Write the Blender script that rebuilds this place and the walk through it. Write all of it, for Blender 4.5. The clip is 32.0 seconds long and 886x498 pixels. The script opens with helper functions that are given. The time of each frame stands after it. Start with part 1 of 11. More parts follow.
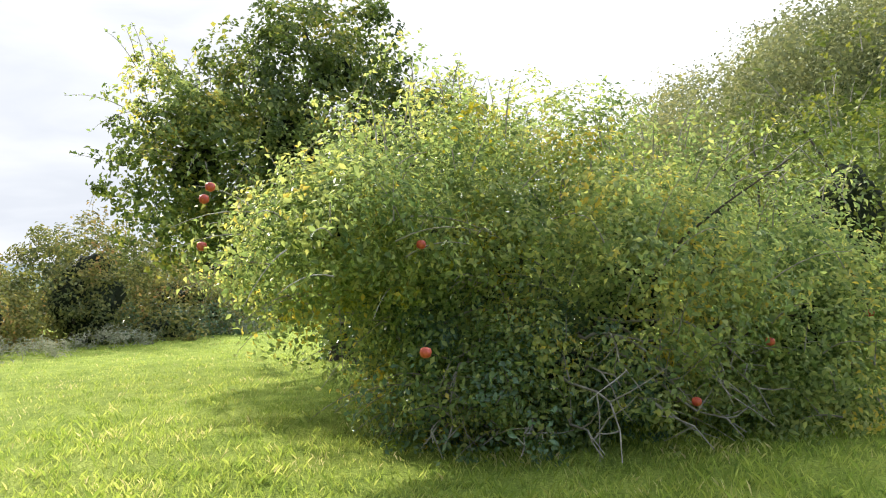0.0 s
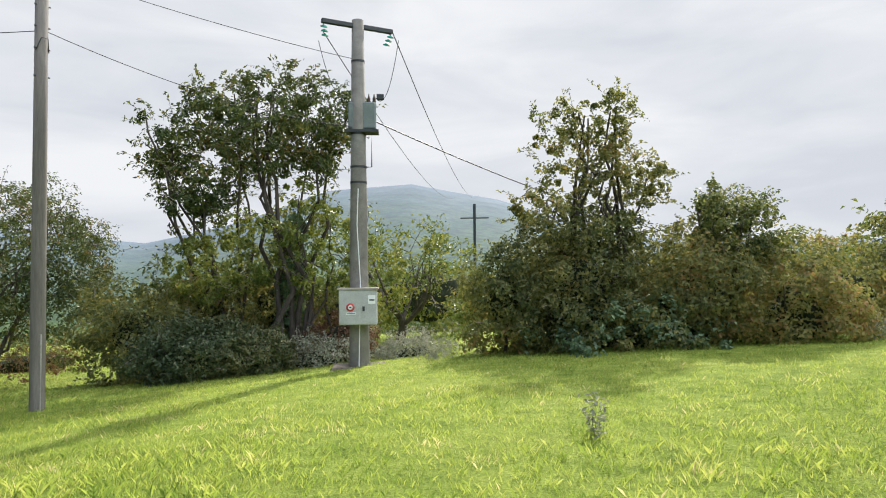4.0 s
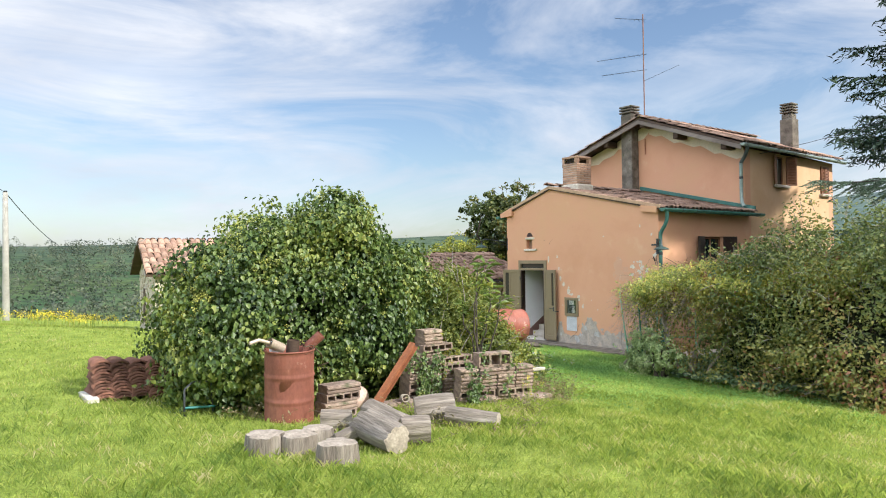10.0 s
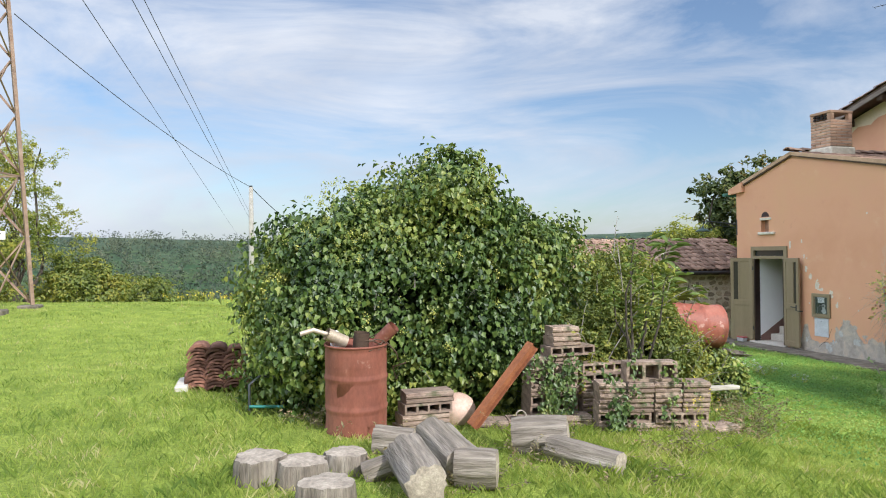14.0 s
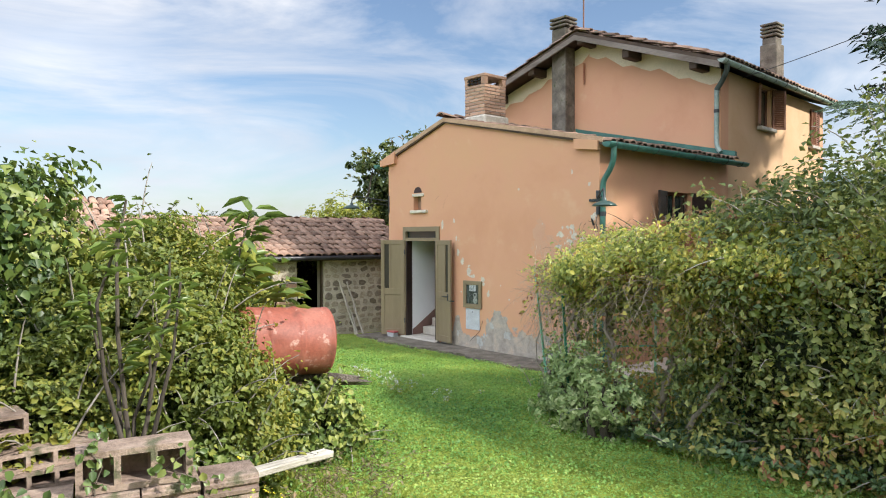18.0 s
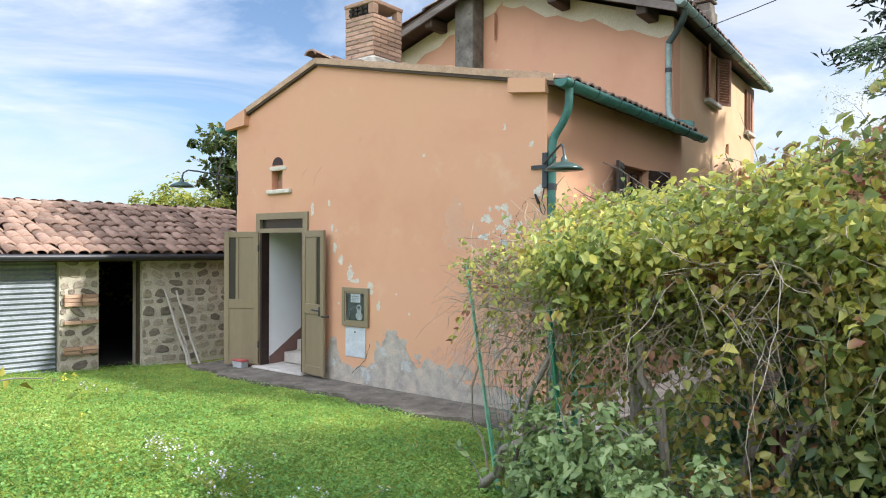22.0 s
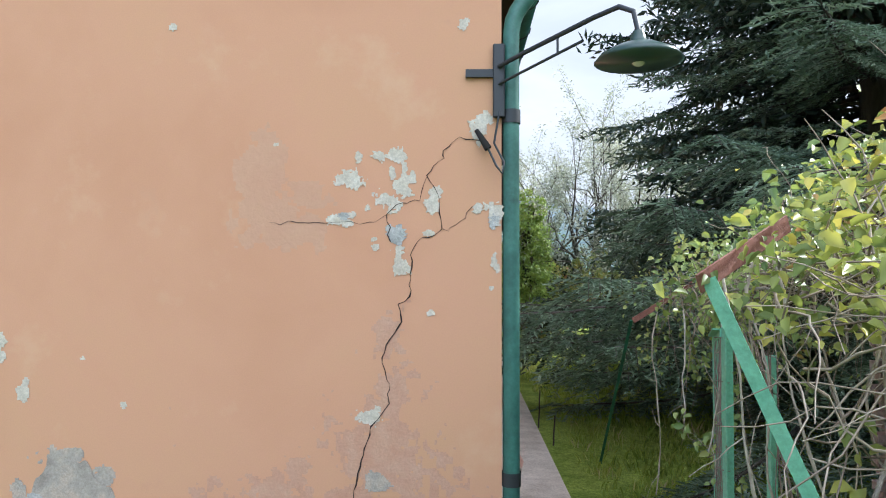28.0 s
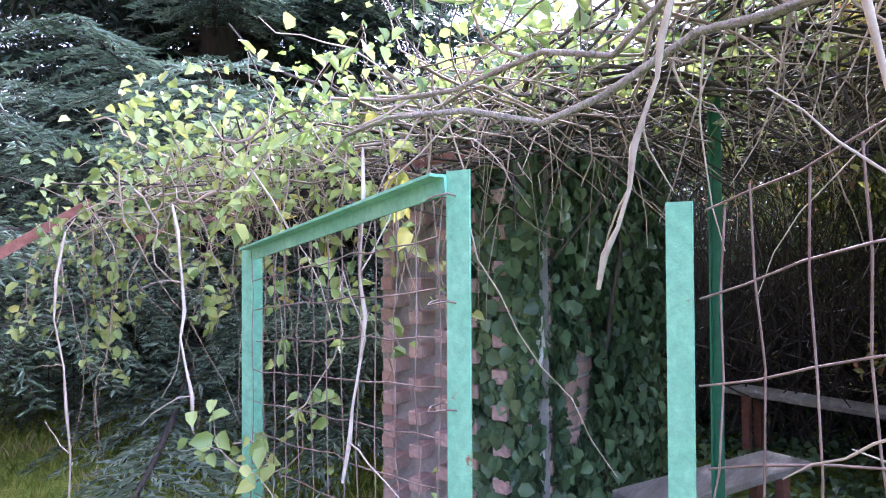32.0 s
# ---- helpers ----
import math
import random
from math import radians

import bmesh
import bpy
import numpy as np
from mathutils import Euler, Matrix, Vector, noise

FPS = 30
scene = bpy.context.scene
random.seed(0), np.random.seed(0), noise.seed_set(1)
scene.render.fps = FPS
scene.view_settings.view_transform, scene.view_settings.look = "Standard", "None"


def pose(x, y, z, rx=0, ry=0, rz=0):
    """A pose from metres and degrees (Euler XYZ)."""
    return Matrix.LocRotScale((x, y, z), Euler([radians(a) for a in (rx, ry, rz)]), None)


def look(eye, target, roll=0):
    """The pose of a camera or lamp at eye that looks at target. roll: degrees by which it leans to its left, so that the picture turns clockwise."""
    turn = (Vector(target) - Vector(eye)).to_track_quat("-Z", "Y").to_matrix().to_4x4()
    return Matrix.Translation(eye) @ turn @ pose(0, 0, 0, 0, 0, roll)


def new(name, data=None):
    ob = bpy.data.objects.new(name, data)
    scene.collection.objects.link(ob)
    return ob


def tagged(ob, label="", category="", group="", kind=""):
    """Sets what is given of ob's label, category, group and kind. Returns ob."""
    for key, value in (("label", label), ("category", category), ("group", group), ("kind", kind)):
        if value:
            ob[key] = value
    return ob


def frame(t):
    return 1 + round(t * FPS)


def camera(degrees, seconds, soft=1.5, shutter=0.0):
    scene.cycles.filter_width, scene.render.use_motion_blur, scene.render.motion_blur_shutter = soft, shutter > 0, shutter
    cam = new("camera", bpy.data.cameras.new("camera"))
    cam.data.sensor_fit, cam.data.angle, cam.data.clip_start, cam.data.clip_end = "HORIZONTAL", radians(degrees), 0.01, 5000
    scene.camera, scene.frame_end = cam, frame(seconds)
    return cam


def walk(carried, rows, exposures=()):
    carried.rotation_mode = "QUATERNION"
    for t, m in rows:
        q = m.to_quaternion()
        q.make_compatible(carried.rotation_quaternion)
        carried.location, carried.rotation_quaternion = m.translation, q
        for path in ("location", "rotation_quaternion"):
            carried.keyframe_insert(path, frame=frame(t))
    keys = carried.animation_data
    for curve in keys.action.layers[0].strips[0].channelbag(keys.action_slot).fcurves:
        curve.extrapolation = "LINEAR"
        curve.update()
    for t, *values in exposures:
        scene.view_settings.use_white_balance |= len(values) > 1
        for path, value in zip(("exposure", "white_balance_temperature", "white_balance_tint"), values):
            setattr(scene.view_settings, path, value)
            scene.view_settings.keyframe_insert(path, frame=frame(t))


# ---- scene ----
# camera and walk: seconds, place, heading (clockwise from +y), tilt, roll
cam = camera(65.54, 32.0, soft=1.05)


def eye(x, y, z, heading, tilt, roll):
    return pose(x, y, z, 90 + tilt, 0, -heading) @ pose(0, 0, 0, 0, 0, roll)


EXPOSURES = [(0.0, 0.62, 6500, 10), (3.0, 0.3, 6500, 10), (6.0, 0.3, 6500, 10), (9.0, 0.5, 6350, 11), (13.0, 0.22, 6000, 11), (19.0, 0.52, 6300, 11), (24.0, 0.66, 5750, 11), (28.0, 0.64, 5700, 11), (30.0, 0.94, 5350, 13), (31.0, 1.32, 5200, 18), (32.0, 2.15, 5150, 39)]
walk(cam, [
    (0.0, eye(14.858, -20.473, 2.557, 109.66, 3.54, -0.40)),
    (0.5, eye(15.045, -20.139, 2.517, 104.38, 3.03, -0.58)),
    (1.0, eye(15.247, -19.818, 2.531, 99.45, 2.54, -0.89)),
    (1.5, eye(15.391, -19.458, 2.516, 94.02, 2.39, -1.25)),
    (2.0, eye(15.542, -19.100, 2.513, 86.94, 2.32, -1.24)),
    (2.5, eye(15.674, -18.751, 2.512, 79.18, 2.28, -1.14)),
    (3.0, eye(15.760, -18.409, 2.467, 69.98, 2.38, -0.97)),
    (3.5, eye(15.880, -18.069, 2.430, 60.75, 2.40, -0.79)),
    (5.5, eye(16.305, -16.746, 2.436, 23.82, 0.78, 0.10)),
    (6.0, eye(16.127, -16.370, 2.470, 14.06, 0.34, 0.21)),
    (6.5, eye(15.957, -16.088, 2.503, 4.05, 0.30, -0.27)),
    (7.0, eye(15.834, -15.811, 2.539, -6.20, 0.21, -0.33)),
    (7.5, eye(15.749, -15.555, 2.568, -15.28, 0.04, -0.84)),
    (8.0, eye(15.709, -15.336, 2.586, -23.96, 0.08, -0.94)),
    (8.5, eye(15.662, -15.048, 2.600, -32.54, 0.19, -0.76)),
    (9.0, eye(15.550, -14.761, 2.615, -40.20, 0.00, -0.55)),
    (9.5, eye(15.482, -14.558, 2.573, -46.86, 0.51, -0.80)),
    (10.0, eye(15.414, -14.349, 2.538, -53.35, 0.65, -0.78)),
    (10.5, eye(15.322, -14.191, 2.505, -61.37, 1.00, -0.67)),
    (11.0, eye(15.167, -14.040, 2.464, -67.38, 1.11, -0.54)),
    (11.5, eye(15.087, -13.820, 2.432, -70.80, 1.20, -0.68)),
    (12.0, eye(15.023, -13.500, 2.423, -73.04, 1.25, -0.70)),
    (12.5, eye(14.891, -13.178, 2.391, -74.39, 1.06, -0.73)),
    (13.0, eye(14.652, -12.751, 2.368, -75.10, 0.71, -1.04)),
    (13.5, eye(14.448, -12.310, 2.301, -75.05, 0.69, -0.83)),
    (15.5, eye(13.246, -10.791, 2.282, -65.33, -0.88, -0.59)),
    (16.0, eye(12.945, -10.443, 2.249, -60.61, -0.96, -0.52)),
    (16.5, eye(12.599, -10.099, 2.277, -56.45, -1.21, -0.39)),
    (17.0, eye(12.211, -9.751, 2.281, -53.78, -1.27, -0.09)),
    (17.5, eye(11.885, -9.407, 2.238, -50.80, -1.34, -0.04)),
    (18.0, eye(11.537, -9.042, 2.200, -48.67, -1.07, -0.15)),
    (18.5, eye(11.165, -8.693, 2.160, -46.85, -0.84, -0.11)),
    (19.0, eye(10.832, -8.354, 2.101, -45.43, -0.61, 0.03)),
    (19.5, eye(10.467, -8.020, 2.047, -44.46, -0.64, 0.10)),
    (20.0, eye(10.127, -7.710, 2.016, -43.65, -0.62, 0.08)),
    (20.5, eye(9.816, -7.404, 1.980, -42.74, -0.74, 0.03)),
    (21.0, eye(9.492, -7.138, 1.919, -41.99, -0.92, 0.14)),
    (21.5, eye(9.071, -6.798, 1.897, -40.31, -0.42, 0.14)),
    (22.0, eye(8.682, -6.519, 1.889, -38.03, -0.11, 0.23)),
    (22.5, eye(8.311, -6.196, 1.874, -36.58, 0.04, 0.21)),
    (23.0, eye(7.966, -5.848, 1.896, -35.32, -0.07, 0.06)),
    (23.5, eye(7.616, -5.600, 1.875, -34.04, 0.03, 0.17)),
    (24.0, eye(7.254, -5.371, 1.841, -32.90, 0.27, 0.22)),
    (24.5, eye(6.890, -5.138, 1.850, -31.94, 0.17, 0.32)),
    (26.5, eye(5.518, -4.284, 1.820, -19.86, 1.04, 0.34)),
    (27.0, eye(5.250, -4.024, 1.780, -13.38, 1.25, 0.32)),
    (27.5, eye(5.007, -3.778, 1.771, -7.59, 1.58, 0.14)),
    (28.0, eye(4.796, -3.528, 1.756, -1.56, 1.73, 0.11)),
    (28.5, eye(4.689, -3.237, 1.715, 3.86, 1.76, -0.19)),
    (29.0, eye(4.641, -2.925, 1.710, 8.98, 1.74, -0.23)),
    (29.5, eye(4.585, -2.605, 1.690, 13.12, 1.62, -0.11)),
    (30.0, eye(4.571, -2.300, 1.644, 17.88, 1.52, 0.04)),
    (30.5, eye(4.621, -1.973, 1.585, 22.58, 1.64, -0.00)),
    (31.0, eye(4.697, -1.728, 1.516, 30.14, 1.72, -0.08)),
    (31.5, eye(4.792, -1.569, 1.456, 42.51, 1.33, -0.36)),
    (32.0, eye(4.903, -1.491, 1.400, 54.84, 1.02, -0.29)),
], EXPOSURES)

# ---- world and sun ----
SUN_HEADING, SUN_HEIGHT = 67, 36
world = bpy.data.worlds.new("sky")
scene.world = world
world.use_nodes = True
wt = world.node_tree
for n in list(wt.nodes):
    wt.nodes.remove(n)
w_out = wt.nodes.new("ShaderNodeOutputWorld")
w_bg = wt.nodes.new("ShaderNodeBackground")
w_sky = wt.nodes.new("ShaderNodeTexSky")
w_sky.sky_type = "NISHITA"
w_sky.sun_disc = False
w_sky.sun_elevation = radians(SUN_HEIGHT)
w_sky.sun_rotation = radians(SUN_HEADING)
w_sky.air_density, w_sky.dust_density, w_sky.ozone_density = 1.0, 1.2, 1.5
w_geo = wt.nodes.new("ShaderNodeTexCoord")
w_map = wt.nodes.new("ShaderNodeMapping")
w_map.inputs["Scale"].default_value = (1.0, 1.0, 3.4)
w_map.inputs["Rotation"].default_value = (0.12, 0.2, 0.5)
w_n1 = wt.nodes.new("ShaderNodeTexNoise")
w_n1.inputs["Scale"].default_value, w_n1.inputs["Detail"].default_value = 2.3, 9.0
w_n1.inputs["Roughness"].default_value, w_n1.inputs["Distortion"].default_value = 0.60, 0.9
w_ramp = wt.nodes.new("ShaderNodeValToRGB")
w_ramp.color_ramp.elements[0].position, w_ramp.color_ramp.elements[1].position = 0.37, 0.66
# the cloud cover thickens towards the sun's side of the sky
w_sep = wt.nodes.new("ShaderNodeSeparateXYZ")
w_cov = wt.nodes.new("ShaderNodeMapRange")
w_cov.inputs["From Min"].default_value, w_cov.inputs["From Max"].default_value = -0.5, 0.75
w_cov.inputs["To Min"].default_value, w_cov.inputs["To Max"].default_value = -0.03, 0.52
w_add = wt.nodes.new("ShaderNodeMath")
w_mul = wt.nodes.new("ShaderNodeVectorMath")
w_mul.operation = "SCALE"
w_mul.inputs["Scale"].default_value = 0.12
w_mix = wt.nodes.new("ShaderNodeMix")
w_mix.data_type = "RGBA"
# the cloud itself is lighter and darker in soft bands
w_n2 = wt.nodes.new("ShaderNodeTexNoise")
w_n2.inputs["Scale"].default_value, w_n2.inputs["Detail"].default_value = 3.1, 7.0
w_n2.inputs["Roughness"].default_value, w_n2.inputs["Distortion"].default_value = 0.5, 0.4
w_tone = wt.nodes.new("ShaderNodeValToRGB")
w_tone.color_ramp.elements[0].position, w_tone.color_ramp.elements[1].position = 0.34, 0.66
w_tone.color_ramp.elements[0].color, w_tone.color_ramp.elements[1].color = (0.56, 0.59, 0.645, 1), (0.74, 0.755, 0.78, 1)
wt.links.new(w_map.outputs[0], w_n2.inputs["Vector"])
wt.links.new(w_n2.outputs["Fac"], w_tone.inputs[0])
wt.links.new(w_tone.outputs[0], w_mix.inputs["B"])
# the cloud is brightened overhead and to the south, unseen, as added fill light
w_dot = wt.nodes.new("ShaderNodeVectorMath")
w_dot.operation = "DOT_PRODUCT"
w_dot.inputs[1].default_value = (0.0, -0.68, 0.73)
w_lum = wt.nodes.new("ShaderNodeMapRange")
w_lum.interpolation_type = "SMOOTHSTEP"
w_lum.inputs["From Min"].default_value, w_lum.inputs["From Max"].default_value = 0.42, 1.0
w_lum.inputs["To Min"].default_value, w_lum.inputs["To Max"].default_value = 0.9, 3.0
w_bri = wt.nodes.new("ShaderNodeVectorMath")
w_bri.operation = "SCALE"
wt.links.new(w_geo.outputs["Generated"], w_dot.inputs[0])
wt.links.new(w_dot.outputs["Value"], w_lum.inputs["Value"])
wt.links.new(w_mix.outputs["Result"], w_bri.inputs[0])
wt.links.new(w_lum.outputs[0], w_bri.inputs["Scale"])
wt.links.new(w_geo.outputs["Generated"], w_map.inputs["Vector"])
wt.links.new(w_geo.outputs["Generated"], w_sep.inputs[0])
wt.links.new(w_map.outputs[0], w_n1.inputs["Vector"])
wt.links.new(w_sep.outputs["X"], w_cov.inputs["Value"])
wt.links.new(w_n1.outputs["Fac"], w_add.inputs[0])
wt.links.new(w_cov.outputs[0], w_add.inputs[1])
wt.links.new(w_add.outputs[0], w_ramp.inputs[0])
wt.links.new(w_sky.outputs[0], w_mul.inputs[0])
wt.links.new(w_mul.outputs[0], w_mix.inputs["A"])
wt.links.new(w_ramp.outputs[0], w_mix.inputs["Factor"])
wt.links.new(w_bri.outputs[0], w_bg.inputs["Color"])
wt.links.new(w_bg.outputs[0], w_out.inputs[0])
w_bg.inputs["Strength"].default_value = 1.08

sun = new("sun", bpy.data.lights.new("sun", "SUN"))
sun.data.energy, sun.data.angle, sun.data.color = 5.0, radians(1.5), (1.0, 0.94, 0.84)
_a, _e = radians(SUN_HEADING), radians(SUN_HEIGHT)
SUN_DIR = Vector((math.sin(_a) * math.cos(_e), math.cos(_a) * math.cos(_e), math.sin(_e)))
sun.matrix_world = look(SUN_DIR * 60, (0, 0, 0))

# ---- materials ----
def nodes_of(name):
    m = bpy.data.materials.new(name)
    m.use_nodes = True
    nt = m.node_tree
    return m, nt, nt.nodes["Principled BSDF"], nt.nodes["Material Output"]


def ramp(nt, cols, fac):
    r = nt.nodes.new("ShaderNodeValToRGB")
    e = r.color_ramp.elements
    while len(e) < len(cols):
        e.new(0.5)
    for i, c in enumerate(cols):
        p = i / (len(cols) - 1)
        if len(c) == 4:
            p, c = c[0], c[1:]
        e[i].position, e[i].color = p, (*c, 1)
    nt.links.new(fac, r.inputs[0])
    return r.outputs[0]


def noise_fac(nt, scale, detail=6, rough=0.6, coord="Object", stretch=None, dist=0.0):
    tc = nt.nodes.new("ShaderNodeTexCoord")
    n = nt.nodes.new("ShaderNodeTexNoise")
    n.inputs["Scale"].default_value, n.inputs["Detail"].default_value = scale, detail
    n.inputs["Roughness"].default_value, n.inputs["Distortion"].default_value = rough, dist
    v = tc.outputs[coord]
    if stretch:
        mp = nt.nodes.new("ShaderNodeMapping")
        mp.inputs["Scale"].default_value = stretch
        nt.links.new(v, mp.inputs[0])
        v = mp.outputs[0]
    nt.links.new(v, n.inputs["Vector"])
    return n.outputs["Fac"]


def blend(nt, a, b, fac, mode="MIX"):
    m = nt.nodes.new("ShaderNodeMix")
    m.data_type, m.blend_type = "RGBA", mode
    for v, s in ((a, "A"), (b, "B"), (fac, "Factor")):
        if isinstance(v, tuple):
            m.inputs[s].default_value = (*v, 1)
        elif isinstance(v, float):
            m.inputs[s].default_value = v
        else:
            nt.links.new(v, m.inputs[s])
    return m.outputs["Result"]


def bump(nt, bsdf, fac, strength, distance=0.01):
    b = nt.nodes.new("ShaderNodeBump")
    b.inputs["Strength"].default_value, b.inputs["Distance"].default_value = strength, distance
    nt.links.new(fac, b.inputs["Height"])
    nt.links.new(b.outputs[0], bsdf.inputs["Normal"])


def rand(nt, kind):
    if kind == "island":
        return nt.nodes.new("ShaderNodeNewGeometry").outputs["Random Per Island"]
    return nt.nodes.new("ShaderNodeObjectInfo").outputs["Random"]


def surface(name, cols, scale=4, rough=0.8, metal=0.0, fine=40, bumps=0.3, depth=0.01, stretch=None, vary=None, spots=None, grainy=(0.72, 1.2)):
    """A worn surface: large patches, fine grain, optional variation by piece and optional spots (colour, scale, from, to)."""
    m, nt, bs, out = nodes_of(name)
    big = noise_fac(nt, scale, 5, 0.6, stretch=stretch, dist=0.3)
    col = ramp(nt, cols, big)
    grain = noise_fac(nt, fine, 4, 0.7, stretch=stretch)
    g = nt.nodes.new("ShaderNodeMapRange")
    g.inputs["From Min"].default_value, g.inputs["From Max"].default_value = 0.25, 0.75
    g.inputs["To Min"].default_value, g.inputs["To Max"].default_value = grainy
    nt.links.new(grain, g.inputs[0])
    col = blend(nt, col, g.outputs[0], 1.0, "MULTIPLY")
    if vary:
        col = blend(nt, col, ramp(nt, vary[1], rand(nt, vary[0])), vary[2], "MULTIPLY" if len(vary) < 4 else vary[3])
    if spots:
        for sc, ss, lo, hi in spots:
            f = ramp(nt, [(lo, 0, 0, 0), (hi, 1, 1, 1)], noise_fac(nt, ss, 8, 0.65))
            col = blend(nt, col, sc, f)
    nt.links.new(col, bs.inputs["Base Color"])
    bs.inputs["Roughness"].default_value, bs.inputs["Metallic"].default_value = rough, metal
    bump(nt, bs, grain, bumps, depth)
    return m


def leafy(name, cols, rough=0.5, trans=0.35, patch=0.6, dead=None):
    """Leaves: each its own tint, drifting over the plant, and letting light through."""
    m, nt, bs, out = nodes_of(name)
    r = rand(nt, "island")
    n = noise_fac(nt, patch, 3, 0.5, coord="Object")
    a = nt.nodes.new("ShaderNodeMath")
    a.operation = "MULTIPLY_ADD"
    a.inputs[1].default_value, a.inputs[2].default_value = 2.0, -0.86
    nt.links.new(n, a.inputs[0])
    b = nt.nodes.new("ShaderNodeMath")
    b.operation, b.use_clamp = "MULTIPLY_ADD", True
    b.inputs[1].default_value = 0.72
    nt.links.new(r, b.inputs[0])
    nt.links.new(a.outputs[0], b.inputs[2])
    col = ramp(nt, cols, b.outputs[0])
    nt.links.new(col, bs.inputs["Base Color"])
    bs.inputs["Roughness"].default_value = rough
    t = nt.nodes.new("ShaderNodeBsdfTranslucent")
    nt.links.new(blend(nt, col, (1.0, 0.95, 0.35), 0.35, "MULTIPLY"), t.inputs["Color"])
    mx = nt.nodes.new("ShaderNodeMixShader")
    mx.inputs[0].default_value = trans
    nt.links.new(bs.outputs[0], mx.inputs[1])
    nt.links.new(t.outputs[0], mx.inputs[2])
    nt.links.new(mx.outputs[0], out.inputs[0])
    return m


def plain(name, col, rough=0.5, metal=0.0, trans=0.0):
    m, nt, bs, out = nodes_of(name)
    f = noise_fac(nt, 12, 5)
    nt.links.new(ramp(nt, [tuple(c * 0.85 for c in col), tuple(min(1, c * 1.1) for c in col)], f), bs.inputs["Base Color"])
    bs.inputs["Roughness"].default_value, bs.inputs["Metallic"].default_value = rough, metal
    bs.inputs["Transmission Weight"].default_value = trans
    return m


# ---- mesh kit ----
def part(name, bm, material, parent=None, label="", smooth=False):
    me = bpy.data.meshes.new(name)
    bm.normal_update()
    bm.to_mesh(me)
    bm.free()
    me.materials.append(material)
    if smooth:
        me.polygons.foreach_set("use_smooth", [True] * len(me.polygons))
    ob = new(name, me)
    if parent:
        ob.parent = parent
    if label:
        tagged(ob, label)
    return ob


def raw(name, V, F, material, parent=None, label="", smooth=False):
    """A mesh from arrays: V of n x 3, F of m x 3 or m x 4."""
    V, F = np.asarray(V, np.float32), np.asarray(F, np.int32)
    me = bpy.data.meshes.new(name)
    me.vertices.add(len(V))
    me.vertices.foreach_set("co", V.ravel())
    me.loops.add(F.size)
    me.loops.foreach_set("vertex_index", F.ravel())
    me.polygons.add(len(F))
    me.polygons.foreach_set("loop_start", np.arange(len(F), dtype=np.int32) * F.shape[1])
    if smooth:
        me.polygons.foreach_set("use_smooth", np.ones(len(F), bool))
    me.update(calc_edges=True)
    me.materials.append(material)
    ob = new(name, me)
    if parent:
        ob.parent = parent
    if label:
        tagged(ob, label)
    return ob


def thing(name, label, category, group="", at=None, kind=""):
    ob = new(name)
    ob.empty_display_size = 0.1
    if at is not None:
        ob.matrix_world = at if isinstance(at, Matrix) else Matrix.Translation(at)
    return tagged(ob, label, category, group, kind)


def box(bm, x0, x1, y0, y1, z0, z1, bevel=0.0, m=None):
    vs = [bm.verts.new((x, y, z)) for x in (x0, x1) for y in (y0, y1) for z in (z0, z1)]
    fs = [(0, 1, 3, 2), (4, 6, 7, 5), (0, 4, 5, 1), (2, 3, 7, 6), (0, 2, 6, 4), (1, 5, 7, 3)]
    faces = [bm.faces.new([vs[i] for i in f]) for f in fs]
    if bevel:
        es = list({e for f in faces for e in f.edges})
        r = bmesh.ops.bevel(bm, geom=es, offset=bevel, segments=1, affect="EDGES", profile=0.5)
        vs = list({v for f in r["faces"] for v in f.verts} | {v for v in vs if v.is_valid})
    if m is not None:
        for v in vs:
            v.co = m @ v.co
    return vs


def boxpart(name, dims, material, parent=None, label="", bevel=0.0, m=None):
    bm = bmesh.new()
    box(bm, *dims, bevel=bevel, m=m)
    return part(name, bm, material, parent, label)


def prism(bm, pts, a, b, axis=1):
    """A polygon of (u, v) pairs pushed from a to b along an axis (1: in the xz plane along y; 0: in yz along x; 2: in xy along z)."""
    def put(u, v, d):
        return {1: (u, d, v), 0: (d, u, v), 2: (u, v, d)}[axis]
    lo = [bm.verts.new(put(u, v, a)) for u, v in pts]
    hi = [bm.verts.new(put(u, v, b)) for u, v in pts]
    bm.faces.new(lo)
    bm.faces.new(hi[::-1])
    n = len(pts)
    for i in range(n):
        bm.faces.new((lo[i], hi[i], hi[(i + 1) % n], lo[(i + 1) % n]))
    bmesh.ops.recalc_face_normals(bm, faces=bm.faces[:])


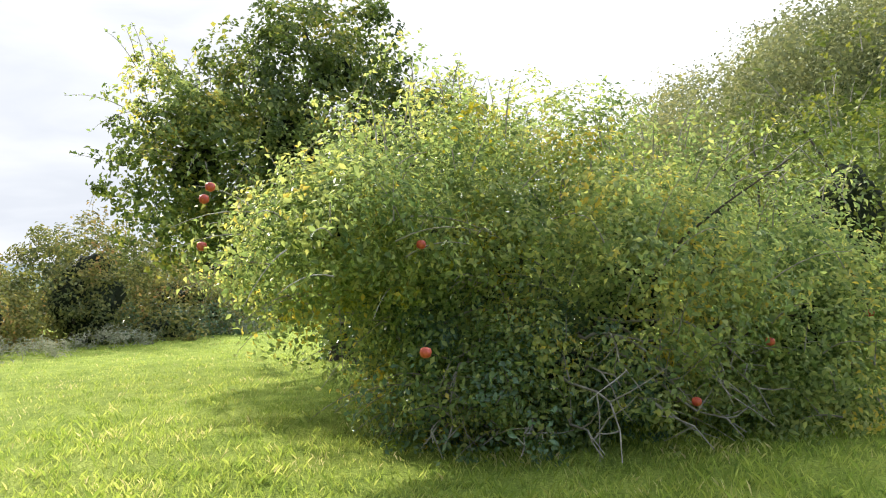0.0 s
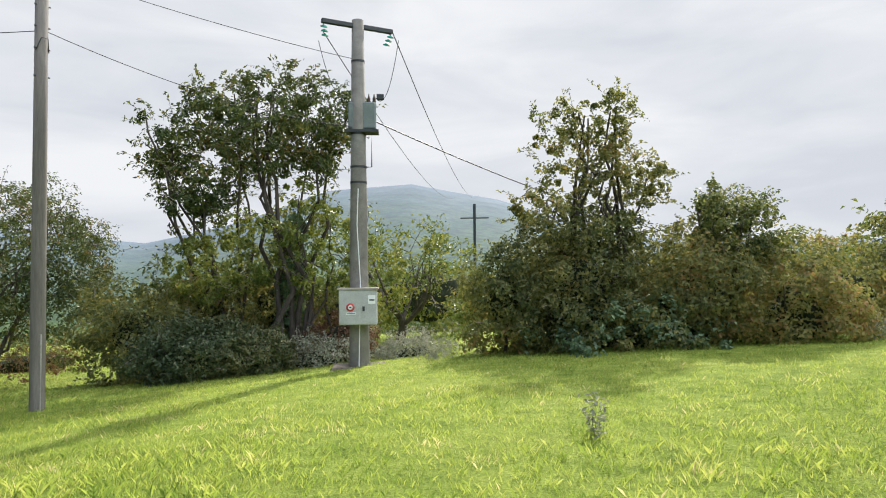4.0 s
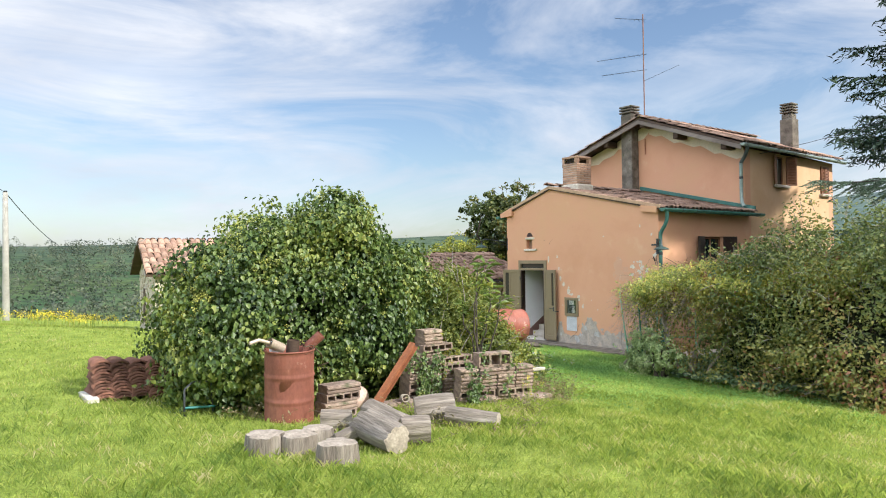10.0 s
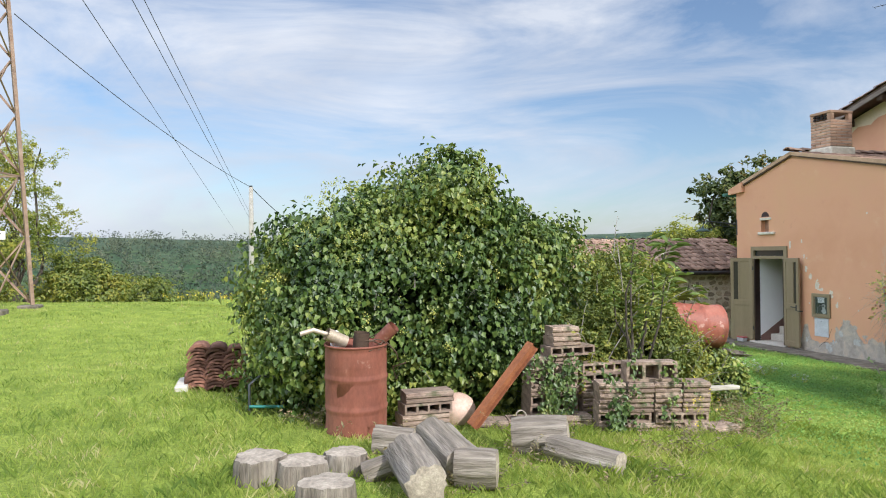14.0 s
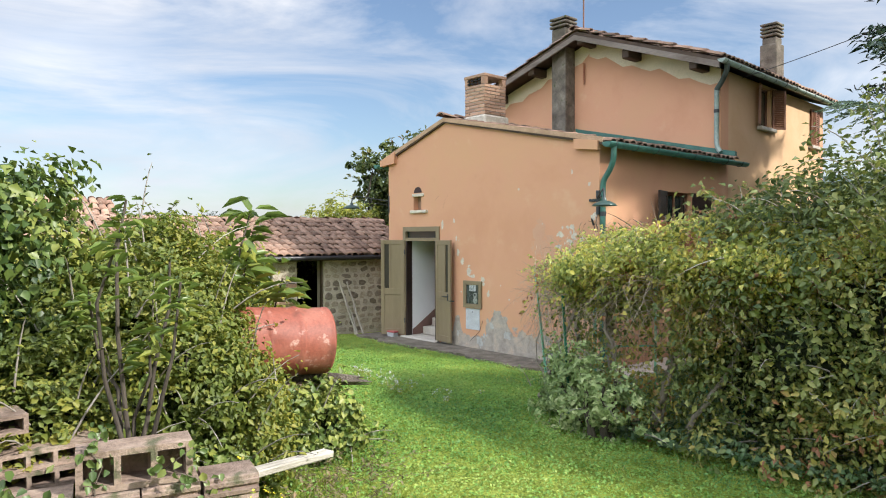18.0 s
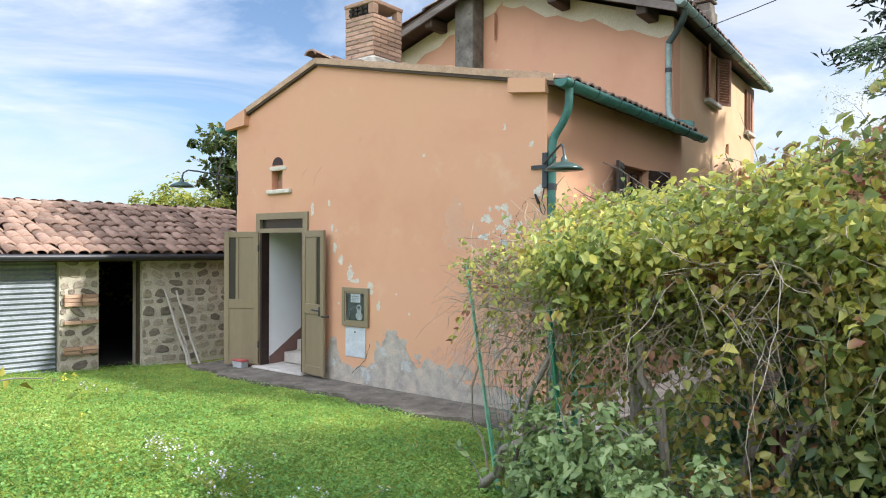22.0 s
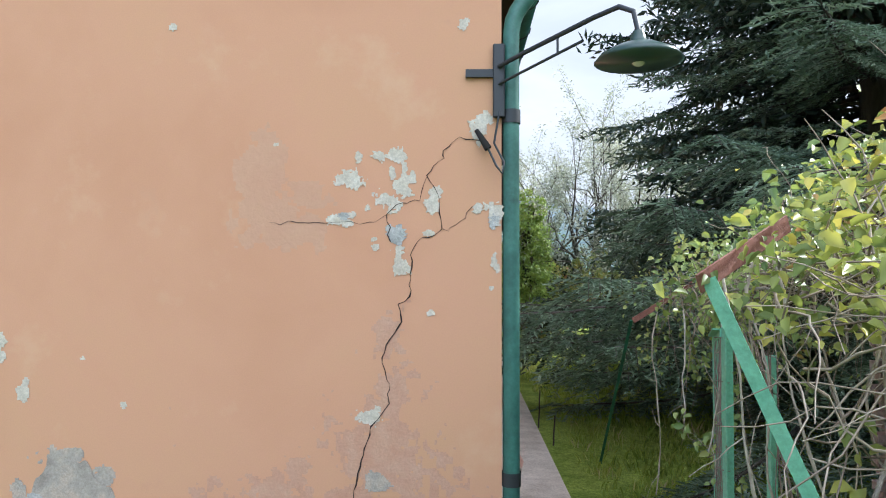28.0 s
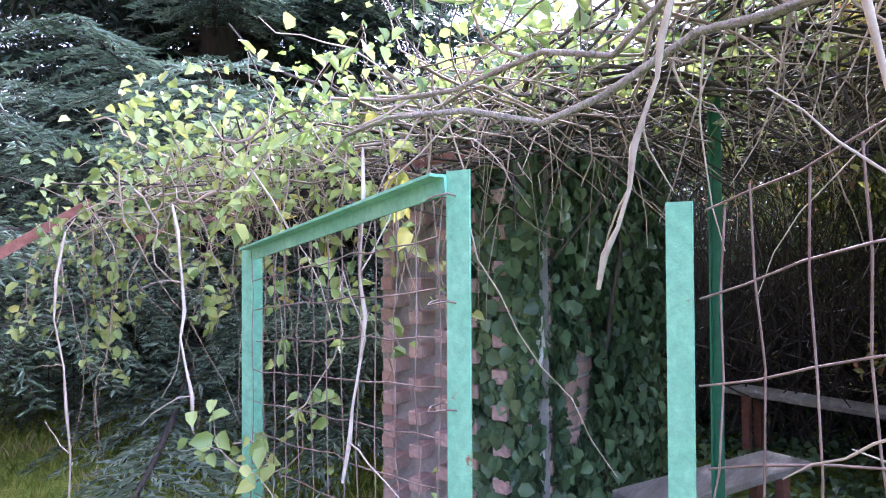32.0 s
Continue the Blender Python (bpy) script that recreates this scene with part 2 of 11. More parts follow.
def tube_arrays(paths, sides=6):
    """Tubes along polylines: paths of (points, radii). Returns V, F."""
    Vs, Fs, base = [], [], 0
    ang = np.linspace(0, 2 * np.pi, sides, endpoint=False)
    for pts, rad in paths:
        p = np.asarray(pts, float)
        n = len(p)
        r = np.broadcast_to(np.asarray(rad, float), (n,))
        t = np.gradient(p, axis=0)
        t /= np.linalg.norm(t, axis=1, keepdims=True) + 1e-9
        ref = np.array([0.31, 0.95, 0.05]) if abs(t[:, 2]).mean() > 0.8 else np.array([0.0, 0.0, 1.0])
        a = np.cross(t, ref)
        a /= np.linalg.norm(a, axis=1, keepdims=True) + 1e-9
        b = np.cross(t, a)
        ring = p[:, None] + r[:, None, None] * (np.cos(ang)[None, :, None] * a[:, None] + np.sin(ang)[None, :, None] * b[:, None])
        Vs.append(ring.reshape(-1, 3))
        i = np.arange(n - 1)[:, None] * sides
        j = np.arange(sides)[None]
        k = (j + 1) % sides
        Fs.append(np.stack([i + j, i + k, i + sides + k, i + sides + j], -1).reshape(-1, 4) + base)
        base += n * sides
    return np.concatenate(Vs), np.concatenate(Fs)


def tubes(name, paths, material, parent=None, label="", sides=6):
    V, F = tube_arrays(paths, sides)
    return raw(name, V, F, material, parent, label, smooth=True)


def bent(p0, p1, rng, n=6, sag=0.0, wob=0.05):
    """A crooked line from p0 to p1."""
    p0, p1 = np.asarray(p0, float), np.asarray(p1, float)
    s = np.linspace(0, 1, n)[:, None]
    w = rng.normal(0, wob * np.linalg.norm(p1 - p0), (n, 3))
    w = (w + np.roll(w, 1, 0)) / 2
    w[0] = w[-1] = 0
    p = p0 + (p1 - p0) * s + w
    p[:, 2] += sag * 4 * (s * (1 - s))[:, 0]
    return p


def unit(v):
    return v / (np.linalg.norm(v, axis=-1, keepdims=True) + 1e-9)


def leaf_arrays(C, N, D, L, W, fold=0.25, full=False):
    """Leaves with centre C, face normal N, direction D, length L and width W. Two facets each, or four with a rounder outline."""
    n = len(C)
    L = np.broadcast_to(L, (n,))[:, None]
    W = np.broadcast_to(W, (n,))[:, None]
    D = unit(D - N * (D * N).sum(1, keepdims=True))
    S = np.cross(N, D)
    up = N * fold * W
    if not full:
        V = np.stack([C - D * L * 0.5, C + S * W * 0.5 + up - D * L * 0.08, C + D * L * 0.5 - N * 0.12 * L, C - S * W * 0.5 + up - D * L * 0.08], 1)
        f = np.array([[0, 1, 2], [0, 2, 3]])
        k = 4
    else:
        V = np.stack([C - D * L * 0.5, C + S * W * 0.42 + up - D * L * 0.25, C + S * W * 0.4 + up * 0.8 + D * L * 0.15, C + D * L * 0.5 - N * 0.18 * L,
                      C - S * W * 0.4 + up * 0.8 + D * L * 0.15, C - S * W * 0.42 + up - D * L * 0.25], 1)
        f = np.array([[0, 1, 2], [0, 2, 3], [0, 3, 4], [0, 4, 5]])
        k = 6
    F = (np.arange(n)[:, None, None] * k + f[None]).reshape(-1, 3)
    return V.reshape(-1, 3), F


def join_arrays(items):
    Vs, Fs, b = [], [], 0
    for V, F in items:
        Vs.append(V)
        Fs.append(F + b)
        b += len(V)
    return np.concatenate(Vs), np.concatenate(Fs)


def lump(p, rng_seed=0, scale=1.0):
    """Cheap smooth noise for arrays of points, about -1 to 1."""
    q = np.asarray(p) * scale + rng_seed * 7.13
    x, y, z = q[..., 0], q[..., 1], q[..., 2]
    return (np.sin(1.7 * x + 1.3 * np.sin(1.1 * y)) + np.sin(1.9 * y + 1.5 * np.sin(1.3 * z)) + np.sin(2.3 * z + 1.2 * np.sin(1.7 * x))
            + 0.6 * np.sin(4.1 * x + 2 * y) + 0.6 * np.sin(4.7 * y - 3 * z)) / 3.2


def shell(blobs, n, rng, depth=(0.72, 1.06), rough=0.16, seed=0, floor=None, scale=1.0):
    """n points near the outer surface of a union of ellipsoids (x, y, z, rx, ry, rz), and the outward directions."""
    B = np.asarray(blobs, float)
    wts = (B[:, 3] * B[:, 4] + B[:, 4] * B[:, 5] + B[:, 3] * B[:, 5])
    P, Q = [], []
    got = 0
    while got < n:
        k = rng.choice(len(B), n, p=wts / wts.sum())
        d = unit(rng.normal(size=(n, 3)))
        r = rng.uniform(*depth, n)[:, None]
        surf = B[k, :3] + d * B[k, 3:]
        r = r * (1 + rough * lump(surf, seed, scale)[:, None])
        p = B[k, :3] + d * B[k, 3:] * r
        q = (p[:, None] - B[None, :, :3]) / B[None, :, 3:]
        inside = np.linalg.norm(q, axis=2)
        inside[np.arange(n), k] = 9
        ok = inside.min(1) > 0.78
        if floor is not None:
            ok &= p[:, 2] > floor(p[:, 0], p[:, 1])
        P.append(p[ok])
        Q.append(unit(d / B[k, 3:])[ok])
        got += ok.sum()
    return np.concatenate(P)[:n], np.concatenate(Q)[:n]


def foliage(blobs, clumps, per, size, rng, spread=0.18, rough=0.16, seed=0, aspect=0.55, depth=(0.72, 1.06), full=False, droop=0.15, floor=None, up=0.5, scale=1.0, puff=0.0):
    """Clumps of leaves on the shell of some ellipsoids, gathered into rounded puffs where a puff size is given. Returns arrays."""
    if puff:
        m = max(1, clumps // 5)
        c, o = shell(blobs, m, rng, depth, rough, seed, floor, scale)
        c, o = np.repeat(c, per * 5, 0), np.repeat(o, per * 5, 0)
        R = np.repeat(puff * rng.uniform(0.5, 1.5, m), per * 5)[:, None]
        d = unit(rng.normal(size=c.shape) + o * 0.7)
        C = c + d * R * rng.uniform(0.5, 1.08, (len(c), 1)) * np.array([1, 1, 0.85])
        if floor is not None:
            C[:, 2] = np.maximum(C[:, 2], floor(C[:, 0], C[:, 1]))
        N = unit(d * 0.7 + o * 0.3 + np.array([0, 0, up * 0.7]) + rng.normal(0, 0.45, C.shape))
        D = unit(rng.normal(0, 0.7, C.shape) + o * 0.6 - np.array([0, 0, droop]))
        L = size * rng.uniform(0.6, 1.35, len(C))
        return leaf_arrays(C, N, D, L, L * aspect, full=full)
    c, o = shell(blobs, clumps, rng, depth, rough, seed, floor, scale)
    C = np.repeat(c, per, 0) + rng.normal(0, spread, (clumps * per, 3)) * np.array([1, 1, 0.8])
    O = np.repeat(o, per, 0)
    N = unit(O * 0.7 + np.array([0, 0, up]) + rng.normal(0, 0.55, C.shape))
    D = unit(rng.normal(0, 0.7, C.shape) + O * 0.6 - np.array([0, 0, droop]))
    L = size * rng.uniform(0.6, 1.35, len(C))
    return leaf_arrays(C, N, D, L, L * aspect, full=full)


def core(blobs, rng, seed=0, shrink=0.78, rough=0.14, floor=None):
    """A stand-in for the shade deep in a dense plant: dark knobbly ellipsoids that the leaves hide."""
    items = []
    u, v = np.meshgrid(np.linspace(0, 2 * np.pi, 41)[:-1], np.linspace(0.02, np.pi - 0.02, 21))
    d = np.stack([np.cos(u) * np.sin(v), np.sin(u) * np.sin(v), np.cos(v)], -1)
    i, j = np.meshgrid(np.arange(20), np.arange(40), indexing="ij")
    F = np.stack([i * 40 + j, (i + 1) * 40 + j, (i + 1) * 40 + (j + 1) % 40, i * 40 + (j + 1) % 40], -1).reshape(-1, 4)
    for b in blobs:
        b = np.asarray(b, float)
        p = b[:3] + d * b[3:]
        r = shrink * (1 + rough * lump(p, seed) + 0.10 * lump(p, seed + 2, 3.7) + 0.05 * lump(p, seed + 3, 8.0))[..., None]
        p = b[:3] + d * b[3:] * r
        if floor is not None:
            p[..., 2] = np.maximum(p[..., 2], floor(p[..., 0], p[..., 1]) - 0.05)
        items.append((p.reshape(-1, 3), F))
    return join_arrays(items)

# ---- ground ----
GY = (-300, -60, -40, -30, -25, -20, -16, -13, -10.5, -8, -6, -4, -2, 0, 4, 10, 30, 400)
GZ = (14, 3.4, 2.3, 1.7, 1.4, 1.15, 1.02, 0.9, 0.74, 0.56, 0.40, 0.26, 0.10, 0.0, -0.02, -0.1, -0.3, -0.5)
SKY_H = (-180, -130, -100, -84, -60, -40, -2, 8, 20, 29, 36, 43, 50, 57, 66, 75, 79, 84, 95, 120, 150, 180)
SKY_E = (3, 2, 1.6, 1.3, 1.6, 2.5, 5.6, 5.2, 3.4, 2.8, 4.4, 6.6, 7.2, 6.0, 3.2, 2.4, 2.2, 2.2, 3, 5, 6, 3)


def ground(x, y):
    x, y = np.asarray(x, float), np.asarray(y, float)
    z = np.interp(y, GY, GZ)
    w = np.maximum(np.interp(y, (-14, -6), (-7, -1)) - x, 0)
    z = z - 0.07 * w / (1 + 0.02 * w)
    e = np.clip((x - 14) / 12, 0, 1)
    z = z - e * 0.02 * np.maximum(y + 8, 0)
    z = z - 0.18 * np.clip((12 - x) / 5, 0, 1) * np.clip((-y - 5) / 5, 0, 1) * np.clip((x + 6) / 6, 0, 1)
    return z


def land(x, y):
    """The whole sheet: the meadow, the valley beyond it and the ridges on the skyline."""
    z = ground(x, y)
    dx, dy = x - 8, y + 10
    r = np.hypot(dx, dy)
    h = np.degrees(np.arctan2(dx, dy))
    top = np.tan(np.radians(np.interp(h, SKY_H, SKY_E))) * 900
    top = top * (1 + 0.02 * np.sin(h * 0.16) + 0.012 * np.sin(h * 0.31 + 1))
    dip = np.interp(h, (-180, -150, -120, -60, -20, 20, 60, 85, 100, 150, 180), (-4, -14, -24, -24, -16, -12, -5, -2, 2, 5, 0))
    near = np.clip((r - 34) / 26, 0, 1)
    near = near * near * (3 - 2 * near)
    far = np.clip((r - 160) / 740, 0, 1)
    far = far * far * (3 - 2 * far)
    beyond = np.clip((r - 950) / 2500, 0, 1)
    hill = dip * (1 - far) + top * far - beyond * top * 0.8
    # a wooded rise close by to the south-east
    rise = 24 * np.exp(-((x - 48) ** 2 + (y + 85) ** 2) / (2 * 22.0 ** 2)) * np.clip((np.hypot(x - 15, y + 20) - 22) / 20, 0, 1)
    return z * (1 - near) + hill * near + rise


def meadow_material():
    m, nt, bs, out = nodes_of("meadow")
    tc = nt.nodes.new("ShaderNodeTexCoord")
    big = noise_fac(nt, 0.35, 5, 0.6)
    mid = noise_fac(nt, 3.0, 6, 0.65)
    fine = noise_fac(nt, 34, 7, 0.75)
    c = ramp(nt, [(0.3, 0.19, 0.265, 0.042), (0.5, 0.26, 0.34, 0.055), (0.7, 0.33, 0.38, 0.08)], big)
    c = blend(nt, c, ramp(nt, [(0.35, 0.11, 0.17, 0.032), (0.62, 0.36, 0.42, 0.10)], mid), 0.5)
    c = blend(nt, c, ramp(nt, [(0.3, 0.35, 0.40, 0.34), (0.5, 0.9, 0.92, 0.86), (0.7, 1.5, 1.46, 1.34)], fine), 1.0, "MULTIPLY")
    # woods and scrub further out, with the shade between crowns put into the colour
    sep = nt.nodes.new("ShaderNodeVectorMath")
    sep.operation = "DISTANCE"
    sep.inputs[1].default_value = (8, -10, 0)
    nt.links.new(tc.outputs["Object"], sep.inputs[0])
    mr = nt.nodes.new("ShaderNodeMapRange")
    mr.inputs["From Min"].default_value, mr.inputs["From Max"].default_value = 44, 62
    nt.links.new(sep.outputs["Value"], mr.inputs[0])
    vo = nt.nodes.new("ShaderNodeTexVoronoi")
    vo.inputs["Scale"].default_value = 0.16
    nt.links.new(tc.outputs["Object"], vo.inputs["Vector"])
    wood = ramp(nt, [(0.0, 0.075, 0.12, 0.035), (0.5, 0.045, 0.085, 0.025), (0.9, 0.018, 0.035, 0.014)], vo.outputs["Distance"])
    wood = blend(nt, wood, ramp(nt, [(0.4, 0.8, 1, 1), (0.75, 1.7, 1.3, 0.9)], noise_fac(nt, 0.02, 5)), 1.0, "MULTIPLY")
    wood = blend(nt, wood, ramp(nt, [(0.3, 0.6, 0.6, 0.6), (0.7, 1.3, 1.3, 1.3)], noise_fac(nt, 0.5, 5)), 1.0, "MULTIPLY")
    # far hills turn blue-grey with distance: haze put into the colour
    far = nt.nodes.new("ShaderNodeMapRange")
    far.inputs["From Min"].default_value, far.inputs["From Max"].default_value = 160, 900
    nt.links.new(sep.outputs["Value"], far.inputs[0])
    haze_col = ramp(nt, [(0.35, 0.15, 0.19, 0.26), (0.65, 0.20, 0.25, 0.33)], noise_fac(nt, 0.03, 6))
    # the western ridge is nearer and greener than the haze-tinted hills to the east
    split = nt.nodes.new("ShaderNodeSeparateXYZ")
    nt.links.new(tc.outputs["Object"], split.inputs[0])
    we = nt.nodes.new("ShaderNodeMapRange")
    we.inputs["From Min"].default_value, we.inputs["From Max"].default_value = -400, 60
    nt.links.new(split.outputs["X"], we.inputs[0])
    # darker crown edges again hold the shade between trees
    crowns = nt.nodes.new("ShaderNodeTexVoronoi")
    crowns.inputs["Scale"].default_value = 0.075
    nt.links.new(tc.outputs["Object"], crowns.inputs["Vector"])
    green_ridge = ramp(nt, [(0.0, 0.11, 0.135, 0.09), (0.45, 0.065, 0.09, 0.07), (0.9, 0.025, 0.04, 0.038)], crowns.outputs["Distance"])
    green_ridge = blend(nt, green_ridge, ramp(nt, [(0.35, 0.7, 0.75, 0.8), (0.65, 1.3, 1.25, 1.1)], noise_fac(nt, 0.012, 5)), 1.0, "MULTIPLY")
    wood = blend(nt, wood, blend(nt, green_ridge, haze_col, we.outputs[0]), far.outputs[0])
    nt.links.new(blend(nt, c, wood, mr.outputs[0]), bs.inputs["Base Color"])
    bs.inputs["Roughness"].default_value = 0.95
    bs.inputs["Specular IOR Level"].default_value = 0.1
    bump(nt, bs, fine, 0.8, 0.05)
    return m


rr = np.concatenate([np.linspace(0.3, 46, 120), np.geomspace(47, 3400, 90)])
hh = np.radians(np.linspace(-180, 180, 361)[:-1])
RR, HH = np.meshgrid(rr, hh, indexing="ij")
gx, gy = 8 + RR * np.sin(HH), -10 + RR * np.cos(HH)
gz = land(gx, gy) + np.where(RR < 50, 0.03 * lump(np.stack([gx, gy, 0 * gx], -1), 1, 0.8), 0) * np.clip((-gy - 1) / 4, 0, 1)
gi, gj = np.meshgrid(np.arange(len(rr) - 1), np.arange(360), indexing="ij")
gF = np.stack([gi * 360 + gj, gi * 360 + (gj + 1) % 360, (gi + 1) * 360 + (gj + 1) % 360, (gi + 1) * 360 + gj], -1).reshape(-1, 4)
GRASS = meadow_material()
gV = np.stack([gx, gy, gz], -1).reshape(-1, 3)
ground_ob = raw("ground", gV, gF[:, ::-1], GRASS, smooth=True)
tagged(ground_ob, "green meadow of short grass running out to wooded hills", "ground", kind="structure")

# ---- house ----
PLASTER = surface("salmon_plaster", [(0.25, 0.56, 0.285, 0.165), (0.5, 0.615, 0.33, 0.20), (0.75, 0.60, 0.345, 0.195)], scale=0.7, rough=0.92, fine=140, bumps=0.15, depth=0.002, grainy=(0.95, 1.04),
                  spots=[((0.64, 0.40, 0.25), 1.3, 0.58, 0.74), ((0.52, 0.27, 0.17), 2.6, 0.64, 0.8), ((0.60, 0.42, 0.32), 5.5, 0.68, 0.78)])
PLASTER_EAST = surface("ochre_plaster", [(0.3, 0.58, 0.36, 0.20), (0.6, 0.64, 0.42, 0.25), (0.8, 0.55, 0.34, 0.19)], scale=1.1, rough=0.92, fine=140, bumps=0.15, depth=0.002, grainy=(0.94, 1.05))
CREAM = surface("cream_render", [(0.3, 0.68, 0.58, 0.41), (0.7, 0.76, 0.67, 0.50)], scale=2, rough=0.95, fine=50, bumps=0.2)
FLAKE = surface("bare_render", [(0.3, 0.50, 0.44, 0.35), (0.55, 0.62, 0.565, 0.47), (0.75, 0.72, 0.68, 0.60)], scale=14, rough=0.95, fine=90, bumps=0.3, depth=0.006)
CEMENT = surface("grey_cement", [(0.3, 0.29, 0.25, 0.21), (0.5, 0.41, 0.365, 0.31), (0.65, 0.52, 0.42, 0.33), (0.8, 0.58, 0.52, 0.44)], scale=6, rough=0.95, fine=80, bumps=0.5, depth=0.01)
CONCRETE = surface("old_concrete", [(0.3, 0.085, 0.072, 0.056), (0.55, 0.175, 0.15, 0.12), (0.8, 0.30, 0.27, 0.22)], scale=4, rough=0.95, fine=60, bumps=0.7, depth=0.015, spots=[((0.06, 0.075, 0.03), 6, 0.58, 0.68)])
CRACK = plain("crack_shadow", (0.03, 0.02, 0.018), 0.95)
OLIVE = surface("olive_paint", [(0.3, 0.205, 0.158, 0.09), (0.7, 0.255, 0.20, 0.12)], scale=3, rough=0.55, fine=30, bumps=0.05, depth=0.003, stretch=(1, 1, 0.2), grainy=(0.93, 1.05))
OLIVE_DARK = plain("olive_groove", (0.035, 0.03, 0.018), 0.8)
WHITE = surface("white_paint", [(0.3, 0.78, 0.79, 0.80), (0.7, 0.84, 0.85, 0.86)], scale=2, rough=0.9, fine=30, bumps=0.03, grainy=(0.98, 1.01))
SKIRT = surface("maroon_paint", [(0.3, 0.16, 0.085, 0.075), (0.7, 0.21, 0.12, 0.10)], scale=3, rough=0.6)
STEPSTONE = surface("worn_stair_stone", [(0.3, 0.40, 0.36, 0.31), (0.7, 0.56, 0.52, 0.46)], scale=5, rough=0.8, fine=50)
TILE = surface("roof_tile", [(0.25, 0.17, 0.11, 0.085), (0.5, 0.29, 0.195, 0.15), (0.75, 0.33, 0.25, 0.20)], scale=3, rough=0.9, fine=40, bumps=0.5,
               vary=("object", [(0.0, 0.55, 0.5, 0.48), (0.5, 1, 0.95, 0.9), (1.0, 1.25, 1.2, 1.15)], 1.0), spots=[((0.16, 0.15, 0.12), 5, 0.56, 0.7), ((0.42, 0.42, 0.36), 9, 0.64, 0.74)])
TILE_JOINED = surface("roof_tile_far", [(0.25, 0.26, 0.16, 0.12), (0.5, 0.39, 0.26, 0.2), (0.75, 0.42, 0.32, 0.26)], scale=3, rough=0.9, fine=40, bumps=0.5,
                      vary=("island", [(0.0, 0.55, 0.5, 0.48), (0.5, 1, 0.95, 0.9), (1.0, 1.25, 1.2, 1.15)], 1.0), spots=[((0.16, 0.15, 0.12), 5, 0.56, 0.7), ((0.42, 0.42, 0.36), 9, 0.64, 0.74)])
BEAM = surface("dark_rafter", [(0.3, 0.045, 0.028, 0.018), (0.7, 0.10, 0.062, 0.04)], scale=3, rough=0.8, fine=40, stretch=(1, 0.15, 1))
GREENMETAL = surface("verdigris_paint", [(0.3, 0.030, 0.105, 0.085), (0.6, 0.055, 0.17, 0.135), (0.8, 0.10, 0.24, 0.19)], scale=4, rough=0.45, fine=30, bumps=0.1, depth=0.003, spots=[((0.02, 0.03, 0.025), 3, 0.62, 0.75)])
STEEL = plain("grey_iron", (0.06, 0.065, 0.07), 0.55, 0.6)
BROWNWOOD = surface("brown_shutter", [(0.3, 0.15, 0.06, 0.032), (0.7, 0.24, 0.105, 0.055)], scale=4, rough=0.6, fine=30)
DARKWOOD = surface("dark_shutter", [(0.3, 0.018, 0.010, 0.008), (0.7, 0.045, 0.025, 0.02)], scale=4, rough=0.5, fine=30)
BRICK = surface("chimney_brick", [(0.3, 0.44, 0.27, 0.19), (0.7, 0.56, 0.39, 0.29)], scale=5, rough=0.95, fine=60, bumps=0.5, vary=("object", [(0.7, 0.66, 0.62), (1.2, 1.15, 1.1)], 1.0))
MORTAR = surface("mortar", [(0.3, 0.42, 0.39, 0.35), (0.7, 0.58, 0.55, 0.5)], scale=6, rough=0.95, fine=50)
GLASS = plain("dark_glass", (0.02, 0.03, 0.028), 0.05)
# near black: black fittings, and shade coloured into interiors and holes
DARK = plain("black_and_shade", (0.02, 0.018, 0.016), 0.95)

XL, XR, YM, YB = -0.53, 5.0, 4.2, 10.3
XU, SKEW = 4.87, -0.05      # the upper block: its east corner, and how far its long walls run out of square
APX, APZ, EL, ER = 1.34, 4.44, 3.84, 3.68
WT = 0.35
DX0, DX1, DZ = 0.08, 1.07, 2.10     # door opening

house = thing("farm_house", "two-storey farmhouse in salmon plaster with tiled roofs", "house", at=(0, 0, 0))


def wall_with_holes(name, pts, holes, a, b, axis, material, label=""):
    """A wall polygon in (u, v), with rectangular holes, from a to b along an axis."""
    us = sorted({p[0] for p in pts} | {h[i] for h in holes for i in (0, 1)})
    tops = lambda u: np.interp(u, [p[0] for p in pts], [p[1] for p in pts])
    bm = bmesh.new()
    for u0, u1 in zip(us, us[1:]):
        cut = sorted((h[2], h[3]) for h in holes if h[0] < (u0 + u1) / 2 < h[1])
        lo = -0.3
        for c0, c1 in cut:
            if c0 > lo:
                prism(bm, [(u0, lo), (u1, lo), (u1, c0), (u0, c0)], a, b, axis)
            lo = c1
        prism(bm, [(u0, lo), (u1, lo), (u1, tops(u1)), (u0, tops(u0))], a, b, axis)
    bmesh.ops.remove_doubles(bm, verts=bm.verts[:], dist=0.0005)
    return part(name, bm, material, house, label)


NX0, NX1, NZ0, NZ1 = 0.33, 0.58, 2.74, 3.08
wall_with_holes("front_wall", [(XL, EL), (APX, APZ), (XR, ER)], [(DX0, DX1, 0.06, 2.34), (NX0, NX1, NZ0, NZ1)], 0, WT, 1, PLASTER, "salmon gable wall with cracks and flaking plaster")
WLY0, WLY1, WLZ0, WLZ1 = 1.95, 2.85, 2.05, 2.98
wall_with_holes("side_wall", [(WT, ER), (YM, ER)], [(WLY0, WLY1, WLZ0, WLZ1)], XR - WT, XR, 0, PLASTER)
wall_with_holes("side_wall", [(WT, EL), (YM, EL)], [], XL, XL + WT, 0, PLASTER)
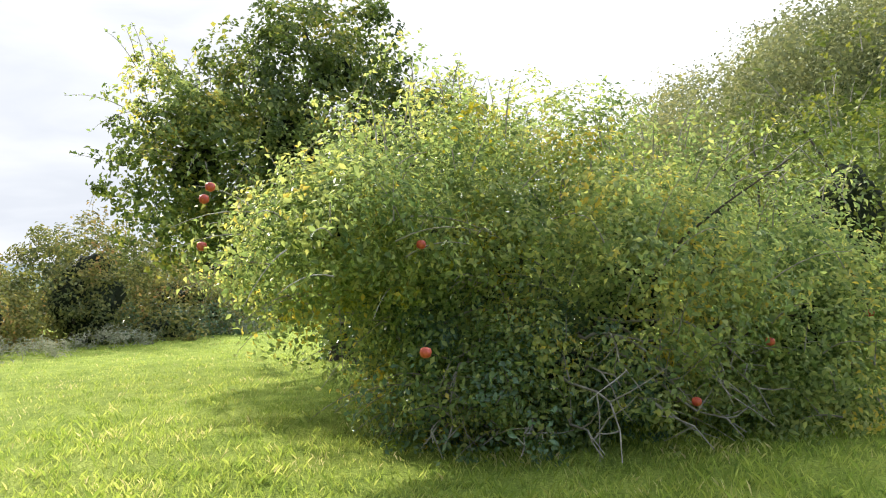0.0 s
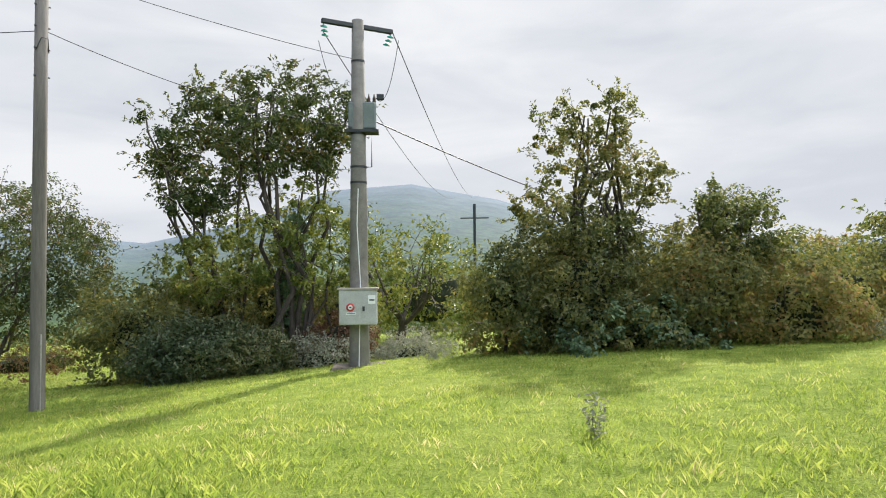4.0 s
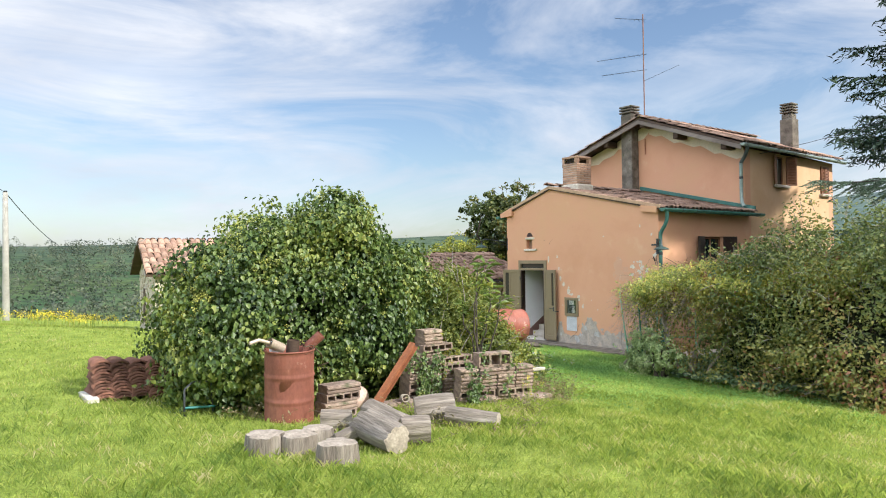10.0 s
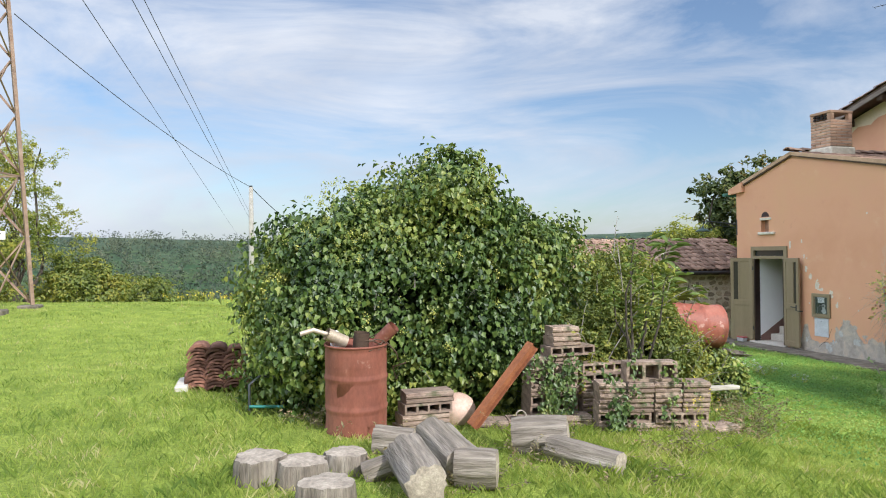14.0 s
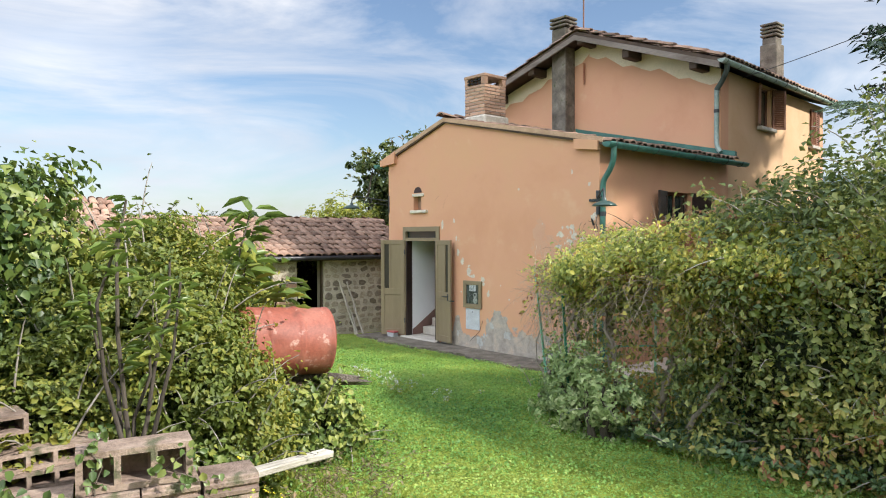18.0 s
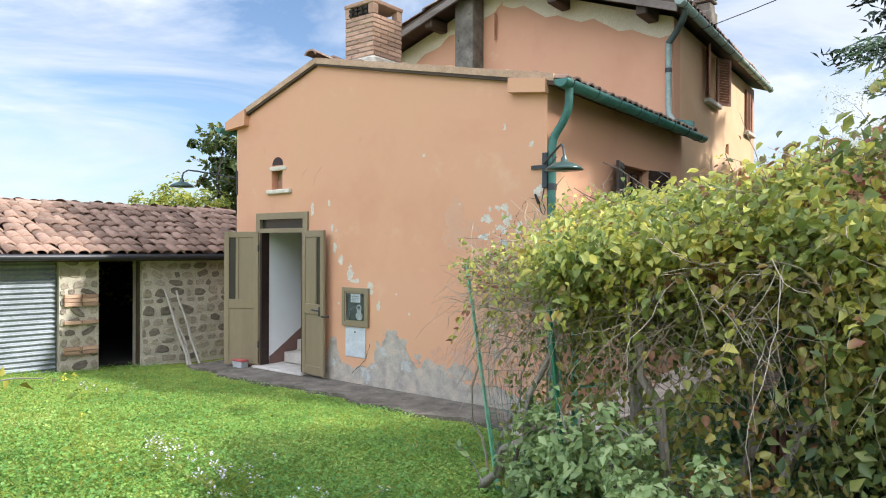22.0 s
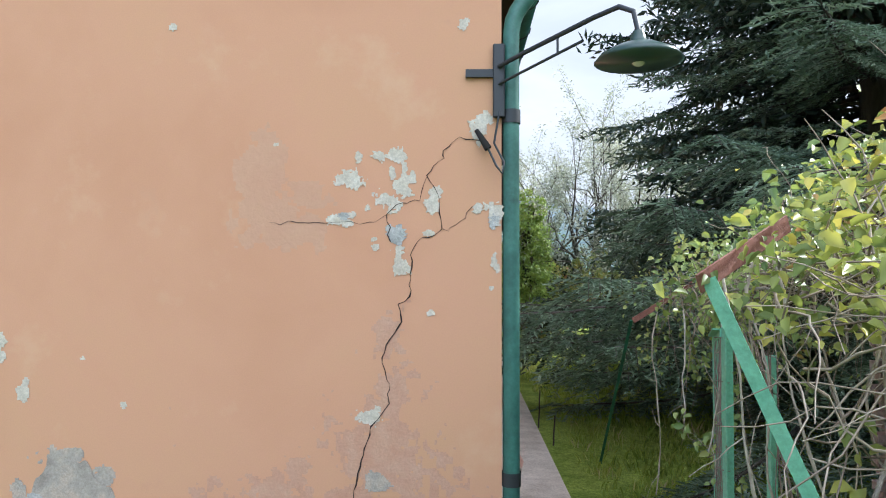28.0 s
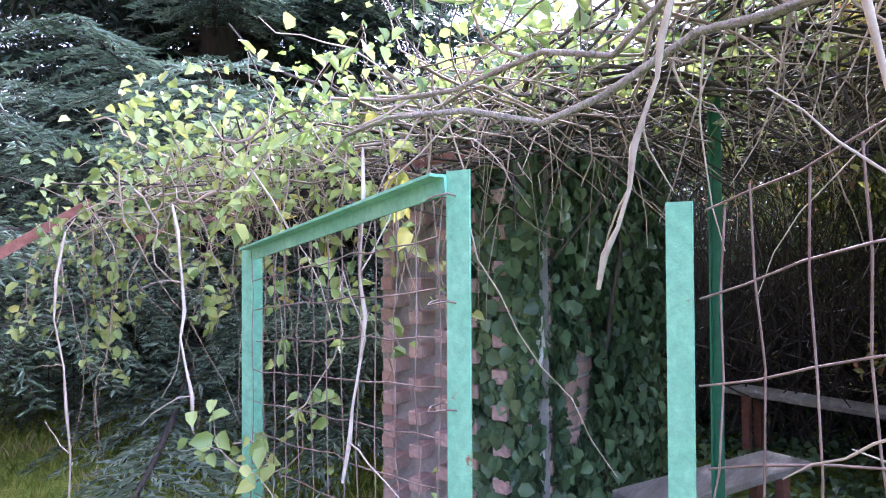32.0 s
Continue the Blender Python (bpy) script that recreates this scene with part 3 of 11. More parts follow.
MXL, MAX_, MAZ, MEL, MER = -1.25, 1.68, 6.72, 5.78, 5.52
upper = [wall_with_holes("upper_wall", [(MXL, MEL), (MAX_, MAZ), (XU, MER)], [], YM, YM + WT, 1, PLASTER),
         wall_with_holes("back_wall", [(MXL, MEL), (MAX_, MAZ), (XU, MER)], [], YB - WT, YB, 1, PLASTER)]
W1, W2 = (6.08, 6.78, 4.58, 5.46), (9.3, 9.9, 4.45, 5.36)
upper += [wall_with_holes("east_wall", [(YM + WT, MER), (YB - WT, MER)], [W1, W2], XU - WT, XU, 0, PLASTER_EAST, "faded ochre plaster wall"),
          wall_with_holes("west_wall", [(YM + WT, MEL), (YB - WT, MEL)], [], MXL, MXL + WT, 0, PLASTER_EAST)]


def roof(name, x0, z0, x1, z1, xa, za, y0, y1, thick=0.07):
    bm = bmesh.new()
    prism(bm, [(x0, z0), (xa, za), (x1, z1), (x1, z1 - thick), (xa, za - thick), (x0, z0 - thick)], y0, y1)
    return part(name, bm, BEAM, house, "brown boarding under the tiles")


roof("lower_roof", XL - 0.22, EL - 0.03, XR + 0.16, ER - 0.0, APX, APZ + 0.06, -0.05, YM - 0.002)
upper.append(roof("upper_roof", MXL - 0.35, MEL + 0.02, XU + 0.24, MER + 0.07, MAX_, MAZ + 0.13, YM - 0.55, YB + 0.25))



def tile_mesh(w, l, material):
    """One curved clay tile lying along +y, crown up."""
    th = np.linspace(0.08, np.pi - 0.08, 6)
    lo = [(np.cos(t) * w * 0.56, -0.03, np.sin(t) * w * 0.34 + 0.022) for t in th]
    hi = [(np.cos(t) * w * 0.45, l * 1.1, np.sin(t) * w * 0.28 + 0.002) for t in th]
    lo2 = [(x * 0.84, y, z - 0.022) for x, y, z in lo]
    V = np.array(lo + hi + lo2)
    k = len(th)
    F = [(s, s + 1, k + s + 1, k + s) for s in range(k - 1)] + [(2 * k + s, 2 * k + s + 1, s + 1, s) for s in range(k - 1)]
    ob = raw("tile", V, F, material)
    me = ob.data
    bpy.data.objects.remove(ob)
    return me


def slope_frames(p0, p1, q0, cols, rows, rng, wob=0.012):
    """Poses for tiles on a slope: eave from p0 to p1, rising to q0 over p0."""
    p0, p1, q0 = Vector(p0), Vector(p1), Vector(q0)
    a, u = (p1 - p0).normalized(), (q0 - p0).normalized()
    n = a.cross(u).normalized()
    if n.z < 0:
        a, n = -a, -n
    M = Matrix((a, u, n)).transposed().to_4x4()
    out = []
    for i in range(cols):
        for j in range(rows):
            o = p0 + (p1 - p0) * ((i + 0.5) / cols) + (q0 - p0) * (j / rows)
            o = o + n * rng.normal(0, 0.006) + a * rng.normal(0, wob)
            out.append(Matrix.Translation(o) @ M @ Matrix.Rotation(rng.normal(0, 0.035), 4, "Z") @ Matrix.Rotation(rng.normal(0, 0.03), 4, "X"))
    return out


def pieces(name, mesh, mats, parent):
    for m in mats:
        ob = new(name, mesh)
        ob.parent = parent
        ob.matrix_basis = m


def joined_pieces(name, mesh, mats, material, parent, label):
    V = np.empty(len(mesh.vertices) * 3)
    mesh.vertices.foreach_get("co", V)
    V = np.c_[V.reshape(-1, 3), np.ones(len(mesh.vertices))]
    F = np.array([list(p.vertices) for p in mesh.polygons])
    Vs = np.concatenate([(V @ np.array(m).T)[:, :3] for m in mats])
    Fs = np.concatenate([F + i * len(V) for i in range(len(mats))])
    return tagged(raw(name, Vs, Fs, material, parent, label), kind="stuff")


rng5 = np.random.default_rng(5)
VERGE = surface("verge_mortar", [(0.3, 0.40, 0.26, 0.165), (0.7, 0.55, 0.37, 0.25)], scale=5, rough=0.95, fine=60, bumps=0.5)
TM = tile_mesh(0.175, 0.38, TILE)
TMJ = tile_mesh(0.2, 0.38, TILE_JOINED)
ROOF_TILES = [slope_frames((XR + 0.2, -0.03, ER - 0.02), (XR + 0.2, YM, ER - 0.02), (APX, -0.03, APZ + 0.05), 24, 10, rng5),
              slope_frames((XL - 0.24, -0.03, EL - 0.03), (XL - 0.24, YM, EL - 0.03), (APX, -0.03, APZ + 0.05), 24, 5, rng5)]
UP_TILES = (slope_frames((XU + 0.24, YM - 0.57, MER + 0.11), (XU + 0.24, YB + 0.25, MER + 0.11), (MAX_, YM - 0.57, MAZ + 0.17), 34, 10, rng5)
            + slope_frames((MXL - 0.35, YM - 0.57, MEL + 0.06), (MXL - 0.35, YB + 0.25, MEL + 0.06), (MAX_, YM - 0.57, MAZ + 0.17), 34, 9, rng5))
upper.append(joined_pieces("roof_tiles", TMJ, UP_TILES, TILE_JOINED, house, "weathered curved clay tiles"))
for o in upper:
    o.data.transform(Matrix(((1, SKEW, 0, -SKEW * YM), (0, 1, 0, 0), (0, 0, 1, 0), (0, 0, 0, 1))))
# ridge caps
ridge = [Matrix.Translation((APX, -0.11 + 0.4 * k, APZ + 0.10)) @ Matrix.Rotation(rng5.normal(0, 0.03), 4, "Z") @ Matrix.Diagonal((1.25, 1.0, 1.2, 1)) for k in range(11)]
ridge += [Matrix.Translation((MAX_, YM - 0.6 + 0.4 * k, MAZ + 0.17)) @ Matrix.Rotation(rng5.normal(0, 0.03), 4, "Z") @ Matrix.Diagonal((1.25, 1.0, 1.2, 1)) for k in range(18)]
pieces("ridge_tile", TM, ridge, house)
for sx, sz, ex, ez in ((APX, APZ + 0.065, XL - 0.22, EL - 0.01), (APX, APZ + 0.065, XR + 0.1, ER + 0.035)):
    bm = bmesh.new()
    prism(bm, [(sx, sz + 0.03), (ex, ez + 0.03), (ex, ez - 0.05), (sx, sz - 0.05)], -0.06, 0.0)
    part("verge_moulding", bm, VERGE, house, "thin mortar moulding under the verge")
for x0, x1, z0, z1 in ((XR - 0.45, XR + 0.02, ER - 0.13, ER + 0.07), (XL - 0.2, XL + 0.3, EL - 0.14, EL + 0.06)):
    bm = bmesh.new()
    d = 0.10 if x0 > 2 else -0.10
    prism(bm, [(x0, z0 + (0.06 if x0 > 2 else 0.02)), (x1, z0 + (0.0 if x0 > 2 else 0.06)), (x1, z1 - (0.05 if x0 > 2 else -0.1)), (x0, z1 + (0.02 if x0 > 2 else -0.06))], -0.085, 0.0)
    part("eave_corbel", bm, PLASTER, house)

# cream band, rafters under the upper verge
for (xa, za), (xb, zb) in (((MXL, MEL), (MAX_, MAZ)), ((MAX_, MAZ), (XU, MER))):
    bm = bmesh.new()
    n = 14
    for k in range(n):
        u0, u1 = k / n, (k + 1) / n
        x0, x1 = xa + (xb - xa) * u0, xa + (xb - xa) * u1
        t0, t1 = za + (zb - za) * u0, za + (zb - za) * u1
        d0 = 0.34 + 0.05 * math.sin(k * 2.1) + 0.03 * math.sin(k * 5.3)
        d1 = 0.34 + 0.05 * math.sin((k + 1) * 2.1) + 0.03 * math.sin((k + 1) * 5.3)
        prism(bm, [(x0, t0 - d0), (x1, t1 - d1), (x1, t1), (x0, t0)], YM - 0.004, YM)
    bmesh.ops.remove_doubles(bm, verts=bm.verts[:], dist=0.0005)
    part("cream_band", bm, CREAM, house, "unpainted cream band under the roof")
for x, z in ((MAX_ + 0.1, MAZ - 0.06), (2.98, 6.12), (4.54, 5.60), (0.30, 6.22), (-1.0, 5.78)):
    boxpart("rafter_end", (x - 0.09, x + 0.09, YM - 0.5, YM + 0.1, z - 0.11, z + 0.09), BEAM, house, bevel=0.02)
for (xa, za), (xb, zb) in (((MXL - 0.35, MEL), (MAX_, MAZ + 0.1)), ((MAX_, MAZ + 0.1), (XU + 0.24, MER + 0.05))):
    bm = bmesh.new()
    prism(bm, [(xa, za - 0.16), (xb, zb - 0.16), (xb, zb - 0.04), (xa, za - 0.04)], YM - 0.57, YM - 0.52)
    part("barge_board", bm, surface("grey_board", [(0.3, 0.14, 0.11, 0.09), (0.7, 0.27, 0.23, 0.2)], scale=4, rough=0.9, stretch=(0.2, 1, 1)), house)

# gutters and downpipes
PALEGUTTER = surface("faded_gutter_paint", [(0.3, 0.20, 0.27, 0.235), (0.6, 0.30, 0.37, 0.33), (0.8, 0.40, 0.44, 0.40)], scale=4, rough=0.5, fine=30, bumps=0.1, depth=0.003, spots=[((0.10, 0.15, 0.13), 3, 0.62, 0.75)])


def gutter(p0, p1, r=0.085, paint=GREENMETAL):
    p0, p1 = np.array(p0, float), np.array(p1, float)
    n = 9
    th = np.linspace(np.pi, 2 * np.pi, n)
    a = unit(p1 - p0)
    s = np.array([a[1], -a[0], 0])
    ring = lambda p, rr: [p + s * np.cos(t) * rr + np.array([0, 0, 1]) * np.sin(t) * rr for t in th]
    V = np.array(ring(p0, r) + ring(p1, r) + ring(p0, r - 0.006) + ring(p1, r - 0.006))
    F = [(k, k + 1, n + k + 1, n + k) for k in range(n - 1)] + [(2 * n + k + 1, 2 * n + k, 3 * n + k, 3 * n + k + 1) for k in range(n - 1)]
    F += [(0, n, 3 * n, 2 * n), (n - 1, 3 * n - 1, 4 * n - 1, 2 * n - 1)]
    F += [(0, 2 * n, 2 * n + 1, 1)] + [(k, 2 * n + k, 2 * n + k + 1, k + 1) for k in range(1, n - 1)]
    g = raw("gutter", V, F, paint, house, "green painted half-round gutter", smooth=True)
    L = np.linalg.norm(p1 - p0)
    for k in range(int(L / 0.6) + 1):
        q = p0 + a * (0.15 + 0.6 * k)
        if 0.15 + 0.6 * k < L:
            tubes("gutter_bracket", [([q + s * np.cos(t) * (r + 0.004) + np.array([0, 0, 1]) * np.sin(t) * (r + 0.004) for t in th], 0.006)], STEEL, g, sides=5)
    V = np.array(ring(p0, r - 0.003) + [p0 + np.array([0, 0, 0.0])])
    raw("end_cap", V, [(k, k + 1, n) for k in range(n - 1)], paint, g)
    return g


gutter((XR + 0.24, -0.15, ER - 0.03), (XR + 0.24, YM + 0.28, ER - 0.05))
gutter((XU + 0.28, YM - 0.55, MER + 0.06), (XU + 0.28 + SKEW * 6, YB + 0.3, MER + 0.04), 0.075, PALEGUTTER)
gutter((XL - 0.30, -0.13, EL - 0.07), (XL - 0.30, YM, EL - 0.07))


DARKPIPE = surface("tarnished_elbow", [(0.3, 0.03, 0.045, 0.045), (0.7, 0.09, 0.12, 0.11)], scale=5, rough=0.5)


def pipe(pts, r, material, label, collars=()):
    p = np.array(pts, float)
    q = [p[0]]
    for k in range(1, len(p)):
        for s in np.linspace(0.25, 1, 4):
            q.append(p[k - 1] + (p[k] - p[k - 1]) * s)
    q = np.array(q)
    for _ in range(2):
        q[1:-1] = (q[:-2] + 2 * q[1:-1] + q[2:]) / 4
    d = tubes("downpipe", [(q, r)], material, house, label, sides=14)
    for z in collars:
        k = np.argmin(abs(q[:, 2] - z))
        tubes("collar", [([q[k] - (0, 0, 0.035), q[k] + (0, 0, 0.035)], r + 0.006)], STEEL, d, sides=14)
    return d


pipe([(XR + 0.25, 0.02, ER - 0.07), (XR + 0.25, 0.02, ER - 0.3), (XR + 0.17, 0.03, ER - 0.46), (XR + 0.05, 0.02, ER - 0.62), (XR + 0.05, 0.02, ER - 0.9), (XR + 0.05, 0.02, 0.0)], 0.044, GREENMETAL, "green downpipe with dark worn streaks", (2.62, 0.98))
pipe([(XU + 0.27, YM - 0.30, MER + 0.02), (XU + 0.26, YM - 0.28, MER - 0.12), (XU + 0.10, YM - 0.14, MER - 0.28), (XU - 0.05, YM - 0.08, MER - 0.42)], 0.05, DARKPIPE, "dark bent elbow of the upper downpipe")
pipe([(XU - 0.05, YM - 0.08, MER - 0.40), (XU - 0.05, YM - 0.08, MER - 1.0), (XU - 0.05, YM - 0.08, ER + 0.30), (XU + 0.06, YM - 0.12, ER + 0.16)], 0.047, PALEGUTTER, "faded pale green downpipe of the upper wall", (4.6,))
flash = bmesh.new()
prism(flash, [(APX, APZ + 0.29), (XR + 0.2, ER + 0.16), (XR + 0.2, ER + 0.06), (APX, APZ + 0.18)], YM - 0.09, YM)
part("flashing", flash, GREENMETAL, house, "green sheet flashing along the wall")

# east windows with brown louvred shutters
def louvre(parent, y0, y1, z0, z1, m, material, n=16):
    leaf = part("shutter", _frame(y1 - y0, z1 - z0, 0.05, 0.035), material, parent)
    leaf.matrix_basis = m
    h = (z1 - z0 - 0.1) / n
    for k in range(n):
        bm = bmesh.new()
        box(bm, -0.014, 0.014, 0.045, y1 - y0 - 0.045, -h * 0.42, h * 0.42, m=Matrix.Translation((0, 0, 0.05 + h * (k + 0.5))) @ Matrix.Rotation(0.5, 4, "Y"))
        part("slat", bm, material, leaf)
    return leaf


def _frame(w, h, t, d):
    bm = bmesh.new()
    for b in ((0, t, 0, h), (w - t, w, 0, h), (t, w - t, 0, t), (t, w - t, h - t, h)):
        box(bm, -d / 2, d / 2, *b)
    return bm


for (y0, y1, z0, z1), angles in ((W1, (158, 150)), (W2, (3, 3))):
    win = thing("window", "brown louvred shutter window on the sunny wall", "window")
    win.matrix_basis = Matrix.Translation((XU + SKEW * (y0 - YM), y0, z0)) @ Matrix.Rotation(-SKEW, 4, "Z")
    w, h = y1 - y0, z1 - z0
    part("frame", _frame(w, h, 0.05, 0.06), BROWNWOOD, win).matrix_basis = Matrix.Translation((-0.12, 0, 0))
    boxpart("pane", (-0.125, -0.115, 0.05, w - 0.05, 0.05, h - 0.05), GLASS, win)
    boxpart("mullion", (-0.14, -0.1, w / 2 - 0.03, w / 2 + 0.03, 0.05, h - 0.05), BROWNWOOD, win)
    boxpart("sill", (-0.1, 0.11, -0.08, w + 0.08, -0.08, -0.002), STEPSTONE, win, bevel=0.01)
    a, b = angles
    louvre(win, 0, w / 2, 0, h, Matrix.Translation((0.03, 0, 0)) @ Matrix.Rotation(radians(-a), 4, "Z"), BROWNWOOD)
    louvre(win, 0, w / 2, 0, h, Matrix.Translation((0.03, w, 0)) @ Matrix.Rotation(radians(180 + b), 4, "Z"), BROWNWOOD)
win = thing("window", "small window with dark brown open shutters", "window")
win.matrix_basis = Matrix.Translation((XR, WLY0, WLZ0))
w, h = WLY1 - WLY0, WLZ1 - WLZ0
part("frame", _frame(w, h, 0.06, 0.06), BROWNWOOD, win).matrix_basis = Matrix.Translation((-0.12, 0, 0))
boxpart("pane", (-0.125, -0.115, 0.06, w - 0.06, 0.06, h - 0.06), GLASS, win)
boxpart("mullion", (-0.14, -0.1, w / 2 - 0.03, w / 2 + 0.03, 0.06, h - 0.06), BROWNWOOD, win)
for y, a in ((0, -165), (w, -16)):
    lf = part("shutter", _frame(w / 2, h, 0.07, 0.035), DARKWOOD, win)
    lf.matrix_basis = Matrix.Translation((0.02, y, 0)) @ Matrix.Rotation(radians(a), 4, "Z")
    boxpart("panel", (-0.008, 0.008, 0.07, w / 2 - 0.07, 0.07, h / 2 - 0.03), DARKWOOD, lf)
    boxpart("panel", (-0.008, 0.008, 0.07, w / 2 - 0.07, h / 2 + 0.03, h - 0.07), DARKWOOD, lf)
# unseen near-black sheet inside the upper floor
boxpart("dark_sheet", (XR - 2.2, XR - 0.95, 4.6, 9.8, 4.1, 4.13), DARK, house)

# chimneys
brick_me = boxpart("brick", (-0.118, 0.118, -0.055, 0.055, -0.027, 0.027), BRICK, bevel=0.006)
BRICK_MESH = brick_me.data
bpy.data.objects.remove(brick_me)


def brick_box(parent, x0, x1, y0, y1, z0, rows, skip=()):
    boxpart("mortar", (x0 + 0.012, x1 - 0.012, y0 + 0.012, y1 - 0.012, z0, z0 + rows * 0.066 - 0.004), MORTAR, parent)
    mats = []
    for j in range(rows):
        z = z0 + 0.03 + 0.066 * j
        off = 0.125 * (j % 2)
        for axis, lo, hi, fixed in ((0, x0, x1, y0 + 0.052), (0, x0, x1, y1 - 0.052), (1, y0, y1, x0 + 0.052), (1, y0, y1, x1 - 0.052)):
            n = max(1, round((hi - lo) / 0.25))
            w = (hi - lo) / n
            for k in range(n + (1 if off else 0)):
                c = lo + w * (k + 0.5) - (w / 2 if off else 0)
                a, b = max(lo, c - w / 2), min(hi, c + w / 2)
                if b - a < 0.05 or (j, axis, fixed < (y0 + y1) / 2 if axis == 0 else fixed < (x0 + x1) / 2) in skip:
                    continue
                m = Matrix.Translation(((a + b) / 2, fixed, z) if axis == 0 else (fixed, (a + b) / 2, z))
                m = m @ (Matrix.Rotation(radians(90), 4, "Z") if axis else Matrix.Identity(4)) @ Matrix.Diagonal(((b - a - 0.008) / 0.236, 1, 1, 1))
                mats.append(m)
    pieces("brick", BRICK_MESH, mats, parent)


chimney = part("chimney", bmesh.new(), BRICK, house, "square brick chimney with open side vents")
CX0, CX1, CY0, CY1, CZ = 1.42, 1.98, 0.45, 1.05, 4.52
brick_box(chimney, CX0, CX1, CY0, CY1, CZ, 10)
bm = bmesh.new()
box(bm, CX0 - 0.05, CX1 + 0.05, CY0 - 0.05, CY1 + 0.05, CZ - 0.3, CZ + 0.05, bevel=0.03)
part("base", bm, FLAKE, chimney, "pale mortar base")
zc = CZ + 0.66
for b in ((CX0, CX0 + 0.1, CY0, CY0 + 0.1), (CX1 - 0.1, CX1, CY0, CY0 + 0.1), (CX0, CX0 + 0.1, CY1 - 0.1, CY1), (CX1 - 0.1, CX1, CY1 - 0.1, CY1)):
    boxpart("vent_pillar", (*b, zc, zc + 0.14), BRICK, chimney)
boxpart("vent_side", (CX0, CX0 + 0.05, CY0 + 0.1, CY1 - 0.1, zc, zc + 0.14), BRICK, chimney)
boxpart("cap", (CX0 - 0.015, CX1 + 0.015, CY0 - 0.015, CY1 + 0.015, zc + 0.14, zc + 0.20), BRICK, chimney, bevel=0.01)
# vent holes are near-black blocks: the shade of an opening, not a cut
for k in range(4):
    for j in range(2):
        boxpart("vent_hole", (CX0 + 0.08 + 0.1 * k, CX0 + 0.14 + 0.1 * k, CY0 - 0.003, CY0 + 0.02, zc + 0.02 + 0.06 * j, zc + 0.06 + 0.06 * j), DARK, chimney)


def stack(name, label, x0, x1, y0, y1, z0, z1, rings):
    st = part(name, bmesh.new(), CONCRETE, house, label)
    boxpart("shaft", (x0, x1, y0, y1, z0, z1), CONCRETE, st, bevel=0.015)
    for k in range(rings):
        z = z1 + 0.09 * k
        boxpart("ring", (x0 - 0.04, x1 + 0.04, y0 - 0.04, y1 + 0.04, z + 0.03, z + 0.085), CONCRETE, st, bevel=0.012)
        boxpart("spacer", (x0 + 0.04, x1 - 0.04, y0 + 0.04, y1 - 0.04, z - 0.01, z + 0.04), DARK, st)
    return st


stack("flue_stack", "tall grey concrete flue against the gable", 0.84, 1.26, YM - 0.36, YM, 4.2, 7.1, 3)
stack("flue_stack", "far concrete chimney with ringed cap", 3.76, 4.18, 8.4, 8.82, 5.6, 6.95, 0)
stack("chimney_cap", "ringed chimney cap", 3.80, 4.14, 8.44, 8.78, 6.9, 7.12, 4)
tubes("vent_pipe", [([(1.55, YM - 0.05, 5.75), (1.55, YM - 0.05, 6.25)], 0.02)], surface("rust_pipe", [(0.3, 0.3, 0.12, 0.06), (0.7, 0.45, 0.2, 0.1)]), house)

# aerial
aerial = thing("tv_aerial", "tall thin television aerial above the roof ridge", "aerial", at=(1.62, 4.05, 6.9))
tubes("mast", [([(0, 0, -0.2), (0, 0, 3.35)], 0.018)], surface("rust_mast", [(0.3, 0.16, 0.07, 0.05), (0.7, 0.3, 0.16, 0.11)]), aerial)
for z, L, yaw_, n in ((3.15, 0.9, 20, 7), (2.05, 1.5, 25, 11), (1.55, 1.35, 25, 9)):
    c, s_ = math.cos(radians(yaw_)), math.sin(radians(yaw_))
    tubes("boom", [([(0.1 * c, 0.1 * s_, z), (-L * c, -L * s_, z + (0.25 if z > 3 else 0))], 0.008)], STEEL, aerial, sides=5)
    for k in range(n):
        d = -L * k / (n - 1)
        w_ = 0.16 - 0.006 * k if z < 3 else 0.2 - 0.02 * k
        tubes("element", [([(d * c - w_ * s_, d * s_ + w_ * c, z + (0.25 * -d / L if z > 3 else 0)), (d * c + w_ * s_, d * s_ - w_ * c, z + (0.25 * -d / L if z > 3 else 0))], 0.004)], STEEL, aerial, sides=4)
tubes("stay", [([(0, 0, 1.2), (0.9, 0.6, 1.6)], 0.006)], STEEL, aerial, sides=4)

# ---- the doorway ----
door = thing("door_1", "olive double door standing open below a glazed transom", "door", kind="structure")
bm = bmesh.new()
box(bm, -0.005, 0.085, -0.03, 0.10, 0.10, 2.395)
box(bm, 1.065, 1.165, -0.03, 0.10, 2.10, 2.395)
box(bm, 0.085, 1.065, -0.03, 0.10, 2.30, 2.395)
box(bm, 0.085, 1.065, -0.025, 0.10, 2.10, 2.165)
for v in bm.verts:
    if v.co.x < 0.09 and v.co.z < 1 and v.co.x < 0.05:
        v.co.z = 2.10
part("frame", bm, OLIVE, door)
boxpart("jamb", (0.085, 0.125, -0.02, 0.12, 0.10, 2.10), DARKWOOD, door)
boxpart("jamb", (1.03, 1.065, -0.02, 0.12, 0.10, 2.10), DARKWOOD, door)
boxpart("transom_pane", (0.09, 1.06, 0.03, 0.04, 2.166, 2.30), GLASS, door)


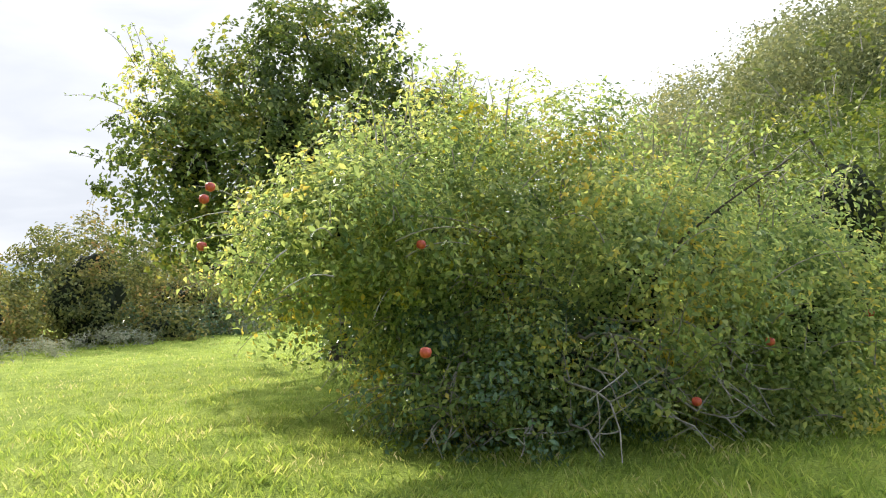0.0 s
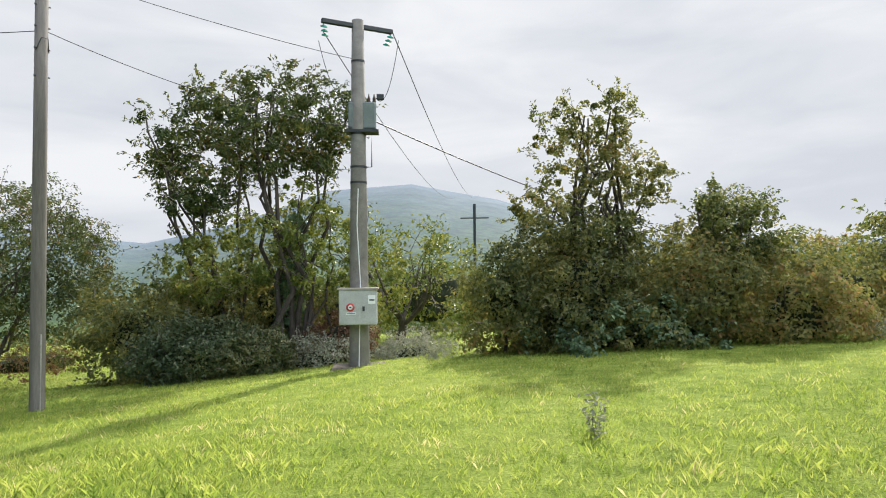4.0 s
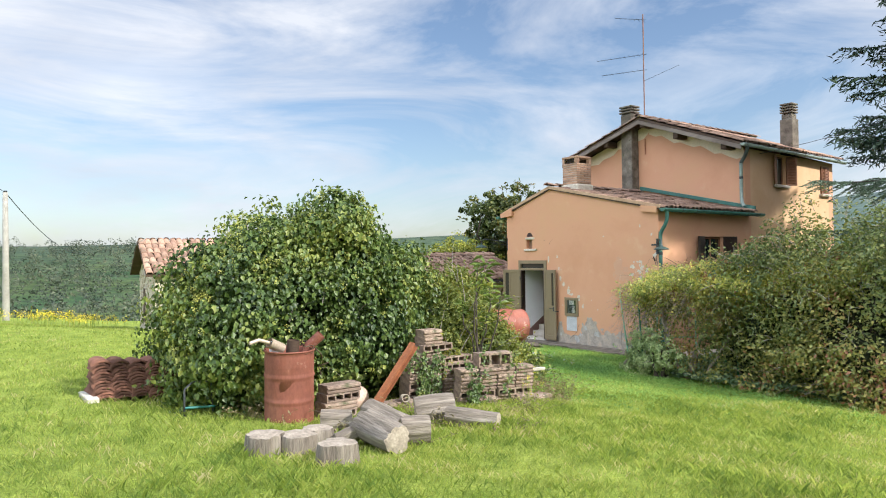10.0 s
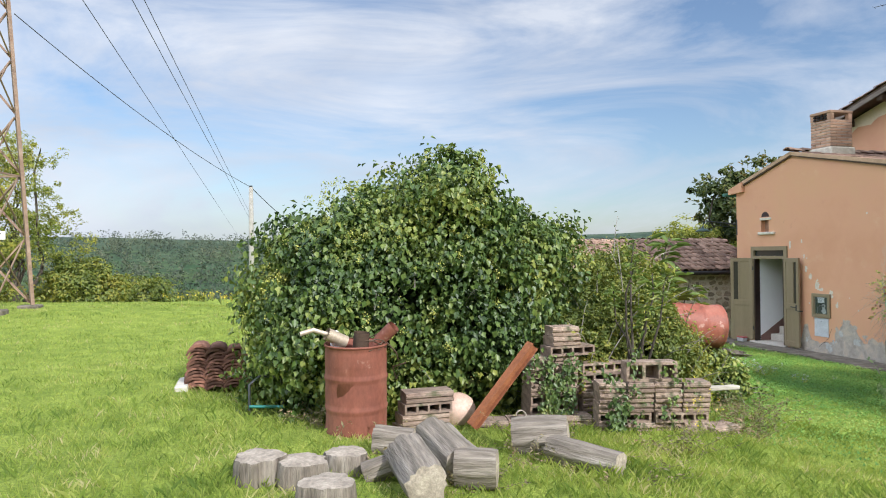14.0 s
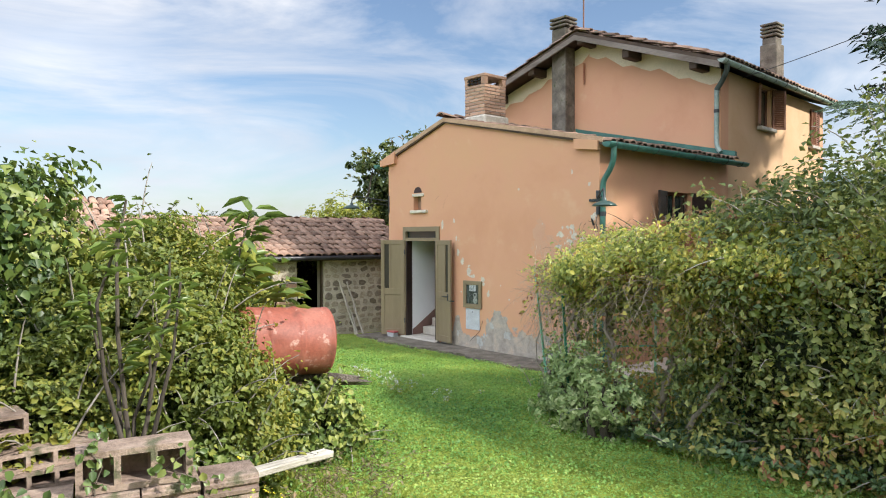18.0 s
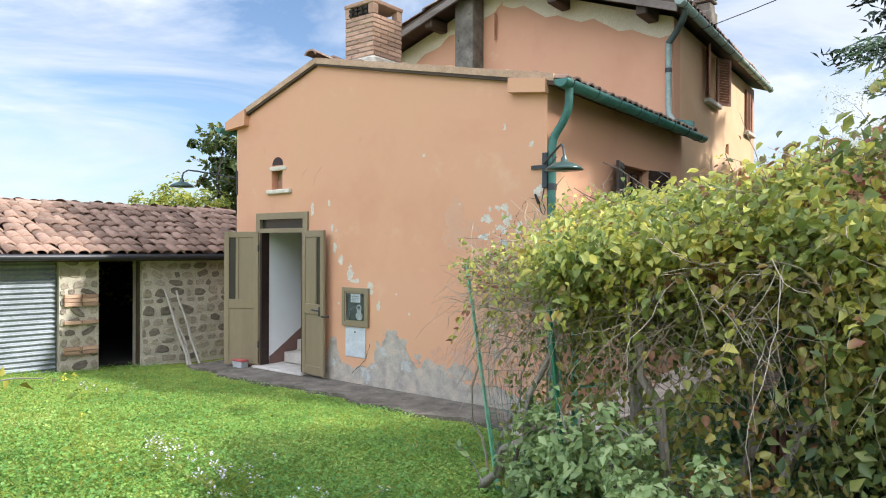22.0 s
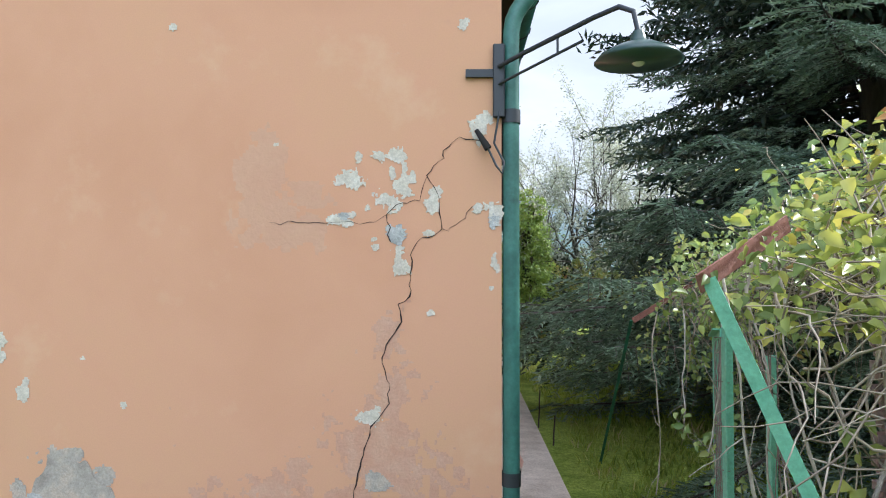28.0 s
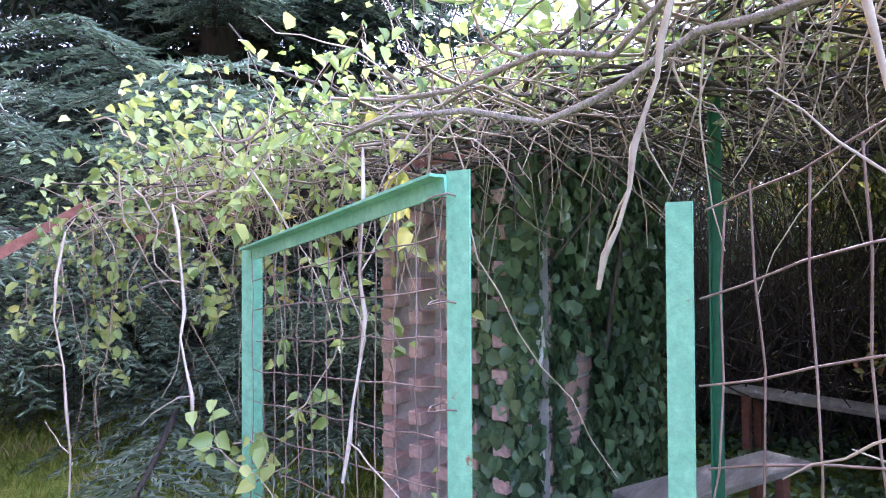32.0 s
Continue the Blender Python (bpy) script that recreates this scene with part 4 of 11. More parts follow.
def leaf(hinge, angle, flip):
    """A panelled leaf: two upper panels, one of them a dark slot, and one lower panel."""
    L = part("leaf", bmesh.new(), OLIVE, door)
    L.matrix_basis = Matrix.Translation((hinge, -0.03, 0.12)) @ Matrix.Rotation(radians(angle), 4, "Z")
    f = -1 if flip else 1
    w, h = 0.52, 2.0
    def b(name, x0, x1, y0, y1, z0, z1, mat, bevel=0.004):
        x0, x1 = sorted((f * x0, f * x1))
        return boxpart(name, (x0, x1, y0, y1, z0, z1), mat, L, bevel=bevel)
    t = 0.045
    b("stile", 0, 0.075, -t, 0, 0, h, OLIVE)
    b("stile", w - 0.075, w, -t, 0, 0, h, OLIVE)
    b("rail", 0.075, w - 0.075, -t, 0, 0, 0.12, OLIVE)
    b("rail", 0.075, w - 0.075, -t, 0, 0.84, 0.98, OLIVE)
    b("rail", 0.075, w - 0.075, -t, 0, h - 0.09, h, OLIVE)
    b("muntin", 0.30 if not flip else 0.27, 0.345 if not flip else 0.315, -t, 0, 0.98, h - 0.09, OLIVE)
    b("panel", 0.075, w - 0.075, -t + 0.015, -0.012, 0.12, 0.84, OLIVE, 0)
    b("panel", 0.075, 0.30, -t + 0.015, -0.012, 0.98, h - 0.09, OLIVE, 0)
    b("slot", 0.345, w - 0.075, -t + 0.02, -0.015, 0.98, h - 0.09, OLIVE_DARK, 0)
    return L


left = leaf(0.02, 173, False)
left.matrix_basis = Matrix.Translation((0.075, -0.045, 0.12)) @ Matrix.Rotation(radians(-143), 4, "Z")
right = leaf(1.13, 0, False)
right.matrix_basis = Matrix.Translation((1.12, -0.035, 0.12)) @ Matrix.Rotation(radians(-8), 4, "Z")
for x in (0.47,):
    tubes("handle", [([(x - 0.03, -0.05, 0.9), (x - 0.03, -0.085, 0.9), (x - 0.17, -0.085, 0.905)], 0.011)], STEEL, right)
    boxpart("handle_plate", (x - 0.05, x - 0.01, -0.052, -0.044, 0.82, 0.95), STEEL, right, bevel=0.003)
    tubes("bolt", [([(x + 0.02, -0.04, 0.82), (x + 0.2, -0.055, 0.83)], 0.013)], STEEL, right)
for z in (0.25, 1.7):
    tubes("hinge", [([(0.0, 0.005, z), (0.0, 0.005, z + 0.1)], 0.012)], STEEL, left)
sill = boxpart("door_sill", (0.0, 1.14, -0.12, 0.36, -0.1, 0.105), STEPSTONE, bevel=0.015)
tagged(sill, "worn pale stone doorstep", "step", kind="structure")

tub = thing("plastic_tub", "small red and grey plastic tub beside the doorstep", "tub", at=(-0.12, -0.22, 0.077))
bm = bmesh.new()
prism(bm, [(-0.10, 0.0), (0.10, 0.0), (0.115, 0.085), (-0.115, 0.085)], -0.06, 0.06)
part("tub_body", bm, surface("grey_plastic", [(0.3, 0.34, 0.35, 0.36), (0.7, 0.50, 0.51, 0.52)], scale=12, rough=0.5, fine=40), tub)
bm = bmesh.new()
box(bm, -0.122, 0.122, -0.068, 0.068, 0.085, 0.118, bevel=0.01)
part("lid", bm, surface("red_plastic", [(0.3, 0.34, 0.06, 0.06), (0.7, 0.50, 0.11, 0.10)], scale=12, rough=0.5, fine=40), tub, "faded red lid")

# stair hall behind the door
hall = thing("stair_hall", "white stair hall with a maroon skirting", "hall", kind="structure")
boxpart("hall_wall", (-0.15, 0.118, 0.36, 3.6, 0.0, 3.4), WHITE, hall)
boxpart("reveal", (0.081, 0.119, 0.121, 0.36, 0.106, 2.34), WHITE, hall)
boxpart("hall_wall", (2.9, 3.0, 0.36, 3.6, 0.0, 3.4), WHITE, hall)
boxpart("hall_wall", (0.12, 2.9, 3.5, 3.6, 0.0, 3.4), WHITE, hall)
boxpart("hall_floor", (0.12, 2.9, 0.36, 3.5, -0.05, 0.09), STEPSTONE, hall)
boxpart("hall_ceiling", (-0.15, 3.0, 0.36, 3.6, 3.4, 3.45), WHITE, hall)
boxpart("hall_wall", (-0.15, 0.08, 0.352, 0.36, 2.35, 3.4), WHITE, hall)
bm = bmesh.new()
prism(bm, [(0.13, 0.107), (0.40, 0.107), (3.2, 1.86), (3.2, 2.16), (0.22, 0.27), (0.13, 0.22)], 0.118, 0.125, axis=0)
part("skirting", bm, SKIRT, hall, "maroon painted stair skirting")
stairs = thing("stairs", "worn stone stairs rising inside the doorway", "stairs", kind="structure")
for k in range(8):
    boxpart("step", (0.126, 1.6, 0.40 + 0.26 * k, 0.73 + 0.26 * k, 0.092 + 0.17 * k - (0 if k == 0 else 0.17), 0.26 + 0.17 * k), STEPSTONE, stairs, bevel=0.015)

# niche with arched opening above
niche = thing("wall_niche", "small arched niche with a stone shelf", "niche")
bm = bmesh.new()
box(bm, NX0 - 0.001, NX1 + 0.001, 0.12, 0.13, NZ0 - 0.01, NZ1 + 0.01)
part("back", bm, BRICK, niche)
boxpart("shelf", (0.26, 0.79, -0.055, 0.02, NZ0 - 0.065, NZ0 - 0.002), FLAKE, niche, bevel=0.012)
boxpart("lintel", (NX0 - 0.03, NX1 + 0.09, -0.02, 0.02, NZ1 - 0.06, NZ1 + 0.0), FLAKE, niche, bevel=0.008)
# thin near-black half disc on the wall over the niche
bm = bmesh.new()
prism(bm, [(0.475 + 0.125 * math.cos(a), 3.10 + 0.12 * math.sin(a)) for a in np.linspace(0, math.pi, 12)], -0.006, 0.01)
part("arch", bm, plain("arch_black", (0.05, 0.03, 0.03), 0.95), niche, "near-black arched patch above the niche")

# meter box and panel
meter = thing("meter_cupboard", "olive-framed glazed meter cupboard set in the wall", "meter box")
MX0, MX1, MZ0, MZ1 = 1.88, 2.365, 0.84, 1.35
bm = bmesh.new()
for b in ((MX0, MX0 + 0.05, MZ0, MZ1), (MX1 - 0.05, MX1, MZ0, MZ1), (MX0 + 0.05, MX1 - 0.05, MZ0, MZ0 + 0.05), (MX0 + 0.05, MX1 - 0.05, MZ1 - 0.05, MZ1)):
    box(bm, b[0], b[1], -0.04, 0.0, b[2], b[3])
part("frame", bm, OLIVE, meter)
bm = bmesh.new()
for b in ((MX0 + 0.05, MX0 + 0.075, MZ0 + 0.05, MZ1 - 0.05), (MX1 - 0.075, MX1 - 0.05, MZ0 + 0.05, MZ1 - 0.05), (MX0 + 0.075, MX1 - 0.075, MZ0 + 0.05, MZ0 + 0.075), (MX0 + 0.075, MX1 - 0.075, MZ1 - 0.075, MZ1 - 0.05)):
    box(bm, b[0], b[1], -0.03, 0.0, b[2], b[3])
part("door_frame", bm, OLIVE, meter)
# backing tinted dark green for the lawn reflected in the glass
boxpart("backing", (MX0 + 0.05, MX1 - 0.05, -0.006, -0.002, MZ0 + 0.05, MZ1 - 0.05), plain("backing_reflection", (0.05, 0.075, 0.055), 0.7), meter)
bm = bmesh.new()
prism(bm, [(2.19 + 0.062 * math.cos(a), 0.975 + 0.055 * math.sin(a)) for a in np.linspace(0, 2 * math.pi, 20, endpoint=False)], -0.02, -0.007)
prism(bm, [(2.185 + 0.045 * math.cos(a), 1.085 + 0.045 * math.sin(a)) for a in np.linspace(0, 2 * math.pi, 16, endpoint=False)], -0.019, -0.007)
box(bm, 2.15, 2.225, -0.0205, -0.007, 0.97, 1.09, bevel=0.004)
METERWHITE = surface("meter_plastic", [(0.3, 0.60, 0.61, 0.58), (0.7, 0.72, 0.73, 0.70)], scale=20, rough=0.45, fine=60, bumps=0.05)
part("meter", bm, METERWHITE, meter, "white plastic utility meter")
bm = bmesh.new()
prism(bm, [(2.185 + 0.028 * math.cos(a), 1.085 + 0.028 * math.sin(a)) for a in np.linspace(0, 2 * math.pi, 16, endpoint=False)], -0.0205, -0.019)
part("dial", bm, plain("dial_dark", (0.10, 0.11, 0.11), 0.4), meter, "dark round dial")
tubes("feed_pipe", [([(2.0, -0.013, 0.915), (2.02, -0.013, 1.05), (2.1, -0.013, 1.1), (2.15, -0.013, 1.08)], 0.006)], plain("pipe_grey", (0.24, 0.27, 0.28), 0.5), meter, "grey feed pipe")
boxpart("note", (2.035, 2.215, -0.0225, -0.021, 1.155, 1.27), plain("paper", (0.82, 0.83, 0.85), 0.9), meter, "white paper notice")
for k in range(3):
    boxpart("text_line", (2.06, 2.185 - 0.02 * k, -0.0235, -0.0226, 1.235 - 0.025 * k, 1.239 - 0.025 * k), plain("ink", (0.12, 0.13, 0.18), 0.8), meter)
boxpart("pane", (MX0 + 0.075, MX1 - 0.075, -0.028, -0.0255, MZ0 + 0.075, MZ1 - 0.075), plain("clear_glass", (0.9, 0.95, 0.93), 0.02, 0, 1.0), meter)
access = boxpart("access_panel", (1.925, 2.30, -0.012, 0.0, 0.425, 0.825), surface("grey_panel", [(0.3, 0.44, 0.46, 0.48), (0.7, 0.58, 0.60, 0.62)], scale=6, rough=0.6, fine=60), bevel=0.003)
tagged(access, "pale grey metal access panel below the meter", "panel")
tubes("lock", [([(2.11, -0.012, 0.76), (2.11, -0.02, 0.76)], 0.012)], STEEL, access)

# flaking plaster and cracks
def flaked(spots_, seed, material, cell=0.006, y=-0.003, label="", name="bare_patch", ragged=0.55):
    """One area of fallen paint: ragged pieces grown round some spots (x, z, half width, half height), with broken outlines and specks about them."""
    r = np.random.default_rng(seed)
    B = np.array(spots_, float)
    x0, z0 = (B[:, :2] - B[:, 2:] * 1.9).min(0)
    x1, z1 = (B[:, :2] + B[:, 2:] * 1.9).max(0)
    nx, nz = int((x1 - x0) / cell) + 1, int((z1 - z0) / cell) + 1
    gx_, gz_ = np.meshgrid(x0 + cell * np.arange(nx), z0 + cell * np.arange(nz), indexing="ij")
    f = np.full(gx_.shape, -9.0)
    for cx, cz, rx, rz in B:
        f = np.maximum(f, 1 - np.sqrt(((gx_ - cx) / rx) ** 2 + ((gz_ - cz) / rz) ** 2))
    for m, amp in ((11, 0.55), (5, 0.45), (2, 0.35)):
        w = r.normal(size=(nx // m + 3, nz // m + 3))
        u, v = np.arange(nx) / m, np.arange(nz) / m
        iu, iv = u.astype(int), v.astype(int)
        fu, fv = (u - iu)[:, None], (v - iv)[None]
        f = f + ragged * amp * (w[iu][:, iv] * (1 - fu) * (1 - fv) + w[iu + 1][:, iv] * fu * (1 - fv) + w[iu][:, iv + 1] * (1 - fu) * fv + w[iu + 1][:, iv + 1] * fu * fv)
    on = f > 0.02
    idx = np.argwhere(on)
    keys, V, F = {}, [], []

    def at_(a, b):
        if (a, b) not in keys:
            keys[a, b] = len(V)
            V.append((x0 + cell * (a + r.uniform(-0.3, 0.3)), y + r.uniform(-0.0008, 0.0008), z0 + cell * (b + r.uniform(-0.3, 0.3))))
        return keys[a, b]

    for a, b in idx:
        F.append((at_(a, b), at_(a + 1, b), at_(a + 1, b + 1), at_(a, b + 1)))
    return tagged(raw(name, V, F, material, house, label), kind="stuff")


GREYFLAKE = surface("grey_undercoat", [(0.3, 0.30, 0.30, 0.28), (0.5, 0.44, 0.44, 0.42), (0.75, 0.60, 0.58, 0.53)], scale=16, rough=0.95, fine=90, bumps=0.6, depth=0.01)
flaked(((4.22, 2.22, 0.08, 0.043), (4.26, 2.34, 0.02, 0.032), (4.36, 2.34, 0.05, 0.027), (4.45, 2.34, 0.046, 0.036), (4.5, 2.28, 0.014, 0.022), (4.53, 2.22, 0.043, 0.033), (4.48, 2.17, 0.046, 0.046), (4.41, 2.11, 0.065, 0.05), (4.44, 2.25, 0.015, 0.03), (4.31, 2.07, 0.018, 0.022)), 401, FLAKE)
flaked(((4.64, 2.08, 0.035, 0.036), (4.66, 2.15, 0.029, 0.047), (4.63, 1.94, 0.032, 0.015), (4.89, 2.07, 0.037, 0.026), (4.96, 2.04, 0.035, 0.054), (4.96, 1.8, 0.023, 0.042), (4.94, 1.66, 0.013, 0.013), (4.63, 1.53, 0.02, 0.016)), 402, FLAKE, y=-0.0034)
flaked(((4.13, 2.01, 0.04, 0.022), (4.23, 2.04, 0.033, 0.021), (4.21, 1.99, 0.024, 0.015), (4.47, 1.84, 0.03, 0.05), (4.48, 1.77, 0.043, 0.042), (4.35, 1.87, 0.017, 0.016), (4.34, 1.91, 0.011, 0.012), (4.9, 2.5, 0.05, 0.068), (4.88, 2.4, 0.012, 0.02), (4.33, 1.0, 0.055, 0.038)), 403, FLAKE, y=-0.0038)
flaked(((4.46, 1.92, 0.046, 0.048), (4.42, 1.96, 0.017, 0.033), (4.18, 2.03, 0.021, 0.014), (4.96, 2.0, 0.02, 0.04)), 404, GREYFLAKE, y=-0.0042)
flaked(((1.7, 1.87, 0.03, 0.054), (1.81, 1.7, 0.045, 0.07), (2.0, 1.51, 0.055, 0.085), (2.1, 1.43, 0.07, 0.03), (2.37, 1.39, 0.07, 0.06), (2.39, 1.3, 0.034, 0.037), (2.52, 1.12, 0.03, 0.055), (1.65, 2.17, 0.022, 0.07), (1.72, 2.11, 0.02, 0.027), (1.24, 2.42, 0.022, 0.07), (1.58, 2.5, 0.022, 0.035), (1.78, 1.12, 0.02, 0.03)), 405, FLAKE, cell=0.009)
flaked(((4.46, 3.23, 0.024, 0.055), (4.81, 3.02, 0.04, 0.056), (3.28, 3.02, 0.016, 0.014), (3.83, 2.4, 0.016, 0.016), (2.83, 1.29, 0.014, 0.014), (3.05, 1.05, 0.014, 0.012)), 406, FLAKE, cell=0.009)
flaked(((2.72, 0.78, 0.14, 0.06), (2.92, 0.68, 0.09, 0.08), (2.52, 0.5, 0.06, 0.12), (1.68, 0.58, 0.06, 0.1), (3.16, 0.53, 0.08, 0.05), (3.36, 0.45, 0.10, 0.06)), 407, CEMENT, cell=0.012, ragged=0.5)
flaked(((3.49, 0.36, 0.24, 0.09), (3.82, 0.40, 0.2, 0.12), (4.36, 0.66, 0.07, 0.05)), 408, CEMENT, cell=0.012, y=-0.0036)
flaked(((2.32, 0.22, 0.10, 0.09), (2.42, 0.33, 0.07, 0.08), (3.02, 0.40, 0.07, 0.07), (2.62, 0.52, 0.05, 0.06), (1.7, 0.3, 0.06, 0.08)), 409, GREYFLAKE, cell=0.012, y=-0.0094)
ROUGH = surface("worn_plaster", [(0.3, 0.54, 0.29, 0.19), (0.7, 0.58, 0.36, 0.25)], scale=9, rough=0.95, fine=70, bumps=0.5, depth=0.008, grainy=(0.88, 1.06))
flaked(((4.40, 1.20, 0.10, 0.30), (4.36, 0.80, 0.2, 0.25), (4.0, 0.5, 0.5, 0.2), (4.55, 0.55, 0.2, 0.25)), 411, ROUGH, cell=0.012, y=-0.0018, name="worn_patch", ragged=0.9)
flaked(((3.75, 2.25, 0.10, 0.16), (3.85, 2.0, 0.22, 0.14), (4.0, 2.12, 0.12, 0.10)), 412, surface("patched_plaster", [(0.3, 0.56, 0.31, 0.20), (0.7, 0.575, 0.345, 0.225)], scale=4, rough=0.95, grainy=(0.96, 1.03)), cell=0.016, y=-0.001, name="mended_patch", ragged=0.6)
# cement along the foot of the wall
bm = bmesh.new()
xs = np.linspace(1.2, XR, 320)
top = np.interp(xs, (1.2, 1.55, 1.63, 1.72, 1.85, 2.2, 2.46, 2.56, 2.66, 2.86, 2.98, 3.1, 3.3, 3.7, 4.2, 4.6, 5.0), (0.24, 0.34, 0.60, 0.58, 0.34, 0.28, 0.34, 0.62, 0.78, 0.76, 0.60, 0.46, 0.38, 0.34, 0.30, 0.26, 0.20))
top = top + 0.02 * np.sin(xs * 9) + 0.016 * np.sin(xs * 23 + 1) + 0.012 * np.sin(xs * 51) + 0.008 * np.sin(xs * 97) + np.random.default_rng(3).normal(0, 0.005, len(xs))
for k in range(319):
    prism(bm, [(xs[k], -0.1), (xs[k + 1], -0.1), (xs[k + 1], top[k + 1]), (xs[k], top[k])], -0.008, 0.0)
bmesh.ops.remove_doubles(bm, verts=bm.verts[:], dist=0.0005)
part("wall_foot", bm, CEMENT, house, "bare grey cement at the wall foot")


def crack(pts, seed, w=0.006):
    r = np.random.default_rng(seed)
    p = np.array(pts, float)
    q = [p[0]]
    for k in range(1, len(p)):
        n = max(2, int(np.linalg.norm(p[k] - p[k - 1]) / 0.03))
        for s in np.linspace(0, 1, n + 1)[1:]:
            q.append(p[k - 1] + (p[k] - p[k - 1]) * s + (r.normal(0, 0.006, 2) if s < 1 else 0))
    q = np.array(q)
    ww = w * r.uniform(0.2, 1.1, len(q))
    d = unit(np.gradient(q, axis=0))
    off = np.c_[-d[:, 1], d[:, 0]] * ww[:, None]
    yy_ = np.full(len(q), -0.0052 if q[0, 1] > 0.4 else -0.0105)
    V = np.concatenate([np.c_[q[:, 0] - off[:, 0], yy_, q[:, 1] - off[:, 1]], np.c_[q[:, 0] + off[:, 0], yy_, q[:, 1] + off[:, 1]]])
    n = len(q)
    raw("crack", V, [(k, k + n, k + n + 1, k + 1) for k in range(n - 1)], CRACK, house, "thin jagged crack")


crack([(4.22, 0.5), (4.28, 0.75), (4.33, 0.94), (4.41, 1.05), (4.43, 1.17), (4.39, 1.28), (4.41, 1.37), (4.49, 1.49), (4.47, 1.58), (4.53, 1.62), (4.545, 1.86)], 1, 0.0042)
crack([(4.545, 1.86), (4.59, 1.92), (4.65, 1.93), (4.695, 1.965), (4.68, 2.05), (4.67, 2.15), (4.615, 2.24), (4.65, 2.29), (4.707, 2.33), (4.70, 2.37), (4.785, 2.44), (4.89, 2.42)], 11, 0.0034)
crack([(3.80, 2.0), (4.13, 2.0), (4.35, 2.0), (4.41, 2.04), (4.46, 2.09), (4.58, 2.11), (4.615, 2.23)], 2, 0.002)
crack([(4.70, 1.965), (4.735, 1.972), (4.815, 2.02), (4.85, 2.08)], 3, 0.002)
crack([(4.41, 2.04), (4.43, 1.9)], 4, 0.003)
crack([(1.0, 2.86), (1.06, 2.95), (1.13, 3.0)], 5, 0.0016)
crack([(1.26, 2.75), (1.31, 2.9), (1.42, 3.0)], 15, 0.0016)
crack([(2.05, 0.2), (2.3, 0.4), (2.38, 0.62)], 6, 0.006)

# lamps on iron arms
def wall_lamp(label, m):
    lamp = thing("wall_lamp", label, "lamp", at=m)
    bm = bmesh.new()
    box(bm, -0.03, 0.03, -0.03, 0.0, -0.23, 0.15, bevel=0.006)
    part("bracket_plate", bm, STEEL, lamp)
    boxpart("cross_bar", (-0.17, -0.03, -0.02, 0.0, -0.02, 0.02), STEEL, lamp)
    arm = [(0, -0.03, 0.03), (0.12, -0.16, 0.06), (0.40, -0.46, 0.12), (0.49, -0.56, 0.13), (0.54, -0.61, 0.09), (0.555, -0.625, 0.0)]
    tubes("arm", [(arm, 0.012)], STEEL, lamp, sides=8)
    tubes("stay", [([(0, -0.03, -0.06), (0.36, -0.42, 0.03)], 0.007), ([(0.26, -0.31, 0.0), (0.26, -0.31, 0.09)], 0.006)], STEEL, lamp)
    c = np.array([0.555, -0.625, 0.0])
    rad = [0.022, 0.03, 0.035, 0.09, 0.16, 0.185, 0.187, 0.18, 0.15, 0.085, 0.0]
    zz = [0.0, -0.02, -0.05, -0.065, -0.10, -0.13, -0.137, -0.13, -0.105, -0.075, -0.07]
    V, F = tube_arrays([([c + (0, 0, z) for z in zz], rad)], 24)
    raw("shade", V, F, plain("green_enamel", (0.035, 0.07, 0.06), 0.3), lamp, "dark green enamel shade", smooth=True)
    bm = bmesh.new()
    bmesh.ops.create_uvsphere(bm, u_segments=12, v_segments=8, radius=0.032, matrix=Matrix.Translation(c + (0, 0, -0.12)))
    part("bulb", bm, plain("frosted_bulb", (0.7, 0.7, 0.68), 0.2), lamp, smooth=True)
    return lamp


wall_lamp("green enamel lamp on an iron arm by the corner", Matrix.Translation((4.985, -0.005, 2.765)))
wall_lamp("grey enamel lamp on an iron arm at the far corner", Matrix.Translation((XL + 0.02, 0.02, 2.93)) @ Matrix.Rotation(radians(-72), 4, "Z"))
ins = thing("cable_insulator", "small black cable clamp with a looped wire", "cable")
tubes("clamp", [([(4.87, -0.03, 2.47), (4.93, -0.05, 2.37)], [0.012, 0.02])], DARK, ins)
tubes("wire", [([(4.93, -0.05, 2.37), (4.97, -0.07, 2.28), (5.0, -0.07, 2.24), (5.01, -0.05, 2.3), (4.96, -0.04, 2.4), (4.99, -0.03, 2.58)], 0.006)], STEEL, ins)

# apron
bm = bmesh.new()
n = 80
for k in range(n):
    x0, x1 = -0.9 + 6.4 * k / n, -0.9 + 6.4 * (k + 1) / n
    d0, d1 = (0.70 + 0.08 * math.sin(q * 2.3) + 0.05 * math.sin(q * 7) + 0.03 * math.sin(q * 17) for q in (x0, x1))
    prism(bm, [(x0, -d0), (x1, -d1), (x1, -0.002), (x0, -0.002)], -0.15, 0.075, axis=2)
bmesh.ops.remove_doubles(bm, verts=bm.verts[:], dist=0.0005)
tagged(part("pavement", bm, CONCRETE), "cracked concrete apron along the wall", "pavement", kind="structure")
side = boxpart("path_side", (XR + 0.001, 5.62, -0.7, 12.0, -0.2, 0.045), surface("gravel_path", [(0.3, 0.44, 0.37, 0.31), (0.7, 0.66, 0.58, 0.50)], scale=5, rough=0.95, fine=60, bumps=0.8))
tagged(side, "pale worn path beside the house", "path", kind="structure")

